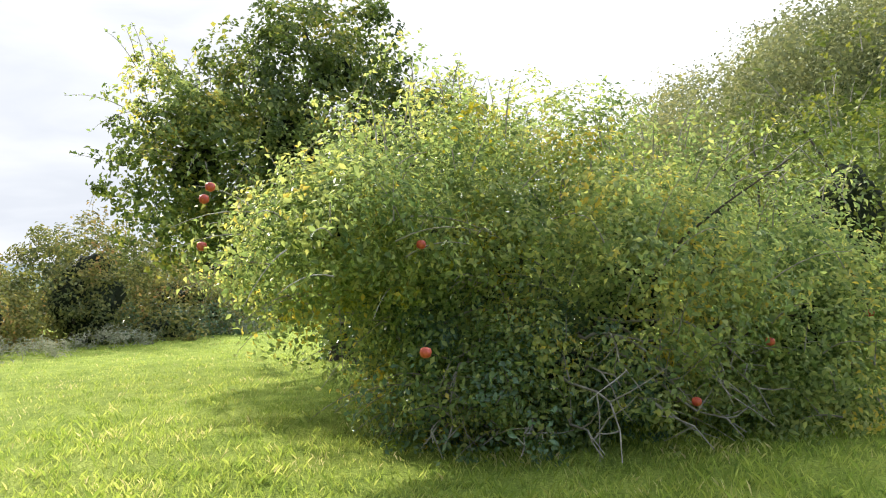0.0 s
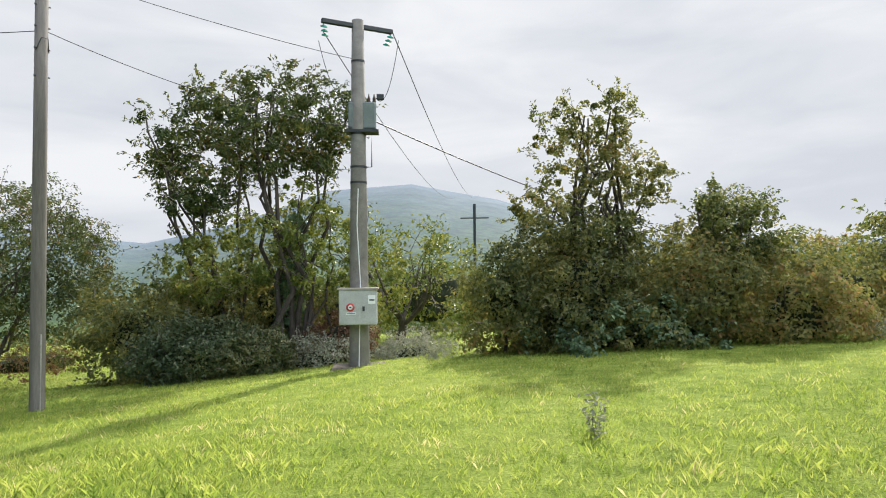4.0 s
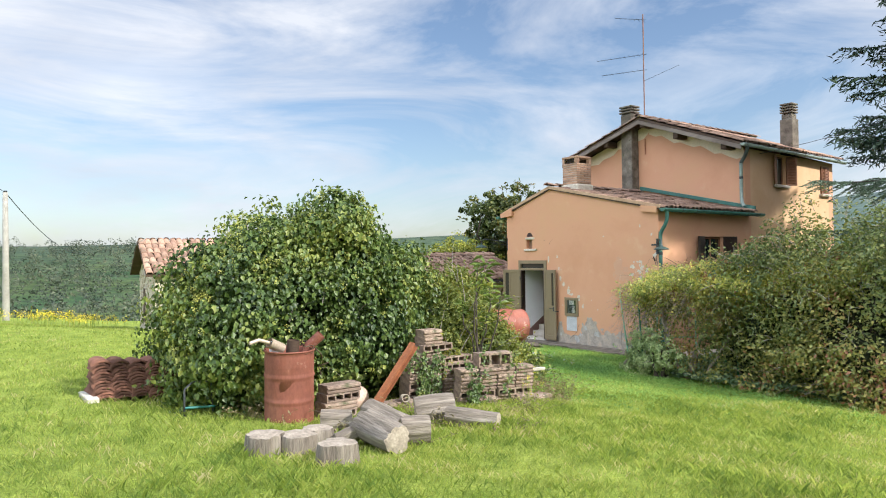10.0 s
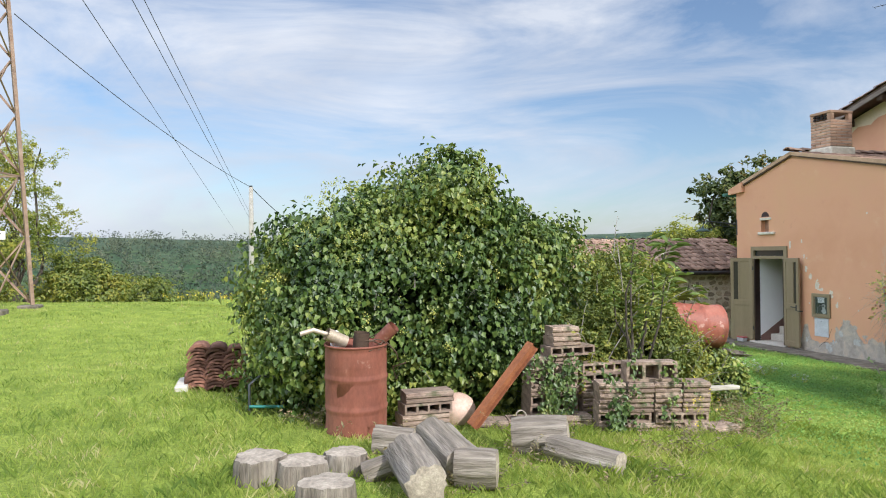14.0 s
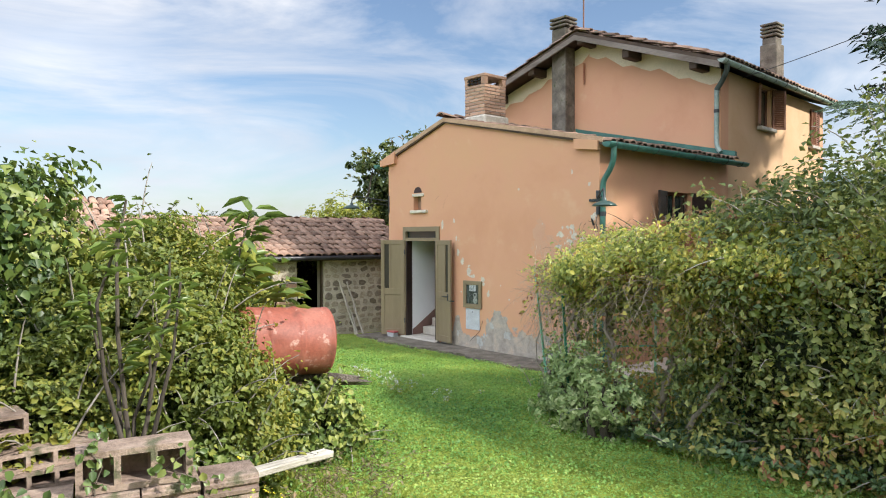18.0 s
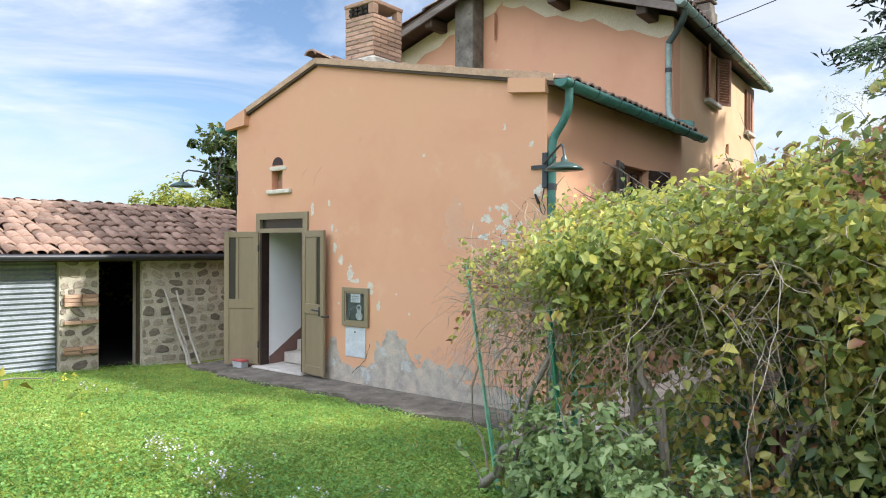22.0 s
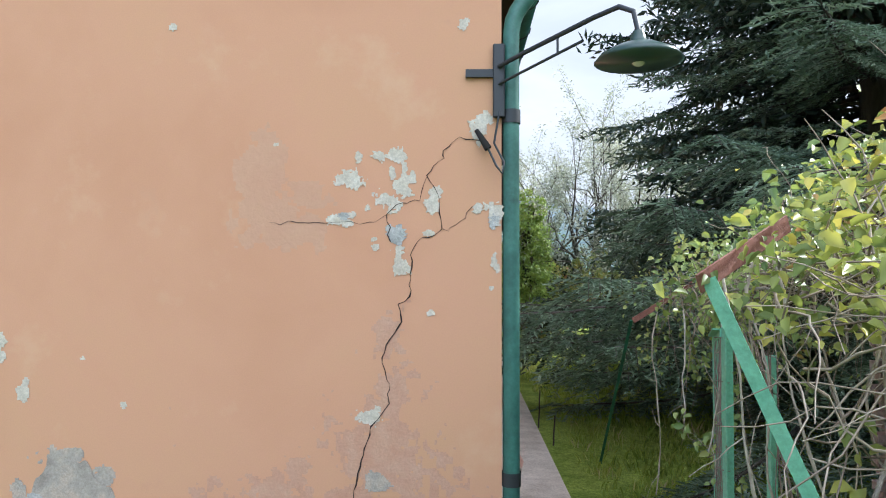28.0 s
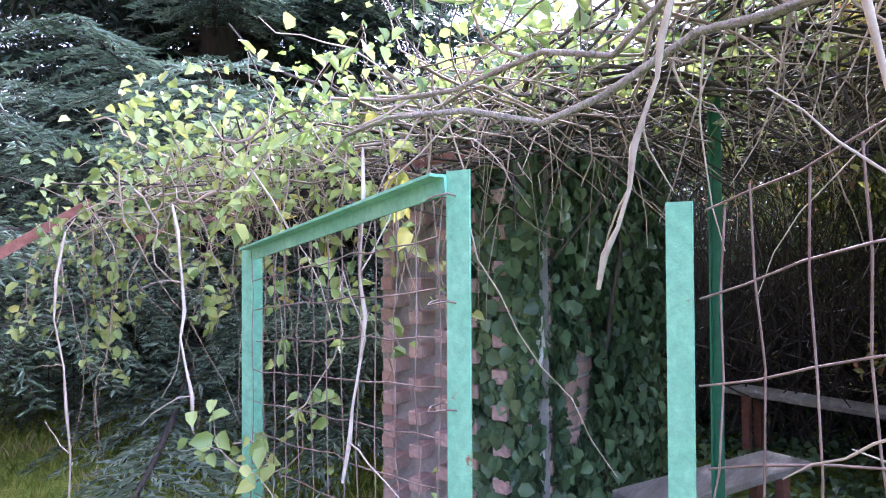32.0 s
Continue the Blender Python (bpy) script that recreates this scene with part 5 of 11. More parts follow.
# ---- stone shed ----
STONE = surface("wall_stone", [(0.3, 0.27, 0.235, 0.195), (0.6, 0.41, 0.37, 0.31), (0.8, 0.54, 0.49, 0.42)], scale=5, rough=0.95, fine=40, bumps=0.7, depth=0.015,
                vary=("object", [(0.0, 0.45, 0.42, 0.41), (0.5, 0.95, 0.9, 0.84), (1.0, 1.25, 1.2, 1.1)], 1.0))
SHEDEND = surface("weathered_end_wall", [(0.3, 0.14, 0.115, 0.085), (0.7, 0.27, 0.22, 0.165)], scale=4, rough=0.95, fine=40, bumps=0.8, depth=0.02)
SHEDMORTAR = surface("lime_mortar", [(0.3, 0.44, 0.39, 0.31), (0.7, 0.60, 0.54, 0.44)], scale=4, rough=0.95, fine=40, bumps=0.7, depth=0.015)
GALV = surface("corrugated_steel", [(0.3, 0.19, 0.215, 0.235), (0.7, 0.29, 0.315, 0.34)], scale=3, rough=0.55, metal=0.2, fine=20, bumps=0.1)
BLACKPIPE = plain("black_gutter", (0.025, 0.025, 0.03), 0.4)

shed = thing("stone_shed", "low stone shed with tiled roof and roller door", "shed", at=Matrix.Translation((-1.62, 0.95, 0.0)) @ Matrix.Rotation(radians(-6.5), 4, "Z"))
# local frame: wall face at x = 0 looking to +x, running to -y
SL, SE = 6.4, 1.74
D0, D1, P1 = -1.80, -2.45, -3.0
for y0, y1, z0, z1 in ((D0, 0.6, -0.4, SE), (D0, D1, 1.735, SE), (D1, P1, -0.4, SE), (P1, -SL, 1.66, SE)):
    boxpart("wall", (-0.4, -0.03, min(y0, y1), max(y0, y1), z0, z1), SHEDMORTAR, shed, "lime mortar between the stones")
for y0, y1, z0, z1 in ((-SL, -SL + 0.35, -0.4, SE),):
    boxpart("wall", (-3.4, -0.4, y0, y1, -0.4, SE + 0.5), SHEDEND, shed, "weathered end wall")
# inner faces coloured near black in place of the shade behind the doorway
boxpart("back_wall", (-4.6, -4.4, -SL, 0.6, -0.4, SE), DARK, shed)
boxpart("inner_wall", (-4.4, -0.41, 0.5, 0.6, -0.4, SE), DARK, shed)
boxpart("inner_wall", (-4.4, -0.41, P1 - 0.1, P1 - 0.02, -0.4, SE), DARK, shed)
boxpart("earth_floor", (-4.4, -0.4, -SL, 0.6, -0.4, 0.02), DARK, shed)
boxpart("jamb", (-0.20, -0.10, D0 - 0.03, D0 + 0.0, 0.0, 1.72), BEAM, shed)
boxpart("lintel", (-0.3, -0.0, D1 - 0.05, D0 + 0.05, 1.665, 1.735), BEAM, shed)
# roller door
n = 22
gy0, gy1 = -SL + 0.35, P1 - 0.02
V, F = [], []
for k in range(n * 6 + 1):
    z = 0.0 + 1.66 * k / (n * 6)
    x = -0.12 + 0.022 * math.sin(k * math.pi / 3)
    V += [(x, gy0, z), (x, gy1, z)]
for k in range(n * 6):
    F.append((2 * k, 2 * k + 1, 2 * k + 3, 2 * k + 2))
raw("roller_door", V, F, GALV, shed, "grey corrugated roller door")
bm = bmesh.new()
prism(bm, [(0.18, SE + 0.0), (-2.3, SE + 0.84), (-4.8, SE + 0.0), (-4.8, SE - 0.08), (-2.3, SE + 0.76), (0.18, SE - 0.08)], -SL - 0.2, 0.9)
part("roof_deck", bm, BEAM, shed)
tubes("gutter", [([(0.25, 0.6, SE - 0.02), (0.25, -SL - 0.2, SE + 0.0)], 0.05)], BLACKPIPE, shed, "black gutter pipe", sides=10)
rng6 = np.random.default_rng(6)
SHED_TILES = slope_frames((0.22, 0.9, SE + 0.04), (0.22, -SL - 0.2, SE + 0.04), (-2.3, 0.9, SE + 0.88), 42, 8, rng6, 0.018)
back = slope_frames((-4.8, 0.9, SE + 0.04), (-4.8, -SL - 0.2, SE + 0.04), (-2.3, 0.9, SE + 0.88), 36, 8, rng6, 0.018)
joined_pieces("roof_tiles", TMJ, back + [Matrix.Translation((-2.3, -SL - 0.2 + 0.4 * k, SE + 0.86)) @ Matrix.Diagonal((1.3, 1, 1.2, 1)) for k in range(19)], TILE_JOINED, shed, "curved clay tiles of the back slope")
# stones: a few shapes, used again and again
STONE_MESHES = []
for s in range(7):
    r = np.random.default_rng(60 + s)
    bm = bmesh.new()
    a = np.linspace(0, 2 * np.pi, 8, endpoint=False) + r.normal(0, 0.12, 8)
    sq = np.abs(np.cos(a)) ** 4 + np.abs(np.sin(a)) ** 4
    rad = 0.5 * sq ** -0.25 * r.uniform(0.68, 1.0, 8)
    lo = [bm.verts.new((0, p * math.cos(t), p * math.sin(t))) for p, t in zip(rad, a)]
    hi = [bm.verts.new((1 + r.normal(0, 0.08), 0.82 * p * math.cos(t), 0.82 * p * math.sin(t))) for p, t in zip(rad, a)]
    bm.faces.new(hi)
    for k in range(8):
        bm.faces.new((lo[k], lo[(k + 1) % 8], hi[(k + 1) % 8], hi[k]))
    bmesh.ops.recalc_face_normals(bm, faces=bm.faces[:])
    bmesh.ops.triangulate(bm, faces=bm.faces[:])
    o = part("stone", bm, STONE)
    STONE_MESHES.append(o.data)
    bpy.data.objects.remove(o)
SHED_STONES = []
for y0, y1 in ((0.55, D0 + 0.0), (D1, P1)):
    z = 0.0
    while z < SE - 0.1:
        h = rng6.uniform(0.09, 0.19)
        y = y0
        while y > y1 + 0.04:
            w = min(rng6.uniform(0.10, 0.32), y - y1)
            SHED_STONES.append((rng6.integers(7), Matrix.Translation((-0.035, y - w / 2, z + h / 2 + rng6.normal(0, 0.008))) @ Matrix.Rotation(rng6.normal(0, 0.22), 4, "X") @ Matrix.Diagonal((rng6.uniform(0.014, 0.032), w * 1.0, h * 0.98, 1))))
            y -= w + 0.012
        z += h + 0.012
brick_rows = []
for z in (0.3, 0.36, 0.75, 1.02, 1.08, 1.14):
    for k in range(2):
        brick_rows.append(Matrix.Translation((-0.02, D1 - 0.13 - 0.25 * k, z)) @ Matrix.Rotation(radians(90), 4, "Z") @ Matrix.Diagonal((0.95, 0.8, 1, 1)))
pieces("brick", BRICK_MESH, brick_rows, shed)
POLEWOOD = surface("bleached_wood", [(0.3, 0.36, 0.32, 0.27), (0.7, 0.56, 0.52, 0.46)], scale=5, rough=0.9, fine=40, stretch=(1, 1, 0.2))
for dy, ty, h in ((0.0, -0.2, 1.2), (0.05, -0.16, 1.0), (0.2, -0.2, 1.15)):
    m = shed.matrix_world @ Vector((0.42, -1.25 + dy, 0))
    st = thing("wooden_stake", "bleached wooden stake leaning on the shed wall", "stake", "stakes by the shed", at=(m.x, m.y, 0.02))
    tubes("stick", [(bent((0, 0, -0.03), (-0.36, ty, h), rng6, 7, 0, 0.015), np.linspace(0.026, 0.018, 7))], POLEWOOD, st)
# the barn whose gable shows beyond the ivy
barn = thing("stone_barn", "old stone barn with a gabled tile roof", "barn", at=Matrix.Translation((-8.2, -8.5, float(ground(-8.2, -8.5)) - 0.1)) @ Matrix.Rotation(radians(-6), 4, "Z"))
bm = bmesh.new()
prism(bm, [(0, -0.4), (0, 1.95), (-1.9, 2.95), (-3.8, 1.95), (-3.8, -0.4)], 0, 5)
part("wall", bm, SHEDMORTAR, barn)
bm = bmesh.new()
prism(bm, [(0.25, 1.86), (-1.9, 3.0), (-4.05, 1.86), (-4.05, 1.94), (-1.9, 3.08), (0.25, 1.94)], -0.3, 5.2)
part("roof_deck", bm, BEAM, barn)
joined_pieces("roof_tiles", TMJ, slope_frames((0.27, -0.3, 1.96), (0.27, 5.2, 1.96), (-1.9, -0.3, 3.1), 26, 7, rng6) + slope_frames((-4.07, -0.3, 1.96), (-4.07, 5.2, 1.96), (-1.9, -0.3, 3.1), 26, 7, rng6), TILE_JOINED, barn, "pinkish clay tiles")
st_items = []
for k in range(160):
    x, z = -rng6.uniform(0.1, 3.7), rng6.uniform(0.05, 2.6)
    if z < 1.9 + (1.9 - abs(x + 1.9)) * 0.5 - 0.1:
        st_items.append(Matrix.Translation((x, 0.02, z)) @ Matrix.Rotation(radians(-90), 4, "Z") @ Matrix.Diagonal((0.04, rng6.uniform(0.15, 0.4), rng6.uniform(0.1, 0.24), 1)))
joined_pieces("stones", STONE_MESHES[2], st_items, STONE, barn, "rough stones of the gable")
boxpart("door", (-2.6, -2.2, -0.03, 0.01, 0.2, 1.4), BEAM, barn)

# ---- woodpile, drums, blocks ----
RUST = surface("rusty_drum", [(0.25, 0.14, 0.045, 0.03), (0.5, 0.21, 0.07, 0.045), (0.75, 0.29, 0.12, 0.085)], scale=2.5, rough=0.75, fine=30, bumps=0.25, depth=0.006, stretch=(1, 1, 0.5),
               spots=[((0.44, 0.30, 0.24), 3.5, 0.62, 0.74), ((0.10, 0.04, 0.025), 5, 0.66, 0.76)])
RUST2 = surface("red_drum", [(0.25, 0.19, 0.05, 0.032), (0.5, 0.29, 0.085, 0.055), (0.75, 0.38, 0.16, 0.115)], scale=3, rough=0.6, fine=40, bumps=0.2, depth=0.005,
                spots=[((0.55, 0.38, 0.32), 7, 0.58, 0.70), ((0.12, 0.045, 0.03), 5, 0.58, 0.72)])
RUSTBEAM = surface("orange_rust", [(0.3, 0.19, 0.065, 0.03), (0.7, 0.33, 0.125, 0.05)], scale=6, rough=0.85, fine=40, bumps=0.3)
BARKGREY = surface("weathered_log", [(0.25, 0.10, 0.08, 0.064), (0.5, 0.25, 0.215, 0.178), (0.75, 0.41, 0.37, 0.32)], scale=7, rough=0.95, fine=34, bumps=1.0, depth=0.03, stretch=(0.10, 1, 1), grainy=(0.45, 1.3))
CUTWOOD = surface("cut_log_end", [(0.3, 0.22, 0.185, 0.15), (0.7, 0.46, 0.40, 0.33)], scale=10, rough=0.95, fine=40, bumps=0.7, grainy=(0.6, 1.2))
BLOCK = surface("hollow_block", [(0.25, 0.12, 0.09, 0.072), (0.5, 0.29, 0.225, 0.185), (0.75, 0.42, 0.345, 0.29)], scale=7, rough=0.95, fine=45, bumps=0.8, depth=0.015, spots=[((0.10, 0.10, 0.055), 5, 0.56, 0.66)],
                vary=("object", [(0.75, 0.7, 0.68), (1.15, 1.1, 1.05)], 1.0))
PALEPLANK = surface("pale_plank", [(0.3, 0.30, 0.27, 0.22), (0.5, 0.50, 0.47, 0.41), (0.7, 0.66, 0.63, 0.56)], scale=9, rough=0.9, fine=40, bumps=0.8, stretch=(1, 0.12, 1), grainy=(0.6, 1.2))
CERAMIC = surface("stained_ceramic", [(0.3, 0.50, 0.31, 0.24), (0.6, 0.60, 0.44, 0.36), (0.8, 0.36, 0.15, 0.10)], scale=5, rough=0.5, fine=30)


def lathe(name, prof, material, parent=None, label="", seg=40, dents=0.0, seed=0):
    """A turned shape about z from (radius, height) pairs, with optional dents."""
    r = np.random.default_rng(seed)
    p = np.array(prof)
    a = np.linspace(0, 2 * np.pi, seg, endpoint=False)
    R = p[:, :1] * np.ones(seg)
    V = np.stack([R * np.cos(a), R * np.sin(a), p[:, 1:] * np.ones(seg)], -1)
    if dents:
        d = lump(V.reshape(-1, 3) * 1.0, seed, 4.5).reshape(R.shape)
        V[..., :2] *= (1 - dents * np.clip(d - 0.35, 0, 1) * (R > 0.05))[..., None]
    i, j = np.meshgrid(np.arange(len(p) - 1), np.arange(seg), indexing="ij")
    F = np.stack([i * seg + j, i * seg + (j + 1) % seg, (i + 1) * seg + (j + 1) % seg, (i + 1) * seg + j], -1).reshape(-1, 4)
    return raw(name, V.reshape(-1, 3), F, material, parent, label, smooth=True)


def drum_profile(h=0.88, r=0.288):
    out = [(0.001, 0.02), (r - 0.006, 0.02), (r - 0.004, 0.0), (r + 0.006, 0.0), (r + 0.006, 0.018)]
    for z in np.arange(0.03, h - 0.02, 0.02):
        b = sum(math.exp(-((z - c) / 0.014) ** 2) for c in (h * 0.34, h * 0.66)) * 0.014 + sum(math.exp(-((z - c) / 0.008) ** 2) for c in (h * 0.80, h * 0.845, h * 0.89)) * 0.005
        out.append((r + b, z))
    return out + [(r + 0.006, h - 0.015), (r + 0.008, h), (r - 0.004, h), (r - 0.008, h - 0.02), (r - 0.01, 0.12), (0.001, 0.1)]


drum = thing("oil_drum", "rusty upright oil drum full of scrap pipes", "oil drum", at=Matrix.Translation((7.70, -10.93, float(ground(7.7, -10.93)) - 0.03)) @ Matrix.Rotation(radians(2), 4, "Y"))
lathe("body", drum_profile(), RUST, drum, dents=0.06, seed=2)
lathe("rim", [(0.284, 0.868), (0.298, 0.868), (0.300, 0.880), (0.295, 0.890), (0.284, 0.886)], RUST, drum, "rolled rim")
scrap = [("scrap_pipe", "wide rusty pipe end sticking out of the drum", [(0.0, 0.1, 0.55), (0.1, 0.22, 0.93), (0.17, 0.33, 1.05)], 0.062, RUST), ("scrap_pipe", "dark open pipe stub in the drum", [(-0.05, 0.02, 0.5), (-0.02, 0.06, 0.98)], 0.075, BEAM),
         ("exhaust", "pale exhaust silencer lying in the drum", [(0.02, -0.1, 0.9), (0.06, -0.28, 0.99)], 0.06, surface("tin", [(0.3, 0.36, 0.28, 0.2), (0.7, 0.55, 0.47, 0.38)], rough=0.5, metal=0.4)),
         ("exhaust_tail", "bent pale exhaust tailpipe", [(0.04, -0.26, 0.98), (0.06, -0.40, 1.03), (0.07, -0.52, 1.0)], 0.022, surface("tin2", [(0.3, 0.40, 0.32, 0.24), (0.7, 0.58, 0.5, 0.42)], rough=0.5, metal=0.3)),
         ("white_box", "white tin box in the drum", None, 0, WHITE)]
for nm, lb, pts, r, mt in scrap:
    o = thing(nm, lb, "scrap", "scrap in the drum", at=drum.matrix_world)
    if pts:
        V, F = tube_arrays([(pts, r)], 18)
        V2, F2 = tube_arrays([(pts, r - 0.008)], 18)
        V, F = join_arrays([(V, F), (V2, F2[:, ::-1])])
        raw("tube", V, F, mt, o, smooth=True)
    else:
        boxpart("box", (-0.06, 0.03, -0.1, -0.01, 0.75, 1.02), mt, o, bevel=0.01, m=Matrix.Rotation(0.15, 4, "X"))
wires = thing("wire_tangle", "tangle of dark wires hanging over the drum rim", "wire", at=drum.matrix_world)
for k in range(5):
    a0 = rng6.uniform(-0.5, 1.5)
    p = [(0.29 * math.cos(a), 0.29 * math.sin(a), 0.9 + 0.05 * math.sin(3 * a + k)) for a in np.linspace(a0, a0 + 2, 8)]
    tubes("wire", [(p, 0.006)], BEAM, wires)
tubes("wire", [([(0.1, 0.27, 0.9), (0.12, 0.36, 0.8), (0.05, 0.42, 0.62), (0.12, 0.36, 0.55), (0.1, 0.33, 0.66), (0.14, 0.45, 0.7)], 0.008)], BEAM, wires)

# drum on its side over the ivy
ax = Vector((-0.17, -0.98, 0.06)).normalized()
m2 = Vector((6.27, -5.82, 1.28))
drum2 = thing("oil_drum", "red rusty oil drum lying open on its side", "oil drum", at=Matrix.Translation(m2) @ ax.to_track_quat("Z", "Y").to_matrix().to_4x4())
lathe("body", drum_profile(0.84, 0.29), RUST2, drum2, dents=0.10, seed=9)
lathe("rim", [(0.286, 0.828), (0.300, 0.828), (0.302, 0.840), (0.297, 0.850), (0.286, 0.846)], RUST2, drum2, "rolled rim")
lg = thing("support_log", "dark weathered split log jutting out under the drum", "log", at=(6.24, -5.98, 0.98))
CHAR = surface("black_bark", [(0.3, 0.05, 0.042, 0.034), (0.7, 0.22, 0.19, 0.155)], scale=8, rough=0.95, fine=30, bumps=1.0, depth=0.03)
rk = np.random.default_rng(66)
tubes("log", [([(-0.35, -0.5, -0.03), (-0.1, -0.1, 0.0), (0.12, 0.22, -0.03), (0.22, 0.40, -0.05)], [0.05, 0.05, 0.045, 0.03])], CHAR, lg, sides=10)
for k in range(9):
    o_ = rk.normal(0, 0.03, 3)
    tubes("splinter", [(np.array([(0.06, 0.12, -0.02), (0.16, 0.30, -0.04), (0.25 + rk.uniform(-0.03, 0.03), 0.47 + rk.uniform(-0.05, 0.05), -0.06)]) + o_, [0.016, 0.014, 0.005])], CHAR, lg, sides=5)
cr = thing("support_crate", "overgrown block pile carrying the drum", "block pile", at=(5.95, -6.25, float(ground(5.95, -6.25))))
for k, (dx, dy) in enumerate(((-0.1, -0.25), (0.1, 0.25))):
    boxpart("block", (dx - 0.22, dx + 0.2, dy - 0.2, dy + 0.22, -0.02, 0.56), BLOCK, cr, bevel=0.02)


def log_arrays(L, r, seed, taper=0.92, sides=30, n=9):
    rg = np.random.default_rng(seed)
    xs = np.linspace(-L / 2, L / 2, n)
    a = np.linspace(0, 2 * np.pi, sides, endpoint=False)
    rr_ = r * np.interp(xs, (-L / 2, L / 2), (1, taper))[:, None] * (1 + 0.07 * np.sin(3 * a + rg.uniform(0, 6)) + 0.05 * np.sin(7 * a + rg.uniform(0, 6)) + rg.normal(0, 0.035, sides) - 0.12 * (rg.uniform(size=sides) < 0.12))
    rr_ *= 1 + 0.03 * np.sin(xs * 11 + seed)[:, None]
    rr_[0] *= 0.97
    rr_[-1] *= 0.97
    V = np.stack([xs[:, None] * np.ones(sides), rr_ * np.cos(a), rr_ * np.sin(a)], -1)
    i, j = np.meshgrid(np.arange(n - 1), np.arange(sides), indexing="ij")
    F = np.stack([i * sides + j, i * sides + (j + 1) % sides, (i + 1) * sides + (j + 1) % sides, (i + 1) * sides + j], -1).reshape(-1, 4)
    return V, F


def log(name, label, x, y, z, L, r, yaw_, pitch, seed, group):
    ob = thing(name, label, "log", group, at=Matrix.Translation((x, y, z)) @ Matrix.Rotation(radians(yaw_), 4, "Z") @ Matrix.Rotation(radians(-pitch), 4, "Y"))
    V, F = log_arrays(L, r, seed)
    raw("bark", V.reshape(-1, 3), F, BARKGREY, ob, smooth=False)
    for ring, s in ((V[0], -1), (V[-1], 1)):
        c = ring.mean(0) + (0.006 * s, 0, 0)
        R2 = [ring, c + (ring - c) * 0.55 + (0.004 * s, 0, 0), c[None]]
        VV = np.concatenate(R2)
        k = len(ring)
        FF = [(q, (q + 1) % k, k + (q + 1) % k, k + q) for q in range(k)]
        raw("cut_end", VV, FF, CUTWOOD, ob)
        raw("heartwood", np.concatenate([R2[1], R2[2]]), [(q, (q + 1) % k, k) for q in range(k)], CUTWOOD, ob)
    return ob


def g0(x, y):
    return float(ground(x, y))


for i, (x, y, L, r) in enumerate(((9.18, -11.84, 0.18, 0.185), (9.29, -11.54, 0.17, 0.18), (8.99, -11.2, 0.15, 0.175), (9.88, -11.44, 0.18, 0.20))):
    log("tree_stump", "short sawn log standing on end, grey and cracked", x, y, g0(x, y) + L / 2 - 0.01, L, r, 40 * i, 88, 20 + i, "sawn logs on the grass")
for i, (x, y, L, r, yw, pt, dz) in enumerate(((9.14, -10.45, 0.58, 0.16, 8, -8, 0.16), (9.56, -10.80, 0.64, 0.155, 0, -3, 0.14), (9.48, -10.33, 0.30, 0.15, 65, 0, 0.12), (8.62, -9.45, 0.48, 0.165, 62, 6, 0.14),
                                             (9.18, -9.32, 0.62, 0.12, 35, -3, 0.09), (8.5, -10.72, 0.34, 0.13, 60, 0, 0.09), (9.25, -11.0, 0.22, 0.09, 80, 20, 0.07))):
    log("cut_log", "weathered grey split log lying in the grass", x, y, g0(x, y) + dz, L, r, yw, pt, 30 + i, "sawn logs on the grass")


def hollow(name, L, H, D, cells):
    """A hollow block, face to +x, length along y: one body with open cells let into its face."""
    bm = bmesh.new()
    t = 0.03 if H > 0.15 else 0.02
    ys = [0.0]
    for k in range(cells):
        ys += [t + (L - t) * k / cells, (L - t) * (k + 1) / cells]
    ys.append(L)
    zs = (0, t, H - t, H)
    g = {(i, j): bm.verts.new((0, y, z)) for i, y in enumerate(ys) for j, z in enumerate(zs)}
    n = len(ys)
    for i in range(n - 1):
        for j in range(3):
            q = [g[i, j], g[i + 1, j], g[i + 1, j + 1], g[i, j + 1]]
            if j == 1 and i % 2 == 1:
                w = [bm.verts.new((-D + t, v.co.y, v.co.z)) for v in q]
                bm.faces.new(w)
                for a in range(4):
                    bm.faces.new((q[a], q[(a + 1) % 4], w[(a + 1) % 4], w[a]))
            else:
                bm.faces.new(q)
    rim = [g[i, 0] for i in range(n)] + [g[n - 1, j] for j in (1, 2)] + [g[i, 3] for i in range(n - 1, -1, -1)] + [g[0, j] for j in (2, 1)]
    back = [bm.verts.new((-D, v.co.y, v.co.z)) for v in rim]
    bm.faces.new(back)
    for a in range(len(rim)):
        b = (a + 1) % len(rim)
        bm.faces.new((rim[a], back[a], back[b], rim[b]))
    bmesh.ops.recalc_face_normals(bm, faces=bm.faces[:])
    o = part(name, bm, BLOCK)
    me = o.data
    bpy.data.objects.remove(o)
    return me


BIG, FLAT, SOLID = hollow("block", 0.5, 0.2, 0.2, 3), hollow("block", 0.48, 0.1, 0.25, 4), None
bm = bmesh.new()
prism(bm, [(-0.25, 0), (-0.012, 0), (-0.004, 0.006), (0, 0.028), (-0.022, 0.032), (-0.022, 0.05), (-0.004, 0.054), (-0.002, 0.074), (-0.012, 0.08), (-0.014, 0.095), (-0.02, 0.1), (-0.25, 0.1)], 0, 0.272, axis=1)
o = part("block", bm, BLOCK)
SOLID = o.data
bpy.data.objects.remove(o)


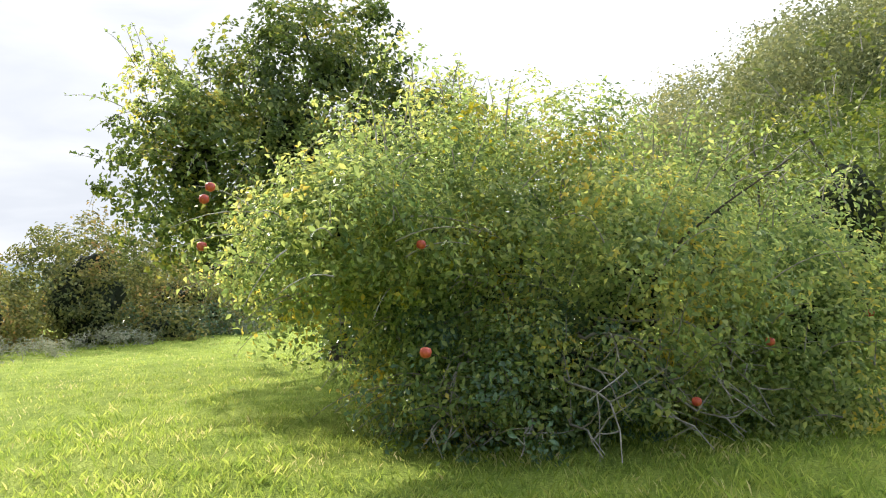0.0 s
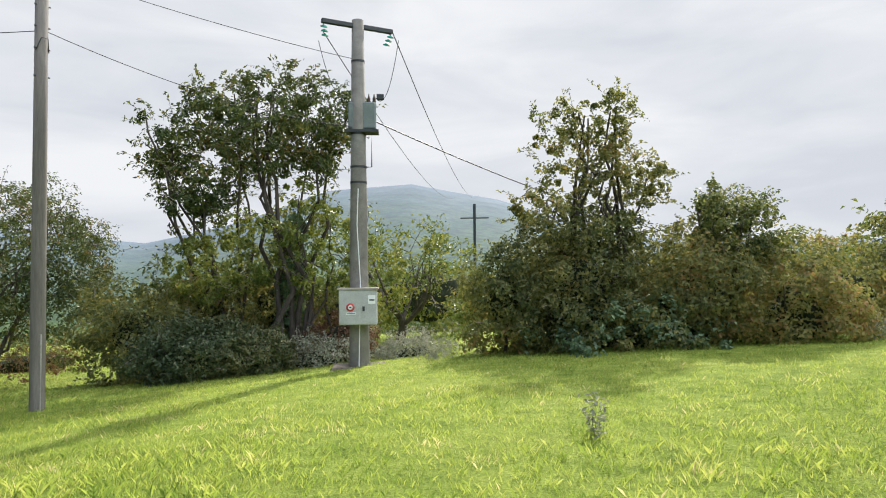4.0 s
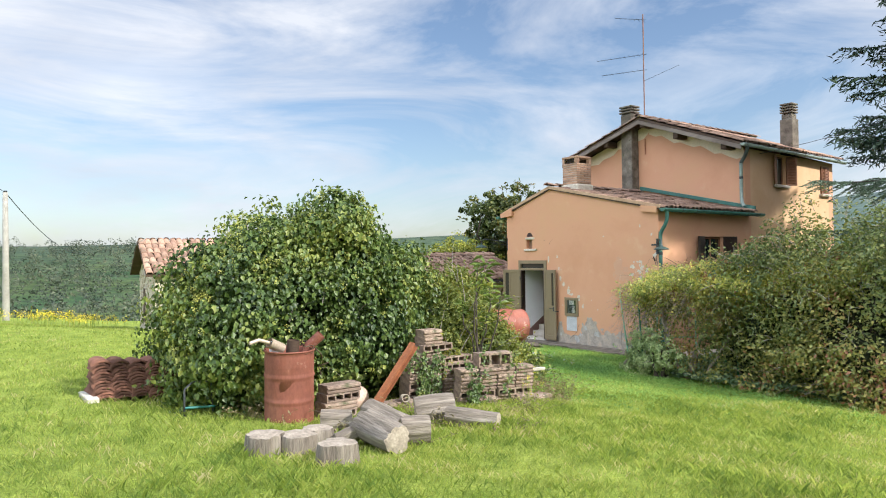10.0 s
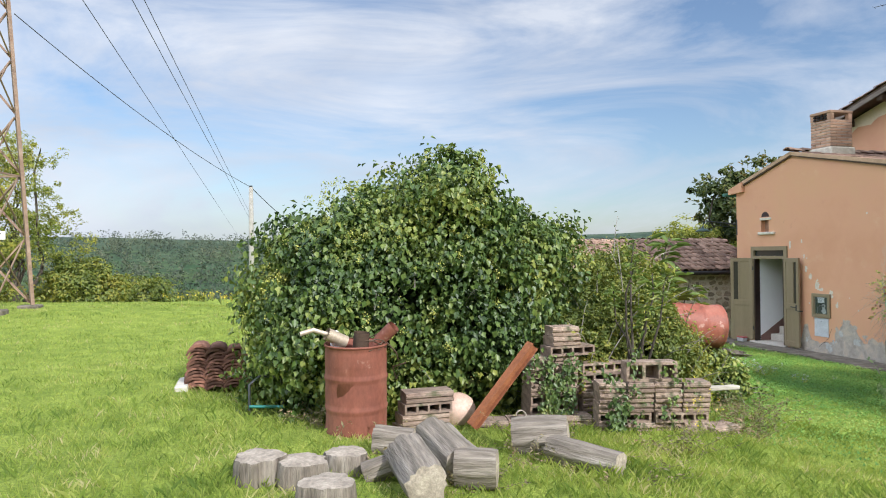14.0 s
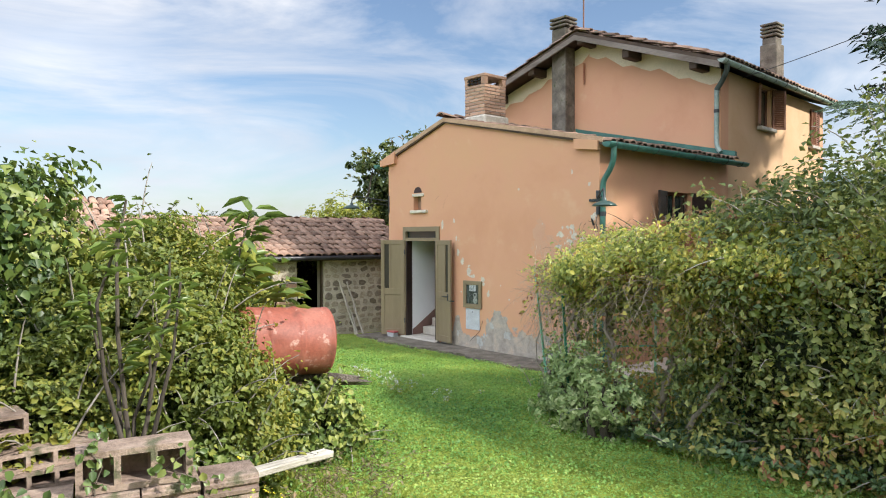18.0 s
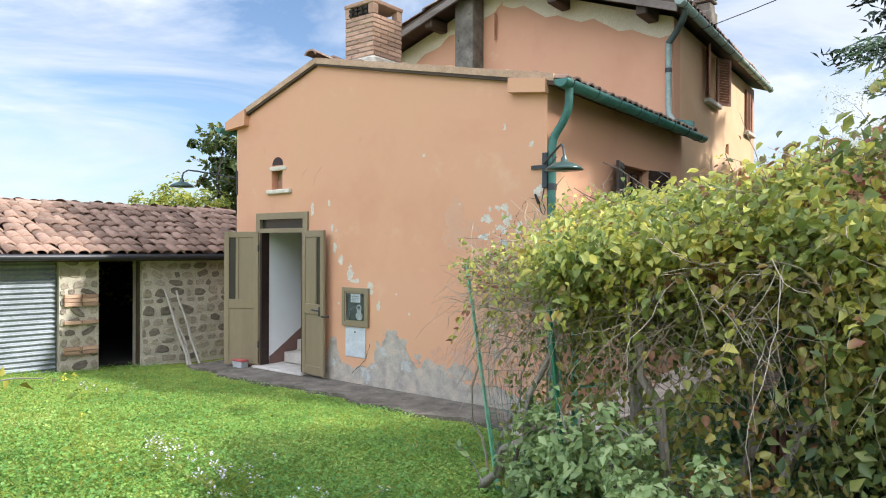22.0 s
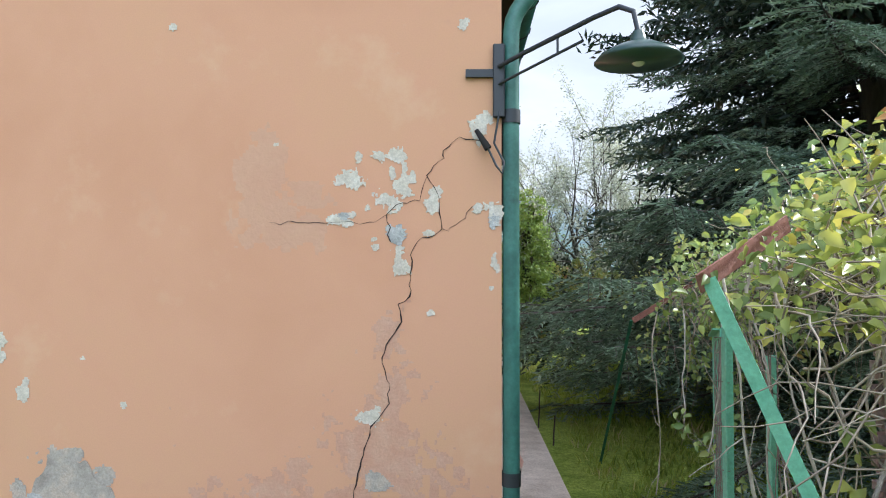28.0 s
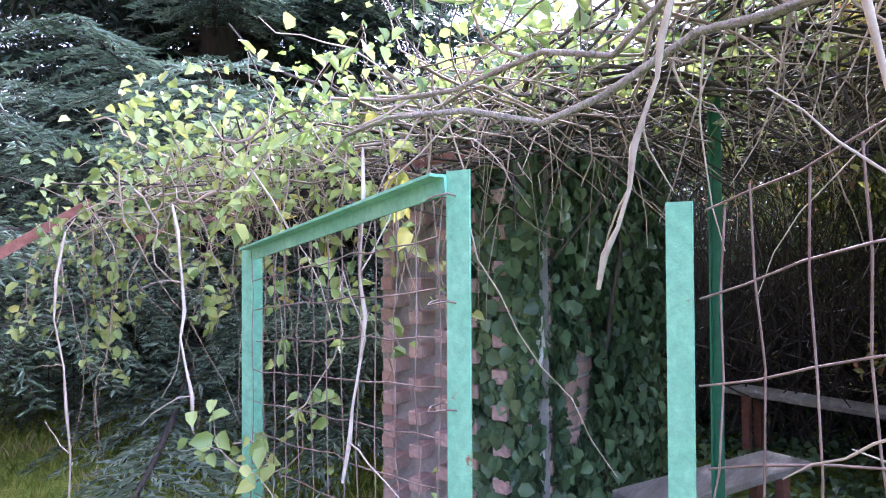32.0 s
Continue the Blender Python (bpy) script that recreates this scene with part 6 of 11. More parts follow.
def block(x, y, z, mesh, yaw_=0, sc=1.0, label="weathered hollow building block in a stack"):
    ob = new("building_block", mesh)
    ob.matrix_world = Matrix.Translation((x, y, z)) @ Matrix.Rotation(radians(yaw_), 4, "Z") @ Matrix.Diagonal((1, sc, 1, 1))
    return tagged(ob, label, "block", "stacked building blocks")


rb = np.random.default_rng(8)
gz1 = g0(7.5, -8.8) - 0.01
for k in range(7):
    if k in (1, 2, 4):
        block(7.50 + rb.normal(0, 0.012), -9.06, gz1 + 0.102 * k, FLAT, rb.normal(0, 1.5), 1.14)
    else:
        block(7.50 + rb.normal(0, 0.012), -9.06, gz1 + 0.102 * k, SOLID, rb.normal(0, 1.5), 1.0)
        block(7.50 + rb.normal(0, 0.012), -8.77, gz1 + 0.102 * k, SOLID, rb.normal(0, 1.5), 0.95)
for k in range(6):
    block(7.50 + rb.normal(0, 0.01), -8.46, gz1 + 0.102 * k, FLAT if k > 3 else SOLID, rb.normal(0, 2), 1.1)
block(7.54, -8.85, gz1 + 0.716, FLAT, 3, 1.1)
block(7.52, -8.80, gz1 + 0.82, SOLID, 4, 1.2)
block(7.50, -8.80, gz1 + 0.92, SOLID, -3, 1.1)
gz2 = g0(7.9, -8.0) - 0.01
for k in range(5):
    for j in range(4):
        if k in (1,) and j % 2 == 0:
            block(7.92 + 0.08 * j + rb.normal(0, 0.01), -8.50 + 0.275 * j, gz2 + 0.102 * k, FLAT, -14 + rb.normal(0, 1), 1.12)
        elif k != 1:
            block(7.92 + 0.08 * j + rb.normal(0, 0.01), -8.50 + 0.275 * j, gz2 + 0.102 * k, SOLID, -14 + rb.normal(0, 1))
block(7.98, -8.22, gz2 + 0.512, BIG, -14, 1.05)
gz3 = g0(7.8, -10.3) - 0.02
for k in range(4):
    block(7.82 - 0.01 * k, -10.52 + 0.02 * k, gz3 + 0.104 * k, SOLID if k % 2 else FLAT, 8 - 2 * k, 1.75 if k % 2 else 1.0)
for k in range(4):
    block(7.62 + 0.02 * k, -9.66 + 0.3 * k, g0(7.6, -9.5) - 0.03, SOLID, -10, 1.05)
block(8.35, -7.45, g0(8.3, -7.4) - 0.02, SOLID, 10, 1.3, "low slab block at the end of the stack")
block(8.28, -7.72, g0(8.3, -7.4) - 0.02, SOLID, 6, 1.0, "low slab block at the end of the stack")
beam = thing("steel_beam", "orange-rusted steel beam leaning on the blocks", "beam", at=(7.86, -9.80, 0.60))
bm = bmesh.new()
for b in ((-0.05, 0.05, -0.004, 0.004), (-0.05, -0.042, -0.045, 0.045), (0.042, 0.05, -0.045, 0.045)):
    box(bm, *b, 0, 1.02)
d = Vector((-0.05, 0.64, 0.72))
part("i_section", bm, RUSTBEAM, beam).matrix_basis = Matrix.Translation((-0.1, 0, 0)) @ d.to_track_quat("Z", "X").to_matrix().to_4x4() @ Matrix.Rotation(0.3, 4, "Z")
pl = thing("timber_plank", "pale bleached plank jutting from the blocks", "plank", at=(7.75, -7.2, 0.80))
bm = bmesh.new()
box(bm, -0.05, 0.05, -0.5, 0.62, -0.022, 0.022, bevel=0.008)
part("board", bm, PALEPLANK, pl).matrix_basis = Matrix.Rotation(radians(14), 4, "Z") @ Matrix.Rotation(radians(-4), 4, "X")
basin = thing("ceramic_basin", "upturned stained ceramic basin", "basin", at=(7.25, -9.80, 0.62))
lathe("bowl", [(0.001, 0.2), (0.08, 0.195), (0.15, 0.16), (0.185, 0.10), (0.195, 0.0), (0.18, -0.08), (0.14, -0.14)], CERAMIC, basin, seg=28).matrix_basis = Matrix.Rotation(radians(25), 4, "Y")
pot = thing("drain_pipe_piece", "short grey clay pipe on the blocks", "pipe", at=(7.60, -9.22, g0(7.6, -9.2) + 0.12))
lathe("tube", [(0.05, -0.08), (0.055, 0.08), (0.044, 0.08), (0.04, -0.08)], CEMENT, pot, seg=20).matrix_basis = Matrix.Rotation(radians(80), 4, "Y") @ Matrix.Rotation(radians(20), 4, "X")
frame_ = thing("old_tool_frame", "old green metal tool frame in the ivy", "frame", at=(6.85, -11.7, g0(6.9, -11.7)))
tubes("bar", [([(0, -0.2, 0), (0, -0.2, 0.34), (0, -0.1, 0.42), (0, 0.12, 0.40), (0, 0.14, 0.0)], 0.014)], STEEL, frame_)
tubes("handle", [([(0.02, -0.2, 0.12), (0.05, 0.15, 0.1)], 0.016)], plain("teal_paint", (0.02, 0.16, 0.15), 0.5), frame_)

# ivy trails over the stacked blocks
trail = thing("block_ivy", "ivy trailing over the stacked blocks", "ivy", at=(7.6, -8.7, g0(7.6, -8.7)))
rt_ = np.random.default_rng(88)
tc_, ts_ = [], []
for k in range(13):
    yb = rt_.uniform(-9.15, -7.7)
    xb = 7.56 if yb < -8.5 else 7.95 + 0.27 * (yb + 8.5)
    zb = rt_.uniform(0.15, 0.85)
    q = np.cumsum(np.concatenate([[[xb - 7.6 + 0.03, yb + 8.7, 0.02]], np.c_[rt_.normal(0, 0.006, 9), rt_.normal(0, 0.085, 9), np.full(9, zb / 9)]]), 0)
    ts_.append((q, np.linspace(0.006, 0.002, 10)))
    for p in q:
        tc_.append(p + rt_.normal(0, 0.035, (9, 3)) * np.array([0.4, 1, 1]))
V, F = tube_arrays(ts_, 5)
tagged(raw("stem_mass", V, F, surface("ivy_stem", [(0.3, 0.10, 0.08, 0.06), (0.7, 0.22, 0.19, 0.15)]), trail), kind="stuff")
tc_ = np.concatenate(tc_)
Lq = rt_.uniform(0.025, 0.06, len(tc_))
V, F = leaf_arrays(tc_, unit(np.array([1.0, -0.2, 0.5]) + rt_.normal(0, 0.5, tc_.shape)), unit(rt_.normal(0, 0.5, tc_.shape) - np.array([0, 0, 0.8])), Lq, Lq * 0.85, full=True)
tagged(raw("leaves", V, F, leafy("trail_ivy_leaf", [(0.0, 0.05, 0.09, 0.03), (0.6, 0.13, 0.20, 0.06), (1.0, 0.30, 0.33, 0.10)], 0.4, 0.3), trail), kind="stuff")

# stacked spare roof tiles
tm2 = tile_mesh(0.24, 0.42, surface("stacked_tile", [(0.25, 0.10, 0.05, 0.035), (0.5, 0.20, 0.10, 0.07), (0.75, 0.28, 0.17, 0.13)], scale=4, rough=0.95, fine=40, bumps=0.6, vary=("object", [(0.5, 0.48, 0.46), (1.2, 1.1, 1.05)], 1.0)))
for c in range(5):
    for k in range(13 - 3 * (c == 4)):
        ob = new("spare_roof_tile", tm2)
        x, y = 5.42 + 0.04 * c + rb.normal(0, 0.008), -12.5 + 0.215 * c
        ob.matrix_world = Matrix.Translation((x - 0.022 * k, y + rb.normal(0, 0.012), g0(x, y) - 0.02 + 0.036 * k)) @ Matrix.Rotation(radians(90 + rb.normal(0, 3)), 4, "Z") @ Matrix.Rotation(radians(4 + rb.normal(0, 1)), 4, "X")
        tagged(ob, "spare curved clay roof tile in a leaning stack", "roof tile", "spare roof tiles")

bm = bmesh.new()
box(bm, 4.9, 5.55, -12.75, -12.6, g0(5.2, -12.7) - 0.02, g0(5.2, -12.7) + 0.07, bevel=0.012)
tagged(part("timber_offcut", bm, PALEPLANK), "short pale timber beside the tile stack", "timber")

# ---- plants ----
BARK = surface("bark", [(0.3, 0.04, 0.032, 0.025), (0.7, 0.12, 0.10, 0.08)], scale=6, rough=0.95, fine=30, bumps=0.8, depth=0.02, stretch=(1, 1, 0.25))
TWIG = surface("pale_twig", [(0.3, 0.22, 0.19, 0.16), (0.7, 0.42, 0.39, 0.35)], scale=6, rough=0.95, fine=30, bumps=0.4)
# near-black green for plant cores: holds the shade between leaves
LEAFSHADE = surface("leaf_shade", [(0.3, 0.010, 0.016, 0.007), (0.7, 0.032, 0.046, 0.018)], scale=9, rough=0.95, fine=14, bumps=1.0, depth=0.06)
IVY = leafy("ivy_leaf", [(0.0, 0.03, 0.062, 0.018), (0.4, 0.085, 0.145, 0.034), (0.75, 0.165, 0.22, 0.05), (1.0, 0.30, 0.33, 0.075)], 0.45, 0.25, 1.1)
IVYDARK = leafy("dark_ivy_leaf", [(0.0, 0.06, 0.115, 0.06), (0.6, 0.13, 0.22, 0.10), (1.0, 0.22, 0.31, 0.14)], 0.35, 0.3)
HEDGE = leafy("hedge_leaf", [(0.0, 0.07, 0.11, 0.035), (0.4, 0.18, 0.225, 0.065), (0.7, 0.32, 0.33, 0.10), (0.92, 0.45, 0.39, 0.11), (1.0, 0.36, 0.17, 0.09)], 0.45, 0.35)
VINE = leafy("vine_leaf", [(0.0, 0.17, 0.23, 0.06), (0.35, 0.34, 0.39, 0.095), (0.6, 0.52, 0.52, 0.13), (0.82, 0.68, 0.60, 0.14), (0.92, 0.46, 0.29, 0.12), (1.0, 0.34, 0.14, 0.08)], 0.42, 0.45, 1.9)
APPLE = leafy("apple_leaf", [(0.0, 0.14, 0.22, 0.08), (0.45, 0.32, 0.41, 0.15), (0.8, 0.53, 0.57, 0.20), (0.93, 0.63, 0.59, 0.18), (1.0, 0.78, 0.62, 0.13)], 0.42, 0.64, 1.1)
YELLOWLEAF = leafy("autumn_leaf", [(0.0, 0.14, 0.20, 0.035), (0.5, 0.36, 0.36, 0.04), (1.0, 0.65, 0.50, 0.035)], 0.5, 0.42)
OLIVELEAF = leafy("olive_green_leaf", [(0.0, 0.09, 0.13, 0.03), (0.5, 0.17, 0.22, 0.045), (1.0, 0.36, 0.34, 0.06)], 0.5, 0.4)
DULL = leafy("dull_leaf", [(0.0, 0.09, 0.12, 0.045), (0.45, 0.20, 0.22, 0.075), (0.8, 0.35, 0.32, 0.10), (1.0, 0.40, 0.26, 0.11)], 0.6, 0.5, 0.5)
WALNUT = leafy("walnut_leaf", [(0.0, 0.045, 0.075, 0.025), (0.5, 0.09, 0.125, 0.035), (0.85, 0.17, 0.18, 0.045), (1.0, 0.26, 0.16, 0.05)], 0.5, 0.35)
NEEDLE = leafy("spruce_needle", [(0.0, 0.014, 0.032, 0.020), (0.5, 0.036, 0.066, 0.042), (0.9, 0.075, 0.115, 0.072), (1.0, 0.12, 0.16, 0.10)], 0.5, 0.12)
YELLOWGREEN = leafy("yellow_green_leaf", [(0.0, 0.16, 0.22, 0.045), (0.5, 0.32, 0.36, 0.07), (1.0, 0.55, 0.50, 0.10)], 0.5, 0.5)
GREY = leafy("grey_leaf", [(0.0, 0.16, 0.18, 0.13), (0.5, 0.29, 0.31, 0.24), (1.0, 0.44, 0.44, 0.36)], 0.6, 0.35)
RUSSET = leafy("russet_leaf", [(0.0, 0.10, 0.06, 0.035), (0.5, 0.20, 0.10, 0.06), (1.0, 0.30, 0.18, 0.09)], 0.6, 0.3)
FARLEAF = leafy("far_wood_leaf", [(0.0, 0.07, 0.11, 0.04), (0.5, 0.14, 0.19, 0.06), (0.85, 0.23, 0.25, 0.08), (1.0, 0.34, 0.30, 0.08)], 0.7, 0.3, 0.12)
FRUIT = surface("red_fruit", [(0.3, 0.42, 0.035, 0.03), (0.7, 0.55, 0.12, 0.05)], scale=20, rough=0.35)


def G(x, y):
    return float(ground(x, y))


def shoots(blobs, n, length, size, rng, seed, floor, per=9, aspect=0.5, up=0.6, rough=0.16, droop=0.35):
    """Long shoots that stand out of a plant, with leaves on both sides. Returns twig paths and leaf arrays."""
    c, o = shell(blobs, n, rng, (0.85, 1.0), rough, seed, floor)
    twigs, C, D = [], [], []
    for p, d in zip(c, o):
        L = length * rng.uniform(0.5, 1.3)
        d = unit(d * 0.8 + np.array([0, 0, up]) + rng.normal(0, 0.35, 3))
        s = np.linspace(0, 1, 6)[:, None]
        q = p + d * L * s + np.array([0, 0, -1]) * droop * L * s ** 2
        twigs.append((q, np.linspace(0.007, 0.002, 6)))
        k = np.linspace(0.15, 1, per)[:, None]
        C.append(p + d * L * k + np.array([0, 0, -1]) * droop * L * k ** 2 + rng.normal(0, 0.018, (per, 3)))
        D.append(d * 0.7 + rng.normal(0, 0.7, (per, 3)))
    C, D = np.concatenate(C), unit(np.concatenate(D))
    N = unit(np.array([0, 0, 0.8]) + rng.normal(0, 0.6, C.shape))
    L = size * rng.uniform(0.6, 1.3, len(C))
    return twigs, leaf_arrays(C + D * L[:, None] * 0.5, N, D, L, L * aspect)


def bush(name, label, category, blobs, clumps, per, size, mat, seed, group="", dense=0.78, stems=6, spread=0.13, rough=0.18, extras=(), aspect=0.55, full=False, droop=0.15, sprays=40, spray_len=0.5, depth=(0.7, 1.08), spray_up=0.6, scale=1.0, puff=None, foot=None, thick=1.0, up=0.5):
    rng = np.random.default_rng(seed)
    b0 = blobs[0]
    z0 = G(b0[0], b0[1])
    ob = thing(name, label, category, group, at=(b0[0], b0[1], z0))
    inv = np.array([b0[0], b0[1], z0])
    if math.hypot(b0[0] - 13, b0[1] + 13) > 13.5:     # far plants: fewer, larger leaves
        clumps, size, extras = int(clumps * 0.55), size * 1.3, [(eb, int(ec * 0.55), em, el) for eb, ec, em, el in extras]
    if puff is None:
        puff = float(np.clip(0.2 * np.mean([b[3:] for b in blobs]), 0.1, 0.38))
    floor = lambda x, y: ground(x, y) + 0.02
    for k in range(stems):
        b = blobs[rng.integers(len(blobs))]
        gx_, gy_ = b[0] + rng.normal(0, b[3] * 0.2), b[1] + rng.normal(0, b[4] * 0.2)
        if foot:
            gx_, gy_ = foot[0] + rng.normal(0, 0.25), foot[1] + rng.normal(0, 0.25)
        top = np.array([b[0] + rng.normal(0, b[3] * 0.45), b[1] + rng.normal(0, b[4] * 0.45), b[2] + b[5] * rng.uniform(0.2, 0.8)])
        p = bent((gx_, gy_, G(gx_, gy_) - 0.05), top, rng, 8, 0, 0.06) - inv
        tubes("stem", [(p, np.linspace(0.045, 0.012, 8) * thick)], BARK, ob)
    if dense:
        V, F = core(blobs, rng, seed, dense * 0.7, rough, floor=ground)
        raw("inner_foliage", V - inv, F, LEAFSHADE, ob, smooth=True)
    items = [foliage(blobs, int(clumps * 0.4), per, size, rng, spread, rough, seed, aspect, (max(dense * 0.75, 0.4), max(dense * 1.1, 0.7)), full, droop, floor, scale=scale, up=up)] if dense else []
    items += [foliage(blobs, clumps, per, size, rng, spread, rough, seed, aspect, depth, full, droop, floor, scale=scale, puff=puff, up=up)]
    if sprays:
        tw, lv = shoots(blobs, sprays, spray_len, size, rng, seed, floor, aspect=aspect, up=spray_up, rough=rough)
        if not full:
            items.append(lv)
        else:
            V, F = lv
            raw("shoot_leaves", V - inv, F, mat, ob)
        V, F = tube_arrays(tw, 4)
        tagged(raw("twig_mass", V - inv, F, TWIG, ob), kind="stuff")
    V, F = join_arrays(items)
    tagged(raw("crown", V - inv, F, mat, ob), kind="stuff")
    for eb, ec, em, el in extras:
        V, F = foliage(eb, ec, per, size, rng, spread, rough, seed + 1, aspect, depth, False, droop, floor, puff=puff)
        tagged(raw("crown", V - inv, F, em, ob, el), kind="stuff")
    return ob


def tree(name, label, x, y, h, r0, seed, mat, leaf, nleaf, spread=0.8, fork=0.35, lean=(0, 0), levels=4, limbs=5, bark=None, droop=0.0, group="", z=None, twiglen=0.4, aspect=0.5, split=(2, 4), bare=0.0, up=0.35):
    """A tree grown limb by limb: trunk, forking boughs, twigs, and leaves about the twigs."""
    rng = np.random.default_rng(seed)
    z = G(x, y) if z is None else z
    ob = thing(name, label, "tree", group, at=(x, y, z))
    nleaf, leaf = int(nleaf * 0.6), leaf * 1.25
    bark = bark or BARK
    paths, tips = [], []

    def grow(p, d, L, r, lv):
        n = 5
        q = [p]
        dd = d
        for k in range(n - 1):
            dd = unit(dd + rng.normal(0, 0.13, 3) + np.array([0, 0, 0.05 * up - droop * (levels - lv) * 0.05]))
            q.append(q[-1] + dd * L / (n - 1))
        r1 = r * (0.62 if lv else 0.4)
        paths.append((np.array(q), np.linspace(r, r1, n), lv))
        if lv == 0:
            tips.append((q[1], q[-1]))
            return
        kids = rng.integers(*split) + (1 if lv == levels - 1 else 0)
        for c in range(kids):
            s = rng.integers(2, n) if c else n - 1
            ax = unit(rng.normal(0, 1, 3))
            nd = unit(dd + spread * (ax - dd * (ax @ dd)) * rng.uniform(0.7, 1.2) + np.array([0, 0, up * 0.3]))
            grow(q[s], nd, L * rng.uniform(0.6, 0.85), max(r1 * rng.uniform(0.6, 0.85), 0.006), lv - 1)

    base = np.array([0, 0, -0.1])
    top = np.array([lean[0] * h * fork, lean[1] * h * fork, h * fork])
    tq = bent(base, top, rng, 6, 0, 0.025)
    rad = np.linspace(r0 * 1.25, r0 * 0.8, 6)
    tubes("trunk", [(tq, rad)], bark, ob, sides=12)
    L0 = h * (1 - fork) / (1 + 0.72 + 0.5 + 0.3) * 1.25
    for k in range(limbs):
        a = 2 * np.pi * k / limbs + rng.uniform(-0.4, 0.4)
        d = unit(np.array([np.cos(a) * spread, np.sin(a) * spread, rng.uniform(0.6, 1.2)]) + np.array([lean[0], lean[1], 0]) * 0.6)
        grow(tq[-1] if k < 3 else tq[-2], d, L0 * rng.uniform(0.8, 1.15), r0 * rng.uniform(0.42, 0.62), levels - 1)
    for lv in range(levels - 1, 0, -1):
        sel = [(q, r) for q, r, l in paths if l == lv]
        if sel and lv == levels - 1:
            for q, r in sel:
                tubes("bough", [(q, r)], bark, ob, sides=8)
        elif sel:
            V, F = tube_arrays(sel, 5)
            tagged(raw("branchwork", V, F, bark, ob, smooth=True), kind="stuff")
    V, F = tube_arrays([(q, r) for q, r, l in paths if l == 0], 4)
    tagged(raw("twig_mass", V, F, bark, ob), kind="stuff")
    keep = [t for t in tips if rng.uniform() > bare]
    per = max(1, nleaf // max(1, len(keep)))
    A = np.repeat(np.array([t[0] for t in keep]), per, 0)
    B = np.repeat(np.array([t[1] for t in keep]), per, 0)
    s = rng.uniform(0.0, 1.15, len(A))[:, None]
    C = A + (B - A) * s + rng.normal(0, twiglen * 0.3, A.shape)
    N = unit(np.array([0, 0, 0.7]) + rng.normal(0, 0.6, C.shape))
    D = unit((B - A) * 0.8 / (np.linalg.norm(B - A, axis=1, keepdims=True)) + rng.normal(0, 0.7, C.shape) - np.array([0, 0, 0.35]))
    L = leaf * rng.uniform(0.6, 1.3, len(C))
    V, F = leaf_arrays(C, N, D, L, L * aspect)
    tagged(raw("crown", V, F, mat, ob), kind="stuff")
    return ob


# ---- by the drum: ivy mound, brambles, loquat ----
def mound_bloom():
    """Yellow-green flower heads of the ivy, thickest on the sunny top."""
    rng = np.random.default_rng(33)
    c, o = shell(MOUND, 1500, rng, (0.98, 1.1), 0.15, 3, lambda x, y: ground(x, y) + 0.5)
    keep = rng.uniform(size=len(c)) < np.clip((c[:, 2] - 0.9) / 1.8, 0.12, 1) * np.clip(lump(c, 6, 1.6) + 0.6, 0, 1)
    c, o = c[keep] + o[keep] * 0.09, o[keep]
    C = np.repeat(c, 26, 0) + unit(rng.normal(size=(len(c) * 26, 3)) + np.repeat(o, 26, 0)) * rng.uniform(0.02, 0.075, (len(c) * 26, 1))
    L = rng.uniform(0.014, 0.028, len(C))
    V, F = leaf_arrays(C, unit(rng.normal(size=C.shape) + np.array([0, 0, 0.8])), unit(rng.normal(size=C.shape)), L, L * 0.9)
    ob = thing("ivy_bloom", "yellow-green ivy flower heads over the mound", "ivy flowers", at=(6.0, -9.8, G(6.0, -9.8)))
    tagged(raw("flower_head", V - np.array(ob.location), F, leafy("ivy_flower", [(0.0, 0.28, 0.33, 0.08), (0.6, 0.46, 0.48, 0.12), (1.0, 0.60, 0.57, 0.16)], 0.6, 0.3), ob), kind="stuff")


MOUND = [(6.0, -9.8, 1.3, 1.2, 1.8, 1.7), (6.5, -9.62, 2.7, 0.45, 0.5, 0.75), (5.9, -10.95, 1.3, 1.15, 0.9, 1.25), (5.85, -8.5, 1.25, 0.95, 0.95, 1.35), (4.7, -9.6, 1.5, 1.4, 1.8, 1.4), (6.2, -10.45, 1.8, 0.75, 0.85, 0.85), (6.2, -8.95, 1.85, 0.75, 0.8, 0.8)]
bush("ivy_mound", "tall mound of glossy ivy over a ruined outbuilding", "ivy", MOUND, 8200, 9, 0.07, IVY, 3, dense=0.70, aspect=0.78, stems=0, sprays=90, spray_len=0.35, spread=0.10, rough=0.22, droop=1.7, scale=1.5, puff=0.27, up=0.2, depth=(0.72, 1.1))
mound_bloom()
bush("bramble_bush", "loose shrub and bramble tangle at the lawn edge", "bush", [(5.2, -7.1, 1.15, 0.8, 0.85, 1.25), (5.6, -6.9, 0.8, 0.75, 0.6, 0.75), (5.0, -6.3, 0.8, 0.7, 0.7, 0.8)], 1300, 8, 0.065, OLIVELEAF, 4, dense=0.6, sprays=60, spray_len=0.6)
bush("bramble_bush", "leafy bramble below the lying drum", "bush", [(6.55, -6.95, 0.62, 0.45, 0.5, 0.45), (6.35, -6.4, 0.6, 0.42, 0.4, 0.45), (6.9, -7.4, 0.65, 0.45, 0.5, 0.4), (6.5, -6.0, 0.55, 0.32, 0.36, 0.36)], 1400, 8, 0.055, IVY, 44, dense=0.7, sprays=50, spray_len=0.45, aspect=0.8, stems=0)
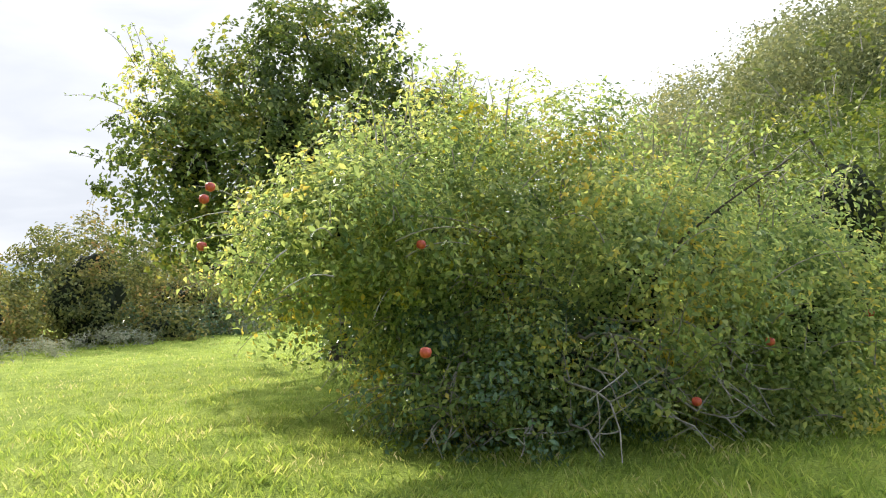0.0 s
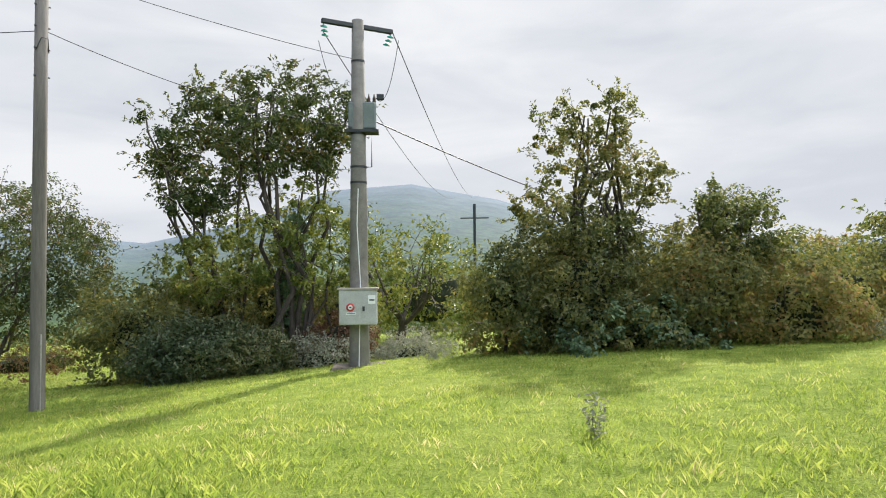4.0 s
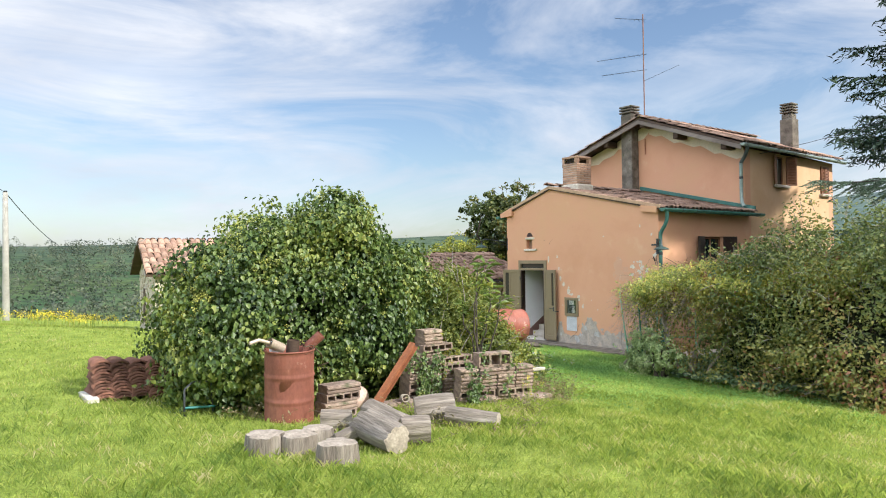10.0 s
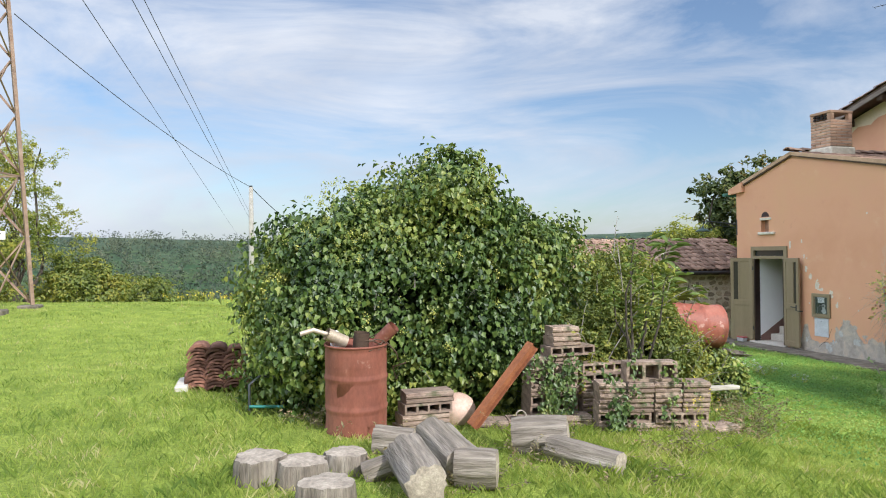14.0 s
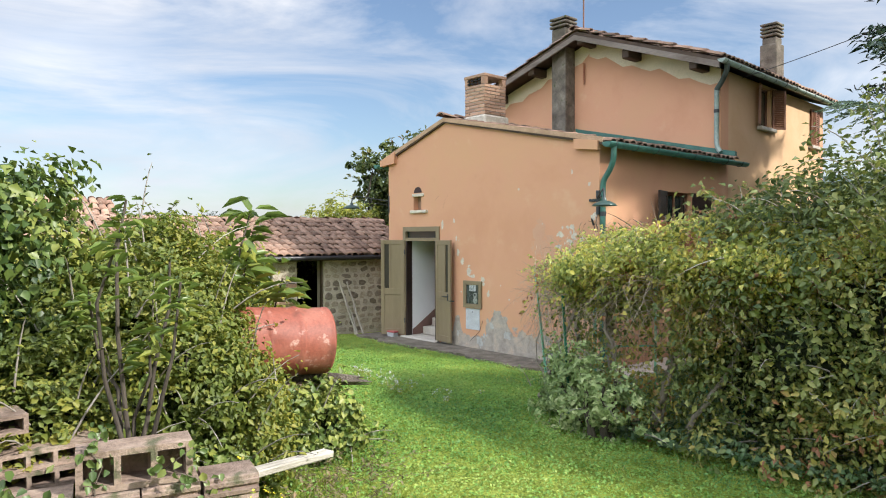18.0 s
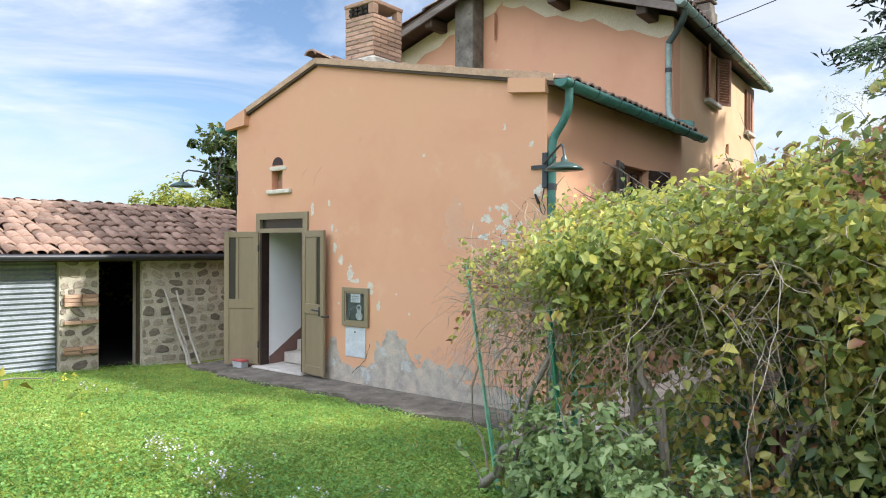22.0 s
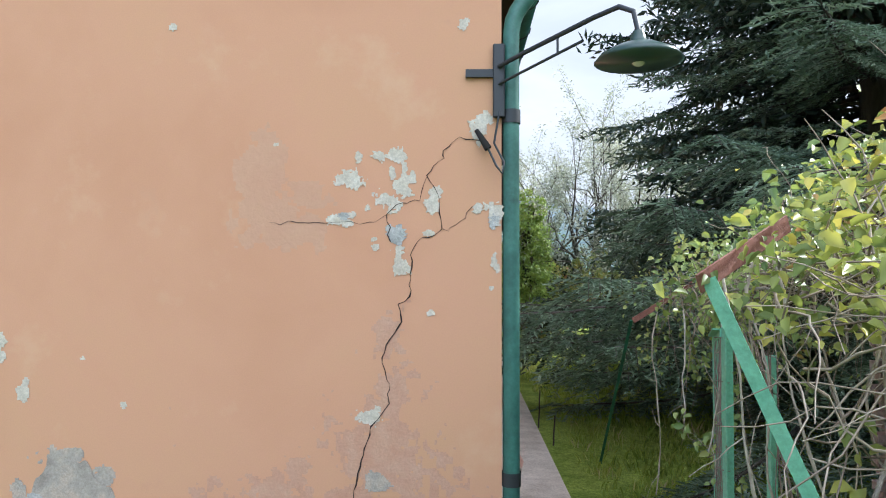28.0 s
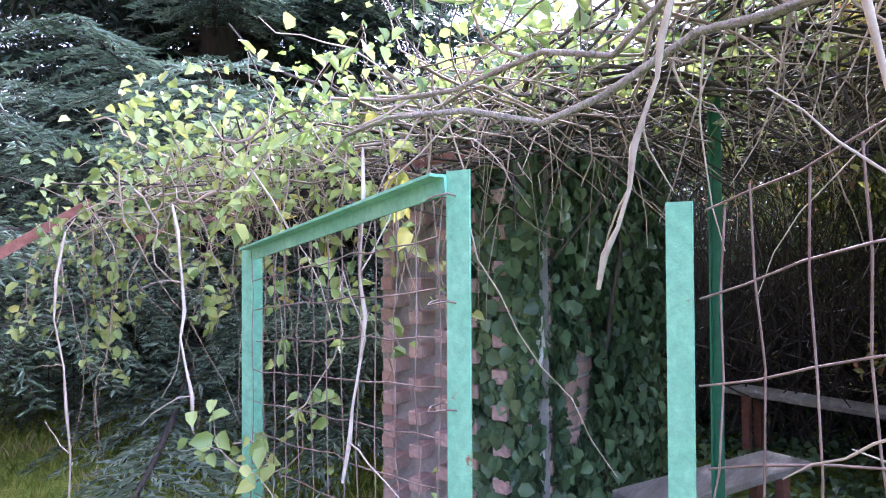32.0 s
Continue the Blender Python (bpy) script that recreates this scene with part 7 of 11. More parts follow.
bush("yellow_climber", "yellow-green climber behind the lying drum", "bush", [(4.95, -6.15, 1.3, 0.5, 0.45, 0.95), (4.8, -5.95, 1.1, 0.4, 0.35, 0.8), (4.7, -6.6, 1.0, 0.5, 0.5, 0.9)], 1300, 8, 0.06, YELLOWGREEN, 46, dense=0.5, stems=4, sprays=50, spray_len=0.4)
bush("bramble_bush", "tall arching bramble with thin bare shoots", "bush", [(6.75, -7.7, 1.05, 0.55, 0.65, 0.9), (6.3, -7.2, 1.45, 0.6, 0.6, 0.75), (7.0, -8.2, 0.9, 0.45, 0.5, 0.7), (6.9, -7.0, 0.9, 0.4, 0.45, 0.7), (7.0, -7.3, 1.25, 0.35, 0.4, 0.5)], 4200, 8, 0.05, OLIVELEAF, 45, dense=0.6, sprays=90, spray_len=0.7, spray_up=1.0, stems=1, thick=0.5)
def big_leaves(name, label, x, y, heads, seed, size):
    """A sapling with tufts of long ribbed leaves at its shoot ends."""
    ob = thing(name, label, "sapling", at=(x, y, G(x, y)))
    rq = np.random.default_rng(seed)
    for hd in heads:
        tubes("stem", [(bent((0, 0, 0), hd, rq, 6, 0, 0.04), np.linspace(0.02, 0.007, 6))], BARK, ob)
    C = np.repeat(np.array(heads, float), 24, 0) + rq.normal(0, 0.03, (len(heads) * 24, 3)) - np.array([0, 0, 1]) * rq.uniform(0, 0.25, (len(heads) * 24, 1))
    D = unit(rq.normal(0, 1, C.shape) * np.array([1, 1, 0.35]) + np.array([0, 0, 0.25]))
    Lq = size * rq.uniform(0.6, 1.15, len(C))
    V, F = leaf_arrays(C + D * Lq[:, None] * 0.6, unit(np.array([0, 0, 1.0]) + rq.normal(0, 0.35, C.shape)), D, Lq, Lq * 0.32, full=True)
    tagged(raw("leaf_tuft", V, F, LOQUAT, ob), kind="stuff")


LOQUAT = leafy("loquat_leaf", [(0.0, 0.10, 0.16, 0.04), (0.6, 0.19, 0.27, 0.06), (1.0, 0.40, 0.40, 0.08)], 0.35, 0.4)
big_leaves("loquat_sapling", "loquat sapling with big ribbed leaves behind the drum", 5.75, -6.35, [(0, 0, 1.75), (0.2, -0.2, 1.5), (-0.15, 0.2, 1.6), (0.3, 0.25, 1.45), (0.1, 0.05, 2.05), (-0.2, -0.25, 1.4), (0.35, -0.1, 1.7), (-0.25, -0.4, 1.75)], 17, 0.24)
big_leaves("young_sapling", "thin sapling with oval leaves above the brambles", 7.45, -7.85, [(0.1, 0.0, 1.95), (0.3, -0.1, 1.75), (0.05, 0.25, 1.6), (0.35, 0.2, 1.5), (-0.1, -0.15, 1.45), (0.15, 0.1, 1.2)], 19, 0.13)

# ---- along the pergola ----
bush("hedge_shrub", "broad grey-green shrub beside the pergola", "bush", [(9.1, -2.75, 1.25, 1.0, 0.65, 1.3), (10.3, -2.5, 1.5, 1.2, 0.9, 1.6), (11.3, -2.1, 1.7, 1.2, 1.0, 1.65), (10.9, -2.9, 0.9, 1.0, 0.6, 0.95), (9.9, -2.2, 2.1, 1.3, 0.8, 0.6), (12.3, -1.2, 1.3, 1.0, 1.2, 1.3), (11.3, -1.4, 2.4, 1.0, 1.2, 0.7)], 5200, 9, 0.068, HEDGE, 6, sprays=520, stems=10, spray_len=0.5, dense=0.5, rough=0.34, scale=1.9, depth=(0.66, 1.14), puff=0.3)
bush("hedge_shrub", "dark shrub at the foot of the spruce", "bush", [(13.0, 0.6, 1.3, 1.5, 1.3, 1.4), (14.6, 1.4, 1.3, 1.4, 1.3, 1.4), (13.6, 1.8, 1.9, 1.5, 1.3, 1.2)], 3600, 9, 0.07, leafy("dark_hedge_leaf", [(0.0, 0.04, 0.065, 0.025), (0.5, 0.08, 0.115, 0.04), (1.0, 0.20, 0.21, 0.06)], 0.5, 0.3), 7, sprays=80, stems=8)
bush("yellow_shrub", "shrub with a bright yellow autumn top", "bush", [(15.9, 2.8, 1.5, 1.1, 1.1, 1.45), (17.0, 3.4, 1.6, 1.0, 1.0, 1.5)], 2200, 9, 0.07, OLIVELEAF, 8, dense=0.6, extras=[([(15.9, 2.9, 2.6, 0.9, 0.8, 0.8), (17.1, 3.4, 2.7, 0.7, 0.7, 0.6)], 1500, YELLOWLEAF, "bright yellow upper leaves")], sprays=60)
bush("small_shrub", "upright green shrub with bare stems", "bush", [(17.7, 1.5, 1.5, 0.85, 0.8, 1.0), (18.0, 1.8, 1.1, 0.7, 0.7, 0.8)], 1500, 8, 0.06, OLIVELEAF, 81, dense=0, stems=16, sprays=60, depth=(0.4, 1.05))
bush("weed_strip", "dry weeds along the meadow edge", "weeds", [(19.0, 2.6, 0.2, 1.4, 0.5, 0.6), (16.5, 0.6, 0.1, 2.0, 0.4, 0.35), (22.5, 1.2, 0.2, 1.6, 0.5, 0.7)], 900, 6, 0.07, RUSSET, 82, dense=0, stems=0, sprays=120, spray_len=0.5, spray_up=1.5, aspect=0.3)

bush("dry_brush", "dry pale brush on the slope behind the meadow", "bush", [(20.0, 5.0, 0.0, 2.6, 0.9, 0.9), (24.5, 4.4, -0.1, 2.6, 0.9, 0.9), (28.6, 2.6, -0.1, 2.4, 0.9, 1.0), (16.5, 7.5, 0.0, 2.2, 0.9, 0.8)], 1500, 8, 0.08, DULL, 83, dense=0.5, stems=0, sprays=160, spray_len=0.5, spray_up=1.3, aspect=0.35, extras=[([(22.0, 4.2, -0.1, 2.6, 0.6, 0.5), (26.5, 3.0, -0.1, 2.4, 0.6, 0.5)], 250, RUSSET, "russet dry stems")])

# ---- far side of the meadow ----
bush("round_tree", "low many-stemmed round tree with dark dense leaves", "tree", [(21.2, 0.7, 2.9, 2.1, 2.1, 1.7), (19.5, 0.4, 2.8, 1.5, 1.5, 1.5), (23.0, 1.0, 3.1, 1.5, 1.5, 1.6), (20.7, -0.5, 3.45, 1.3, 1.2, 1.2), (22.1, 0.4, 3.5, 1.4, 1.3, 1.2), (23.9, 0.9, 2.9, 1.2, 1.2, 1.2), (19.0, 0.2, 2.0, 1.1, 1.1, 0.9), (23.6, 0.8, 1.9, 1.1, 1.1, 0.9)], 8500, 9, 0.068, WALNUT, 9, dense=0, stems=18, foot=(21.2, 0.7), thick=1.2, sprays=260, spray_len=0.7, rough=0.3, depth=(0.55, 1.12), aspect=0.45, scale=1.4)
bush("dark_bush", "low dark bramble bush under the walnuts", "bush", [(24.6, -4.0, 0.75, 1.2, 1.0, 0.8), (25.8, -4.3, 0.55, 1.0, 0.8, 0.65)], 3600, 8, 0.06, leafy("bramble_leaf", [(0.0, 0.035, 0.06, 0.025), (0.6, 0.07, 0.1, 0.035), (1.0, 0.15, 0.15, 0.05)], 0.5, 0.25), 10, sprays=60)
bush("bramble_bank", "grey dry bramble bank round the pole foot", "bush", [(27.6, -4.6, 0.3, 1.6, 0.9, 0.6), (29.8, -5.8, 0.3, 1.4, 1.0, 0.6), (25.6, -3.2, 0.4, 1.0, 0.8, 0.7)], 1800, 8, 0.055, GREY, 101, dense=0.6, stems=0, sprays=140, spray_len=0.4)
bush("thicket", "autumn thicket below the walnut trees", "bush", [(24.5, -1.6, 1.1, 1.5, 1.3, 1.25), (26.5, -1.2, 1.2, 1.5, 1.3, 1.3), (28.6, -1.6, 1.5, 1.5, 1.3, 1.7), (30.2, -2.6, 1.2, 1.2, 1.0, 1.3)], 5200, 9, 0.08, DULL, 102, sprays=140, stems=6, dense=0.5)
bush("russet_bush", "low bush with russet autumn leaves", "bush", [(28.9, -4.2, 0.7, 0.9, 0.8, 0.7)], 700, 8, 0.06, RUSSET, 103, sprays=30)
bush("walnut_tree", "leaning walnut with an open leafy crown", "tree", [(26.7, -1.2, 6.9, 1.0, 0.9, 0.9), (25.95, -0.7, 6.4, 0.8, 0.7, 0.7), (26.5, -1.05, 5.4, 1.15, 1.0, 0.9), (27.1, -1.5, 6.0, 0.9, 0.8, 0.9), (25.7, -0.55, 5.7, 0.6, 0.6, 0.5), (26.3, -1.3, 4.4, 0.9, 0.8, 0.7)], 2100, 8, 0.10, WALNUT, 15, dense=0, stems=9, foot=(27.2, -2.0), thick=1.5, sprays=190, spray_len=0.6, rough=0.4, depth=(0.25, 1.15), aspect=0.45, puff=0.22)
bush("walnut_tree", "tall walnut with an ivy-clad trunk and open crown", "tree", [(27.75, -3.3, 7.0, 1.3, 1.2, 0.95), (28.4, -3.9, 6.5, 1.0, 0.9, 0.8), (27.4, -3.0, 5.9, 0.8, 0.8, 0.8), (28.3, -3.75, 5.6, 0.7, 0.7, 0.6), (27.2, -2.8, 7.1, 0.6, 0.6, 0.6)], 2000, 8, 0.10, WALNUT, 16, dense=0, stems=9, foot=(28.0, -3.2), thick=1.9, sprays=200, spray_len=0.6, rough=0.4, depth=(0.25, 1.15), aspect=0.45, puff=0.22)
bush("underwood", "green and yellow underwood below the walnuts", "bush", [(27.0, -2.6, 3.2, 1.1, 1.0, 1.1), (28.5, -3.9, 3.2, 1.1, 1.0, 1.2), (26.1, -2.0, 2.6, 1.1, 1.0, 1.0), (28.0, -3.3, 4.2, 0.6, 0.6, 0.8), (29.3, -4.6, 2.3, 1.1, 1.0, 1.2)], 2600, 8, 0.085, OLIVELEAF, 17, dense=0, stems=4, sprays=120, spray_len=0.5, rough=0.35)
ivt = thing("trunk_ivy", "dark ivy climbing the walnut trunk", "ivy", at=(28.0, -3.0, G(28, -3)))
V, F = foliage([(0.1, 0, 1.6, 0.34, 0.34, 2.0), (0.2, 0, 3.2, 0.26, 0.26, 1.0)], 700, 7, 0.08, np.random.default_rng(5), 0.08, aspect=0.8)
tagged(raw("leaves", V, F, IVYDARK, ivt), kind="stuff")
tree("fruit_tree", "old fruit tree with yellowing leaves", 34.4, -1.3, 4.6, 0.16, 18, OLIVELEAF, 0.13, 5000, spread=1.0, fork=0.2, levels=4, limbs=6, aspect=0.5, up=0.15)
bush("far_hedge", "yellow-green hedge behind the fruit tree", "bush", [(33.0, 3.0, 1.5, 3.0, 1.6, 1.6), (38.5, 1.0, 1.5, 3.4, 2.0, 1.8), (43.5, -3.0, 1.5, 3.0, 2.4, 1.9)], 1800, 8, 0.13, OLIVELEAF, 104, sprays=50, stems=0)

# scrub on the meadow's edge
SCRUB = [(30.6, -10.2, 1.9, 1.5, 1.5, 1.9), (31.9, -12.4, 1.8, 1.6, 1.6, 1.9), (32.9, -14.4, 1.4, 1.3, 1.3, 1.6), (29.6, -9.0, 1.9, 1.1, 1.0, 1.2), (31.2, -11.3, 0.9, 2.0, 2.2, 1.1)]
# base leaves take the dark ivy tint in place of the shade there
bush("scrub_bush", "wide tangled scrub bush in autumn colours", "bush", SCRUB, 7600, 9, 0.08, DULL, 11, dense=0.6, sprays=160, spray_len=0.7, stems=14, rough=0.26, extras=[([(30.9, -11.2, 0.8, 2.2, 2.6, 0.9)], 900, IVYDARK, "lower foliage tinted darker for shade")])
for i, bl in enumerate(([(30.7, -9.9, 3.6, 0.75, 0.7, 1.9), (30.5, -9.75, 5.3, 0.45, 0.45, 1.1), (30.9, -10.1, 6.0, 0.3, 0.3, 0.55), (29.9, -9.4, 3.9, 0.7, 0.6, 0.5)], [(31.3, -10.9, 4.0, 0.6, 0.6, 1.7), (31.15, -10.8, 5.5, 0.4, 0.4, 1.0), (31.4, -11.0, 6.3, 0.25, 0.25, 0.5), (31.8, -11.6, 4.5, 0.45, 0.4, 0.7)], [(32.4, -12.9, 3.6, 0.7, 0.6, 1.0), (32.7, -13.5, 3.4, 0.5, 0.5, 0.8)])):
    bush("scrub_tree", "slender scrub tree hung with ivy above the bush", "tree", bl, 1500, 8, 0.075, (DULL, DULL, HEDGE)[i], 110 + i, dense=0, stems=7, sprays=130, spray_len=0.5, rough=0.4, depth=(0.45, 1.15), puff=0.16, thick=1.6, foot=(bl[0][0], bl[0][1]))
SCRUB2 = [(38.8, -17.2, 2.4, 2.2, 2.2, 2.7), (41.3, -20.0, 2.0, 2.6, 2.4, 2.2), (44.0, -23.5, 1.9, 3.0, 2.6, 1.8), (37.0, -14.4, 1.6, 1.8, 1.8, 1.7), (39.8, -19.4, 1.1, 3.4, 3.2, 1.2), (48.0, -27.5, 1.9, 3.4, 3.0, 1.7)]
# shade low in this scrub is likewise put into darker leaves
bush("scrub_bush", "dense dark scrub at the meadow edge", "bush", SCRUB2, 7600, 9, 0.10, DULL, 12, dense=0.64, sprays=160, spray_len=0.8, rough=0.24, extras=[([(41.0, -20.5, 1.0, 3.6, 3.6, 1.3)], 1400, IVYDARK, "lower foliage tinted darker for shade")])
bush("scrub_gap", "pale scrub in the gap between the bushes", "bush", [(38.0, -12.4, 1.5, 2.4, 2.0, 1.7), (42.0, -13.0, 1.6, 3.0, 2.4, 2.1), (35.8, -12.5, 0.9, 1.6, 1.5, 1.1)], 1800, 8, 0.10, OLIVELEAF, 121, dense=0.6, sprays=80)
bush("dry_grass_verge", "dry grass verge along the scrub", "grass verge", [(33.8, -16.6, 1.0, 1.6, 1.2, 0.35), (36.6, -18.3, 1.1, 1.8, 1.0, 0.35), (39.6, -22.0, 1.25, 2.2, 1.2, 0.35), (28.6, -8.0, 0.4, 1.6, 0.9, 0.3)], 900, 6, 0.10, GREY, 122, dense=0, stems=0, sprays=160, spray_len=0.35, spray_up=1.6, aspect=0.2)

# apple shrub and the ivy-clad tree
APPLES = [(21.0, -22.8, 2.95, 1.4, 1.3, 1.25), (20.4, -24.2, 2.5, 1.4, 1.5, 1.5), (21.9, -23.6, 2.8, 1.6, 1.6, 1.5), (20.35, -23.5, 1.9, 0.9, 1.3, 0.8), (20.5, -21.5, 3.0, 0.9, 0.7, 0.65), (19.8, -25.7, 2.2, 1.0, 0.95, 1.0), (21.6, -22.7, 2.1, 0.8, 0.7, 0.7)]
# the shrub's inner shade is coloured in with the dark ivy leaf
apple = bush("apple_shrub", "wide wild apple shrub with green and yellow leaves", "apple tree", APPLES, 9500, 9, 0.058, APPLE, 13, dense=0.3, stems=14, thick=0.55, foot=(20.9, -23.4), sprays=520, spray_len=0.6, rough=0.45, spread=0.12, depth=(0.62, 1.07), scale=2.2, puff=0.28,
             extras=[([(20.9, -23.5, 1.75, 1.2, 1.7, 0.75), (21.3, -23.0, 2.3, 1.0, 1.4, 0.9)], 1500, IVYDARK, "inner leaves tinted darker for shade"), ([(20.2, -22.2, 3.2, 0.8, 0.7, 0.9), (20.0, -23.4, 3.0, 0.7, 0.6, 0.8)], 130, YELLOWLEAF, "yellow autumn leaves")])
inv = np.array(apple.location)
ra = np.random.default_rng(31)
for k in range(26):
    a = ra.uniform(-1.0, 1.6)
    c0 = np.array([20.6, -23.4, 1.5 + ra.uniform(0, 1.0)])
    d = np.array([-np.cos(a), np.sin(a) * 0.9 - 0.2, ra.uniform(-0.2, 0.25)])
    p0 = c0 + d * ra.uniform(0.3, 0.8)
    p1 = c0 + d * ra.uniform(1.4, 1.9) + np.array([0, 0, ra.uniform(-0.7, 0.1)])
    p1[2] = max(p1[2], G(p1[0], p1[1]) + 0.1)
    q = bent(p0, p1, ra, 8, 0.12, 0.05)
    tubes("dead_branch", [(q - inv, np.linspace(0.016, 0.004, 8))] + [(bent(q[j], q[j] + ra.normal(0, 0.22, 3) + d * 0.15, ra, 4) - inv, np.linspace(0.007, 0.002, 4)) for j in (3, 4, 5, 6)], TWIG, apple, "bare grey branch")
for x, y, z in ((19.88, -20.51, 3.21), (19.86, -20.5, 2.88), (19.9, -20.55, 3.3), (18.75, -21.75, 2.2), (19.0, -23.9, 1.75), (19.2, -25.9, 2.35), (19.1, -24.7, 2.15), (19.6, -22.0, 2.9)):
    f = thing("apple", "ripe red apple hanging in the shrub", "apple", "apples", at=(x, y, z))
    lathe("flesh", [(0.002, 0.024), (0.012, 0.03), (0.03, 0.022), (0.037, 0.0), (0.03, -0.024), (0.012, -0.034), (0.002, -0.03)], FRUIT, f, seg=14)
    tubes("stalk", [([(0, 0, 0.02), (0.01, 0, 0.06)], 0.002)], BARK, f, sides=4)
IVT = [(27.00, -21.94, 5.21, 1.56, 1.69, 2.21), (27.26, -24.02, 4.82, 1.56, 1.82, 1.69), (27.00, -20.45, 4.69, 1.30, 1.20, 1.56), (27.13, -22.72, 6.51, 1.17, 1.30, 1.17)]
bush("ivy_clad_tree", "tree smothered in dark ivy behind the apple", "tree", IVT, 5200, 9, 0.075, leafy("tree_ivy_leaf", [(0.0, 0.06, 0.10, 0.03), (0.5, 0.14, 0.20, 0.05), (0.85, 0.27, 0.31, 0.08), (1.0, 0.46, 0.42, 0.09)], 0.45, 0.5, 0.8), 14, dense=0.4, aspect=0.75, stems=3, thick=1.6, foot=(27.9, -23.1), sprays=120, spray_len=0.5, rough=0.26)
tree("apple_tree", "apple tree with yellowing spreading boughs", 27.8, -23.6, 4.6, 0.2, 141, APPLE, 0.075, 7000, spread=0.6, fork=0.35, levels=5, limbs=6, aspect=0.5, up=0.1, split=(2, 3))
bush("apple_bough", "low yellowing boughs with open outline", "bush", [(26.48, -20.9, 5.08, 1.17, 1.04, 1.04), (26.22, -19.85, 5.60, 0.78, 0.65, 0.65), (26.09, -21.83, 3.65, 1.04, 0.78, 1.17), (26.61, -21.1, 3.91, 0.78, 0.65, 0.65)], 1500, 8, 0.065, APPLE, 142, dense=0, stems=0, sprays=140, spray_len=0.7, depth=(0.3, 1.1))
bush("sapling_thicket", "young yellow-green saplings beside the apple", "bush", [(20.6, -27.4, 3.4, 1.3, 1.2, 1.7), (22.0, -28.6, 3.4, 1.5, 1.6, 1.8), (21.6, -26.2, 3.2, 1.2, 1.0, 1.3)], 2000, 8, 0.06, OLIVELEAF, 143, dense=0.4, stems=12, sprays=160, spray_len=0.9, spray_up=1.2, depth=(0.4, 1.1))
tube_ivy = thing("ivy_clad_tree", "ivy-wrapped trunk at the meadow edge", "tree trunk", at=(27.9, -23.1, G(27.9, -23.1)))
tubes("trunk", [([(0, 0, -0.1), (0.05, 0, 1.2), (-0.1, 0.1, 2.6)], [0.26, 0.22, 0.18])], BARK, tube_ivy, sides=12)
tubes("bough", [([(0, 0, 1.2), (-0.2, 0.8, 1.35), (-0.3, 1.9, 1.5), (-0.2, 2.8, 1.9)], [0.12, 0.1, 0.07, 0.03])], BARK, tube_ivy, sides=8)
V, F = foliage([(0, 0, 1.2, 0.42, 0.42, 1.5)], 500, 7, 0.08, np.random.default_rng(6), 0.08, aspect=0.8)
tagged(raw("leaves", V, F, IVYDARK, tube_ivy), kind="stuff")

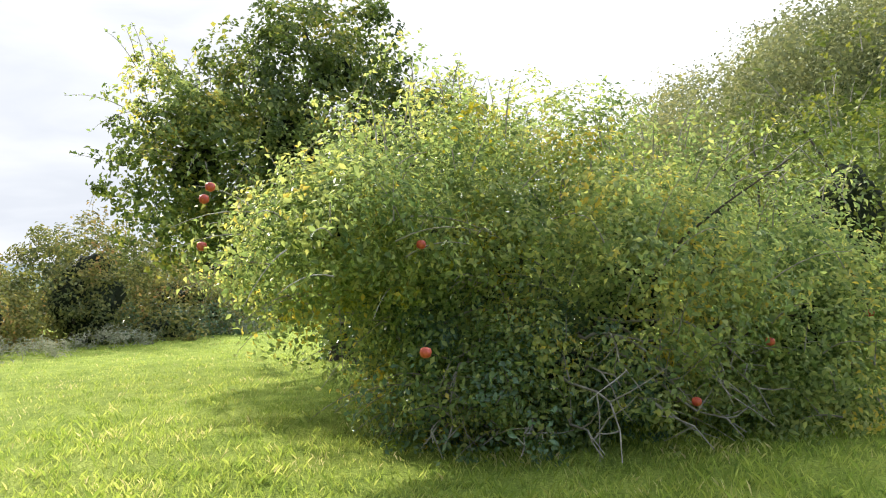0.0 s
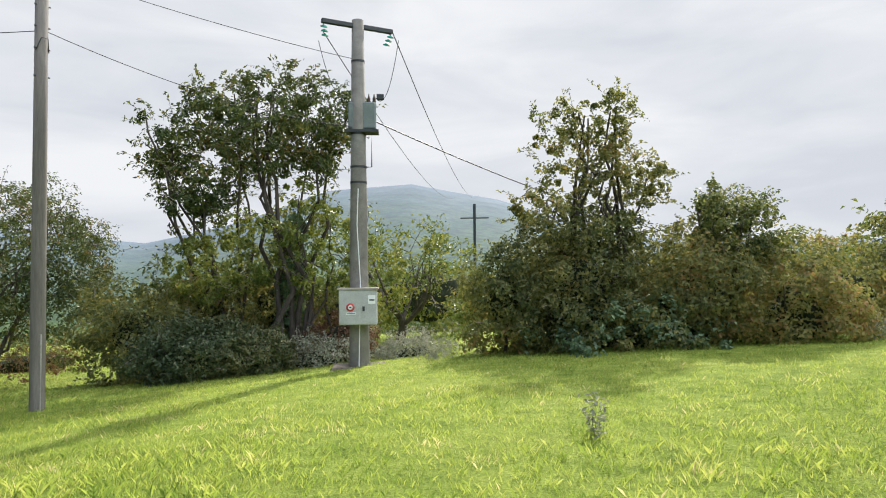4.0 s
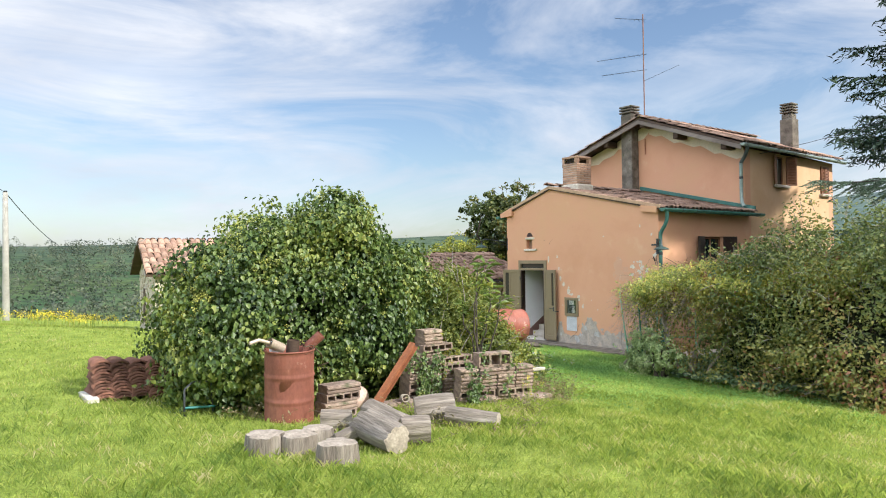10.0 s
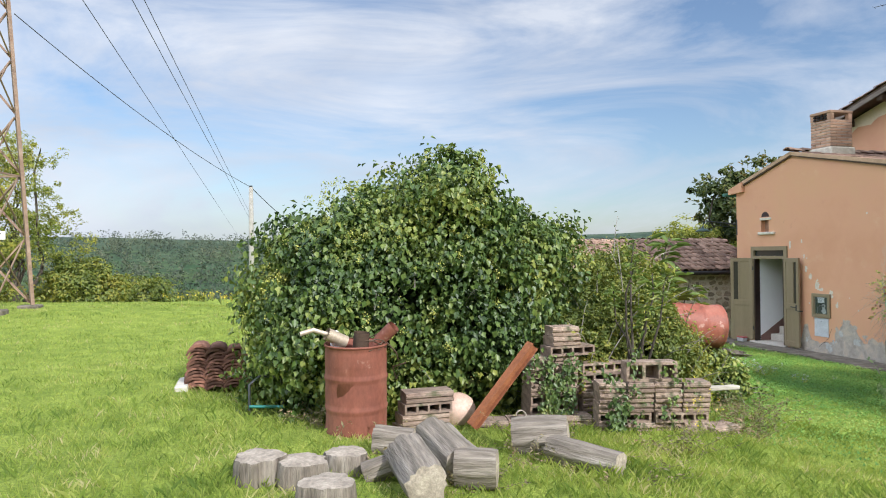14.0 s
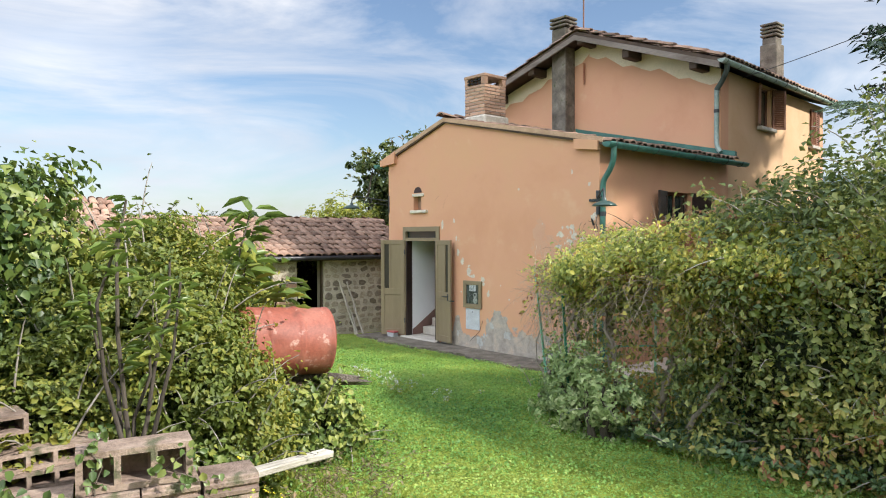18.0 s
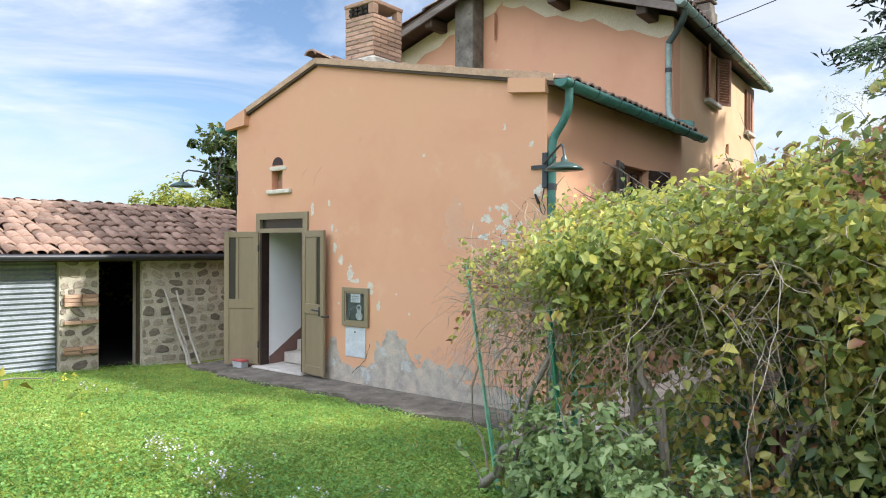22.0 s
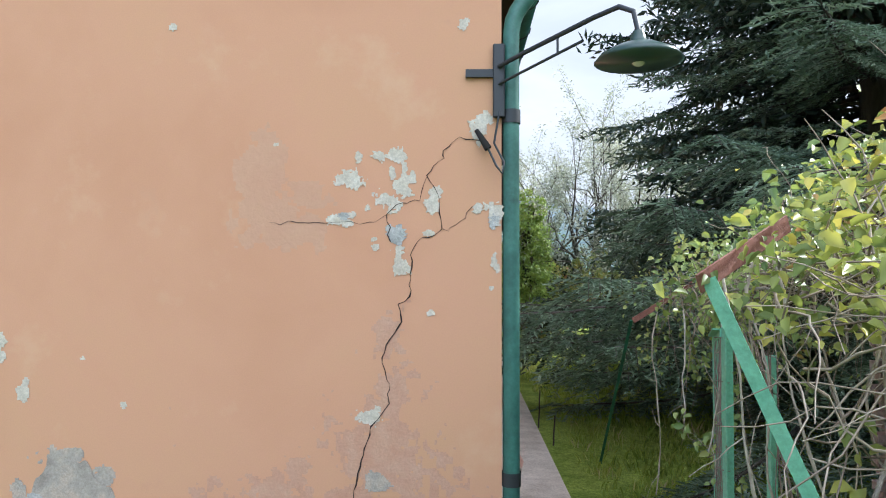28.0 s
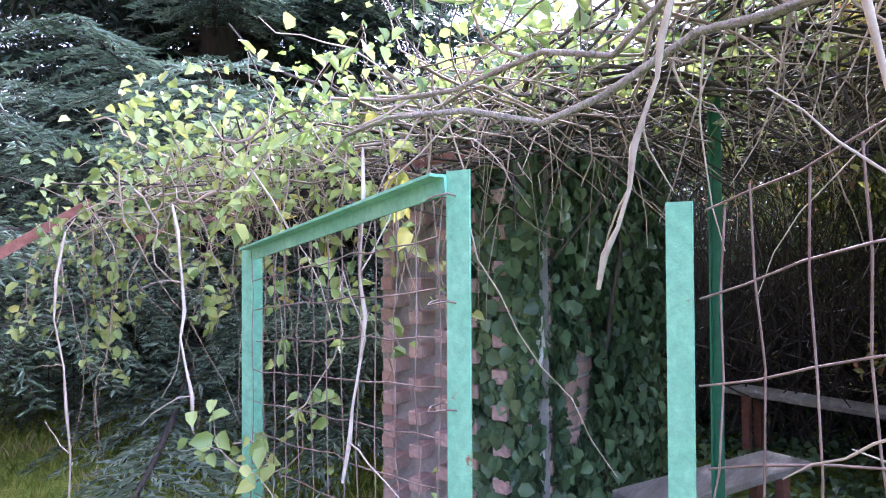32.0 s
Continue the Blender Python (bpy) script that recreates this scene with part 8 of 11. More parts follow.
# ---- spruce ----
def spruce(x, y, h, r_low, seed, z_low=0.5):
    """A spruce: whorls of drooping boughs, side twigs and hanging branchlets, every twig set with needle sprays, in flat fronds where they come near the house."""
    rng = np.random.default_rng(seed)
    ob = thing("spruce_tree", "tall dark spruce with dense drooping layered boughs", "conifer", at=(x, y, G(x, y)))
    tubes("trunk", [([(0, 0, -0.2), (0.05, 0, h * 0.5), (0, 0, h)], [0.3, 0.18, 0.02])], BARK, ob, sides=12)
    limbs_, twigs_, far, near = [], [], [], []
    z = z_low
    while z < h - 0.3:
        R = r_low * (1 - (z - z_low) / (h - z_low)) ** 0.85 + 0.15
        nb = int(10 + 3 * rng.uniform())
        off = rng.uniform(0, 6.3)
        for k in range(nb):
            a = off + 2 * np.pi * k / nb + rng.normal(0, 0.16)
            deg = math.degrees(a) % 360
            L = R * rng.uniform(0.7, 1.12) * (0.82 if z < 1.2 else 1.0)
            if 125 < deg < 215 and z > 2.0:
                L *= 0.58 if z < 5.5 else 0.76
            if z < 1.9 and 200 < deg < 265:      # the lowest boughs sweep out towards the path
                L = min(L * 1.35, 4.4 / abs(math.cos(a)), 5.0 / abs(math.sin(a)))
            close = z < 5.4 and 165 < deg < 290
            if close and rng.uniform() < (0.3 if z < 1.8 else 0.22):
                continue
            n = 9
            s = np.linspace(0, 1, n)
            zz = z + 0.10 * L * s - 0.42 * L * s ** 1.6 + 0.24 * L * s ** 3.0 + rng.normal(0, 0.08)
            zz = np.maximum(zz, 0.1 + 0.05 * s)
            q = np.stack([np.cos(a) * L * s, np.sin(a) * L * s, zz], 1)
            limbs_.append((q, np.linspace(0.03 * L / 4 + 0.012, 0.005, n)))
            m = int(7 + L * (5.0 if close else 6.0))
            ss = np.linspace(0.14, 1.0, m)
            base = np.stack([np.interp(ss, s, q[:, i]) for i in range(3)], 1)
            tang = np.array([np.cos(a), np.sin(a), 0.0])
            side = np.array([-np.sin(a), np.cos(a), 0])
            for j in range(m):
                for sg in ((-1, 1) if close else (-1, 1, 0)):
                    tl = L * 0.25 * (1.12 - ss[j]) ** 0.6 * rng.uniform(0.5, 1.25) + 0.12
                    if sg:
                        d = unit(tang * 0.8 + side * sg * 0.75 + np.array([0, 0, rng.normal(-0.12, 0.16)]))
                        fall = 0.3
                    else:            # a branchlet that hangs below the bough
                        d = unit(tang * 0.45 + side * rng.normal(0, 0.25) + np.array([0, 0, -0.9]))
                        tl, fall = tl * 0.7, 0.0
                    step = 0.042 if close else 0.085
                    nn = max(3, int(tl / step))
                    t = (np.arange(nn) + 0.5) / nn
                    c = base[j] + d * (tl * t)[:, None] + np.array([0, 0, -fall]) * (tl * t ** 2)[:, None]
                    (near if close else far).append((c, np.repeat(d[None], nn, 0)))
                    if close:
                        twigs_.append((np.stack([base[j], c[nn // 2], c[-1]]), [0.006, 0.004, 0.002]))
        z += 0.32 + 0.14 * rng.uniform()
    C, D = np.concatenate([c for c, _ in far]), np.concatenate([d for _, d in far])
    D = unit(D + rng.normal(0, 0.3, C.shape))
    N = unit(rng.normal(0, 0.8, C.shape) + np.array([0, 0, 0.7]))
    L = rng.uniform(0.13, 0.24, len(C))
    V, F = leaf_arrays(C, N, D, L, L * 0.30, fold=0.15)
    tagged(raw("needle_sprays", V, F, NEEDLE, ob), kind="stuff")
    C, D = np.concatenate([c for c, _ in near]), np.concatenate([d for _, d in near])
    C, D = np.repeat(C, 2, 0), np.repeat(D, 2, 0)
    across = unit(np.cross(D, np.array([0, 0, 1.0]))) * np.where(np.arange(len(C)) % 2, 1, -1)[:, None]
    D2 = unit(D * 0.75 + across * 0.62 + rng.normal(0, 0.16, C.shape) + np.array([0, 0, -0.06]))
    L = rng.uniform(0.07, 0.15, len(C))
    N = unit(np.array([0, 0, 1.0]) + rng.normal(0, 0.4, C.shape))
    flat = leaf_arrays(C + D2 * L[:, None] * 0.5, N, D2, L, L * 0.22, fold=0.2)
    edge = leaf_arrays(C + D2 * L[:, None] * 0.5, unit(np.cross(N, D2)), D2, L * 0.95, L * 0.16, fold=0.1)
    V, F = join_arrays([flat, edge])
    tagged(raw("frond_sprays", V, F, NEEDLE_NEAR, ob), kind="stuff")
    V, F = tube_arrays(twigs_, 3)
    tagged(raw("twig_mass", V, F, BARK, ob), kind="stuff")
    V, F = tube_arrays(limbs_, 5)
    tagged(raw("bough_mass", V, F, BARK, ob, smooth=True), kind="stuff")
    return ob


# much paler than NEEDLE: light missing on the near boughs put into their colour
NEEDLE_NEAR = leafy("brightened_needle", [(0.0, 0.08, 0.13, 0.08), (0.5, 0.20, 0.29, 0.195), (0.9, 0.34, 0.44, 0.32), (1.0, 0.44, 0.54, 0.40)], 0.45, 0.35, 0.8)
spruce(10.6, 6.2, 17.0, 6.1, 16, 0.6)

# ---- beyond the house and round the pylon ----
bush("fig_tree", "green tree behind the house", "tree", [(-5.9, 4.9, 4.1, 1.5, 1.5, 1.35), (-5.8, 3.7, 3.9, 0.75, 0.7, 0.75), (-6.0, 4.4, 3.0, 1.0, 1.0, 0.9)], 2600, 8, 0.13, WALNUT, 21, dense=0, stems=6, thick=1.6, foot=(-5.9, 4.6), sprays=90, spray_len=0.5, rough=0.35, depth=(0.3, 1.1), aspect=0.6)
bush("yellow_green_hedge", "yellow-green bushes behind the shed", "bush", [(-5.6, 2.2, 1.95, 1.4, 1.3, 1.2), (-7.3, 0.8, 1.2, 1.4, 1.4, 1.1)], 2400, 8, 0.09, YELLOWGREEN, 22, stems=0, sprays=50)
for i, (x, y, h) in enumerate(((-14.9, -20.2, 6.7), (-13.4, -21.9, 6.9))):
    bush("acacia_tree", "airy yellow-green acacia tree beyond the pylon", "tree", [(x, y, h - 0.9, 1.2, 1.2, 1.3), (x + 0.5, y - 0.7, h - 2.0, 1.3, 1.2, 1.1), (x - 0.5, y + 0.5, h - 3.2, 1.3, 1.3, 1.2), (x + 0.2, y - 0.2, h - 4.0, 1.3, 1.3, 1.0)], 3600, 8, 0.09, YELLOWGREEN, 230 + i, "trees beyond the pylon", dense=0, stems=6, thick=1.6, foot=(x, y), sprays=120, spray_len=0.6, rough=0.38, depth=(0.25, 1.12), aspect=0.4)
bush("scrub_edge", "yellowing scrub on the slope beyond the meadow", "bush", [(-15.5, -18.2, 0.7, 1.6, 1.6, 1.5), (-18.0, -16.6, 0.0, 2.0, 1.6, 1.3), (-20.5, -14.6, -0.6, 2.0, 1.6, 1.1), (-12.2, -21.5, 0.9, 1.8, 1.8, 1.5), (-23.0, -10.5, -1.2, 2.2, 2.0, 1.1)], 3000, 8, 0.11, OLIVELEAF, 26, stems=0, sprays=90)
# silvery trees and shrubs seen past the corner of the house
SILVER = leafy("silver_leaf", [(0.0, 0.30, 0.33, 0.28), (0.5, 0.48, 0.51, 0.45), (1.0, 0.66, 0.67, 0.61)], 0.5, 0.45)
for i, (x, y, h) in enumerate(((8.7, 17.0, 6.2), (6.9, 18.4, 5.8), (10.5, 18.0, 6.0), (4.9, 19.5, 4.9), (12.4, 17.0, 5.6))):
    tree("silver_tree", "silvery pale-leaved tree beyond the lawn", x, y, h, 0.12, 300 + i, SILVER, 0.085, 15000, spread=0.7, fork=0.2, levels=4, limbs=6, aspect=0.35, group="silvery trees")
bush("back_hedge", "dark hedge at the end of the back lawn", "hedge", [(6.6, 14.5, 0.9, 1.8, 1.0, 1.5), (9.4, 13.8, 1.0, 1.8, 1.0, 1.6), (12.0, 12.5, 1.0, 1.8, 1.2, 1.7), (4.0, 15.5, 0.9, 1.6, 1.0, 1.5), (15.0, 9.5, 1.0, 1.8, 1.4, 1.8)], 3200, 8, 0.08, HEDGE, 310, stems=0, sprays=60)
bush("bright_shrub", "bright green shrub past the house", "bush", [(6.35, 13.2, 2.6, 0.55, 0.5, 1.05), (6.3, 13.2, 1.6, 0.7, 0.6, 0.9)], 1700, 8, 0.06, leafy("fresh_leaf", [(0.0, 0.14, 0.22, 0.05), (0.6, 0.28, 0.40, 0.09), (1.0, 0.42, 0.50, 0.13)], 0.45, 0.45), 311, sprays=60, dense=0.5)
bush("tawny_scrub", "tawny autumn scrub behind the back hedge", "bush", [(5.2, 17.2, 1.6, 1.2, 0.8, 1.3), (7.6, 16.6, 1.7, 1.4, 0.8, 1.4), (9.8, 16.0, 1.8, 1.4, 0.8, 1.5)], 2400, 8, 0.07, GREY, 312, stems=6, sprays=120, dense=0.45)

# a pale greenhouse down in the valley
gh_z = float(land(np.array(40.0), np.array(111.5)))
green = thing("valley_greenhouse", "long low white greenhouse down in the valley", "greenhouse", at=(40.0, 111.5, gh_z))
gh_h = max(2.5, -4.0 - gh_z)
bm = bmesh.new()
prism(bm, [(-9, -1), (9, -1), (9, gh_h), (-9, gh_h)], -3, 3)
part("wall", bm, WHITE, green)
bm = bmesh.new()
prism(bm, [(-3.3, gh_h), (0, gh_h + 1.3), (3.3, gh_h)], -9.3, 9.3, axis=0)
part("roof", bm, surface("greenhouse_sheet", [(0.3, 0.62, 0.66, 0.70), (0.7, 0.78, 0.81, 0.84)], scale=0.8, rough=0.4), green)

# ---- woods on the slopes, clump by clump ----
rw = np.random.default_rng(40)


def wood(name, label, pts, size, leafs, leaf, mat, seed):
    rng = np.random.default_rng(seed)
    Vs = []
    for x, y in pts:
        s = size * rng.uniform(0.7, 1.3)
        z = float(land(np.array(x), np.array(y)))
        b = [(x, y, z + s * 1.0, s * 0.75, s * 0.75, s * 1.05), (x + s * 0.3, y + s * 0.2, z + s * 0.6, s * 0.7, s * 0.7, s * 0.7)]
        Vs.append(foliage(b, leafs, 4, leaf * s, rng, 0.12 * s, 0.2, seed, 0.7))
    V, F = join_arrays(Vs)
    return tagged(raw(name, V, F, mat), label, "wood", kind="stuff")


pts = [(15 + r * math.sin(a), -20 + r * math.cos(a)) for r, a in ((rw.uniform(40, 78), radians(rw.uniform(124, 168))) for _ in range(190))]
# the paler leaf tint holds the haze over the slope
wood("wooded_slope", "mixed woods on the near rising slope", pts, 2.5, 200, 0.085, leafy("hazy_slope_leaf", [(0.0, 0.15, 0.18, 0.10), (0.5, 0.27, 0.30, 0.15), (0.85, 0.38, 0.39, 0.19), (1.0, 0.46, 0.43, 0.20)], 0.7, 0.35, 0.1), 41)
pts = [(8 + r * math.sin(a), -10 + r * math.cos(a)) for r, a in ((rw.uniform(60, 210), radians(rw.uniform(-112, -72))) for _ in range(170))]
wood("valley_woods", "green valley woods below the meadow", pts, 4.2, 120, 0.11, FARLEAF, 42)
pts = [(8 + r * math.sin(a), -10 + r * math.cos(a)) for r, a in ((rw.uniform(40, 110), radians(rw.uniform(-25, 62))) for _ in range(150))]
wood("valley_scrub", "scrub and trees on the slope below the hedge", pts, 2.6, 70, 0.16, FARLEAF, 43)
pts = [(8 + r * math.sin(a), -10 + r * math.cos(a)) for r, a in ((rw.uniform(48, 90), radians(rw.uniform(62, 104))) for _ in range(80))]
wood("hillside_scrub", "low scrub on the hillside", pts, 2.2, 70, 0.16, FARLEAF, 44)

RIDGELEAF = leafy("ridge_wood_leaf", [(0.0, 0.04, 0.06, 0.045), (0.5, 0.08, 0.105, 0.07), (1.0, 0.15, 0.17, 0.10)], 0.7, 0.2, 0.02)
pts = [(8 + r * math.sin(a), -10 + r * math.cos(a)) for r, a in ((rw.uniform(230, 740), radians(rw.uniform(-116, -64))) for _ in range(1500))]
wood("ridge_woods", "dense dark woods covering the far ridge", pts, 4.5, 14, 0.24, RIDGELEAF, 45)

# ---- poles, pylon, wires ----
WOODPOLE = surface("weathered_pole", [(0.3, 0.10, 0.09, 0.08), (0.7, 0.24, 0.22, 0.20)], scale=3, rough=0.9, fine=40, stretch=(1, 1, 0.1), bumps=0.6)
POLECON = surface("pole_concrete", [(0.3, 0.15, 0.14, 0.125), (0.7, 0.27, 0.255, 0.23)], scale=3, rough=0.9, fine=50)
PALECON = surface("pale_pole_concrete", [(0.3, 0.28, 0.27, 0.24), (0.7, 0.40, 0.385, 0.35)], scale=3, rough=0.9, fine=50)
CABGREY = surface("cabinet_paint", [(0.3, 0.40, 0.41, 0.41), (0.7, 0.50, 0.51, 0.51)], scale=4, rough=0.5)
PYLON = surface("pylon_paint", [(0.3, 0.21, 0.135, 0.095), (0.6, 0.33, 0.235, 0.175), (0.8, 0.46, 0.38, 0.32)], scale=2, rough=0.7, fine=20, bumps=0.15, spots=[((0.26, 0.11, 0.05), 3, 0.58, 0.72)])
CABLE = plain("black_cable", (0.035, 0.035, 0.04), 0.6)
GLASSGREEN = plain("green_insulator", (0.03, 0.30, 0.22), 0.15)


def pole_at(name, label, x, y, z, h, r0, r1, mat):
    ob = thing(name, label, "utility pole", at=(x, y, z))
    tubes("shaft", [([(0, 0, -0.4), (0, 0, h / 2), (0, 0, h), (0, 0, h + 0.003)], [r0, (r0 + r1) / 2, r1, 0.002])], mat, ob, sides=18)
    return ob


PA = (20.6, -5.95)
pole_a = pole_at("wooden_pole", "tall weathered wooden utility pole on the meadow edge", *PA, G(*PA), 6.9, 0.115, 0.095, WOODPOLE)
tubes("ground_wire", [([(0.0, -0.12, 0.0), (0.0, -0.115, 1.2)], 0.012)], PALECON, pole_a)
tubes("staple", [([(-0.10, -0.04, 5.7), (-0.05, -0.13, 5.9), (0.05, -0.13, 5.9), (0.10, -0.04, 5.7)], 0.008)], STEEL, pole_a)
for z in (5.3, 5.75, 6.1, 6.45):
    tubes("bolt", [([(-0.12, -0.03, z), (0.12, -0.03, z)], 0.012)], STEEL, pole_a)
PT = (26.95, -6.7)
zt = G(*PT) - 0.05
pole_t = pole_at("transformer_pole", "grey concrete pole with crossarm, transformer and cabinet", *PT, zt, 7.85, 0.235, 0.135, POLECON)
to_cam = math.atan2(-16.4 - PT[1], 16.1 - PT[0])
mT = Matrix.Rotation(to_cam - math.pi / 2 + math.pi, 4, "Z")   # local -y looks at the meadow
arm = part("crossarm", bmesh.new(), STEEL, pole_t)
arm.matrix_basis = Matrix.Translation((0, 0, 7.72)) @ Matrix.Rotation(radians(-24), 4, "Z")
boxpart("bar", (-0.85, 0.85, -0.05, 0.05, -0.05, 0.05), STEEL, arm, bevel=0.01)
for s in (-1, 1):
    tubes("insulator", [([(0.8 * s, 0, -0.05), (0.8 * s, 0.0, -0.12)], 0.01)], STEEL, arm)
    for k in range(3):
        lathe("insulator_disc", [(0.02, 0.05), (0.075, 0.02), (0.08, 0.0), (0.02, -0.01)], GLASSGREEN, arm, "green glass insulator disc", seg=14).matrix_basis = Matrix.Translation((0.8 * s - 0.03 * s * k, 0.05 * k, -0.14 - 0.08 * k)) @ Matrix.Rotation(0.5, 4, "X")
tr = part("transformer", bmesh.new(), CABGREY, pole_t, "grey pole transformer")
tr.matrix_basis = mT @ Matrix.Translation((0.0, 0.0, 5.35))
boxpart("tank", (-0.22, 0.40, -0.12, 0.22, 0, 0.62), surface("tank_green", [(0.3, 0.13, 0.16, 0.16), (0.7, 0.2, 0.23, 0.23)], rough=0.5), tr, bevel=0.03)
boxpart("shelf", (-0.28, 0.46, -0.2, 0.2, -0.08, -0.02), STEEL, tr)
for x in (0.1, 0.24, 0.36):
    lathe("bushing", [(0.03, 0), (0.045, 0.03), (0.03, 0.06), (0.04, 0.09), (0.02, 0.13), (0.01, 0.2)], BEAM, tr, seg=10).matrix_basis = Matrix.Translation((x, 0, 0.62))
boxpart("floodlight", (0.42, 0.58, -0.1, 0.02, 0.68, 0.80), STEEL, tr, bevel=0.01)
for z in (5.25, 4.5, 4.15, 6.9):
    tubes("steel_band", [([(0, 0, z - 0.025), (0, 0, z + 0.025)], 0.235 - 0.1 * z / 7.85 + 0.008)], STEEL, pole_t, sides=18)
tubes("bracket", [([(0.3, -0.05, 5.25), (0.3, -0.05, 4.5), (0.15, -0.05, 4.5)], 0.015)], STEEL, pole_t).matrix_basis = mT
tubes("earth_cable", [([(0, -0.24, 0.0), (0.04, -0.22, 1.9), (-0.03, -0.19, 3.2), (0.0, -0.18, 4.0)], 0.012)], WHITE, pole_t).matrix_basis = mT
cab = part("switch_cabinet", bmesh.new(), CABGREY, pole_t, "grey switch cabinet with a round red sign")
cab.matrix_basis = mT @ Matrix.Translation((0, -0.34, 1.0))
boxpart("body", (-0.41, 0.41, -0.17, 0.17, 0, 0.76), CABGREY, cab, bevel=0.01)
boxpart("lid", (-0.44, 0.44, -0.20, 0.20, 0.762, 0.80), surface("lid_paint", [(0.3, 0.38, 0.32, 0.30), (0.7, 0.5, 0.45, 0.43)]), cab)
boxpart("door", (-0.39, 0.07, -0.18, -0.172, 0.03, 0.73), CABGREY, cab)
boxpart("door", (0.08, 0.39, -0.18, -0.172, 0.03, 0.73), CABGREY, cab)
lathe("round_sign", [(0.001, 0.012), (0.085, 0.012), (0.09, 0.0)], plain("red_sign", (0.5, 0.05, 0.05), 0.5), cab, "round red warning sign", seg=24).matrix_basis = Matrix.Translation((-0.16, -0.182, 0.38)) @ Matrix.Rotation(radians(90), 4, "X")
lathe("sign_centre", [(0.001, 0.005), (0.05, 0.005)], WHITE, cab, seg=20).matrix_basis = Matrix.Translation((-0.16, -0.192, 0.38)) @ Matrix.Rotation(radians(90), 4, "X")
boxpart("sign_bar", (-0.185, -0.135, -0.204, -0.198, 0.365, 0.395), DARK, cab)
boxpart("label_plate", (-0.25, -0.04, -0.188, -0.181, 0.22, 0.27), WHITE, cab, "white label plate")
boxpart("label_text", (-0.23, -0.06, -0.192, -0.1885, 0.237, 0.253), CABLE, cab)
boxpart("notice", (0.22, 0.38, -0.188, -0.181, 0.45, 0.64), WHITE, cab, "white paper notice")
boxpart("notice_text", (0.25, 0.36, -0.192, -0.1885, 0.52, 0.55), CABLE, cab)
boxpart("lock", (0.1, 0.15, -0.20, -0.181, 0.3, 0.4), CABLE, cab)
pad = boxpart("pole_plinth", (-0.6, 0.6, -0.5, 0.5, -0.3, 0.02), CONCRETE, bevel=0.03, m=Matrix.Translation((*PT, G(*PT))) @ mT)
tagged(pad, "flat concrete pad round the pole foot", "plinth")
PB = (-19.9, -11.75)
pole_b = pole_at("concrete_pole", "pale concrete utility pole beyond the meadow", *PB, -0.45, 6.05, 0.15, 0.10, PALECON)
tubes("cap", [([(0, 0, 6.0), (0, 0, 6.12)], 0.08)], STEEL, pole_b)

# lattice pylon
pylon = thing("lattice_pylon", "rust-stained steel lattice pylon with angle braces", "pylon", at=(-5.05, -18.2, G(-5.05, -18.2)))
uA, uB = np.array([-0.97, 0.23]), np.array([-0.23, -0.97])


def pyl(s, t, z):
    w = 0.77 - 0.047 * z if z < 8.5 else 0.37
    p = uA * w * s + uB * w * t
    return np.array([p[0], p[1], z])


def angle_bar(name, a, b, w, parent):
    a, b = np.array(a, float), np.array(b, float)
    L = float(np.linalg.norm(b - a))
    bm = bmesh.new()
    box(bm, 0, w, 0, w * 0.14, 0, L)
    box(bm, 0, w * 0.14, 0, w, 0, L)
    o = part(name, bm, PYLON, parent)
    o.matrix_basis = Matrix.Translation(a) @ Vector(b - a).to_track_quat("Z", "Y").to_matrix().to_4x4()
    return o


for s, t in ((1, 1), (1, -1), (-1, 1), (-1, -1)):
    angle_bar("leg", pyl(s, t, -0.3), pyl(s, t, 8.5), 0.11, pylon)
    angle_bar("leg", pyl(s, t, 8.5), pyl(s, t, 15), 0.10, pylon)
    for k in range(14):
        c = pyl(s, t, 0.6 + 0.28 * k)
        tubes("climbing_bolt", [([c, c + np.array([*(uA * 0.09 * s), 0])], 0.01)], PYLON, pylon, sides=5)
levels = [0.0, 1.7, 3.3, 4.8, 6.2, 7.4, 8.5, 9.5, 10.5, 11.5, 12.5, 13.5]
for k, (z0, z1) in enumerate(zip(levels, levels[1:])):
    for (s0, t0), (s1, t1) in (((1, 1), (1, -1)), ((1, -1), (-1, -1)), ((-1, -1), (-1, 1)), ((-1, 1), (1, 1))):
        angle_bar("brace", pyl(s0, t0, z0 + 0.1), pyl(s1, t1, z1), 0.045, pylon)
        angle_bar("brace", pyl(s1, t1, z0 + 0.1), pyl(s0, t0, z1), 0.045, pylon)
        if k in (1, 5):
            angle_bar("tie", pyl(s0, t0, z1), pyl(s1, t1, z1), 0.05, pylon)
boxpart("name_plate", (-0.3, 0.3, -0.008, 0.008, -0.1, 0.1), WHITE, pylon, "white lettered plate").matrix_basis = Matrix.Translation((0.62, 0.42, 1.8)) @ Matrix.Rotation(radians(108), 4, "Z")
for k in range(2):
    boxpart("plate_text", (-0.24, 0.22 - 0.1 * k, -0.013, -0.0085, 0.02 - 0.07 * k, 0.05 - 0.07 * k), CABLE, pylon).matrix_basis = Matrix.Translation((0.62, 0.42, 1.8)) @ Matrix.Rotation(radians(108), 4, "Z")
for s, t in ((1, 1), (1, -1), (-1, 1), (-1, -1)):
    q = pyl(s, t, 0)
    boxpart("footing", (q[0] - 0.25, q[0] + 0.25, q[1] - 0.25, q[1] + 0.25, -0.4, 0.05), CONCRETE, pylon, bevel=0.03)


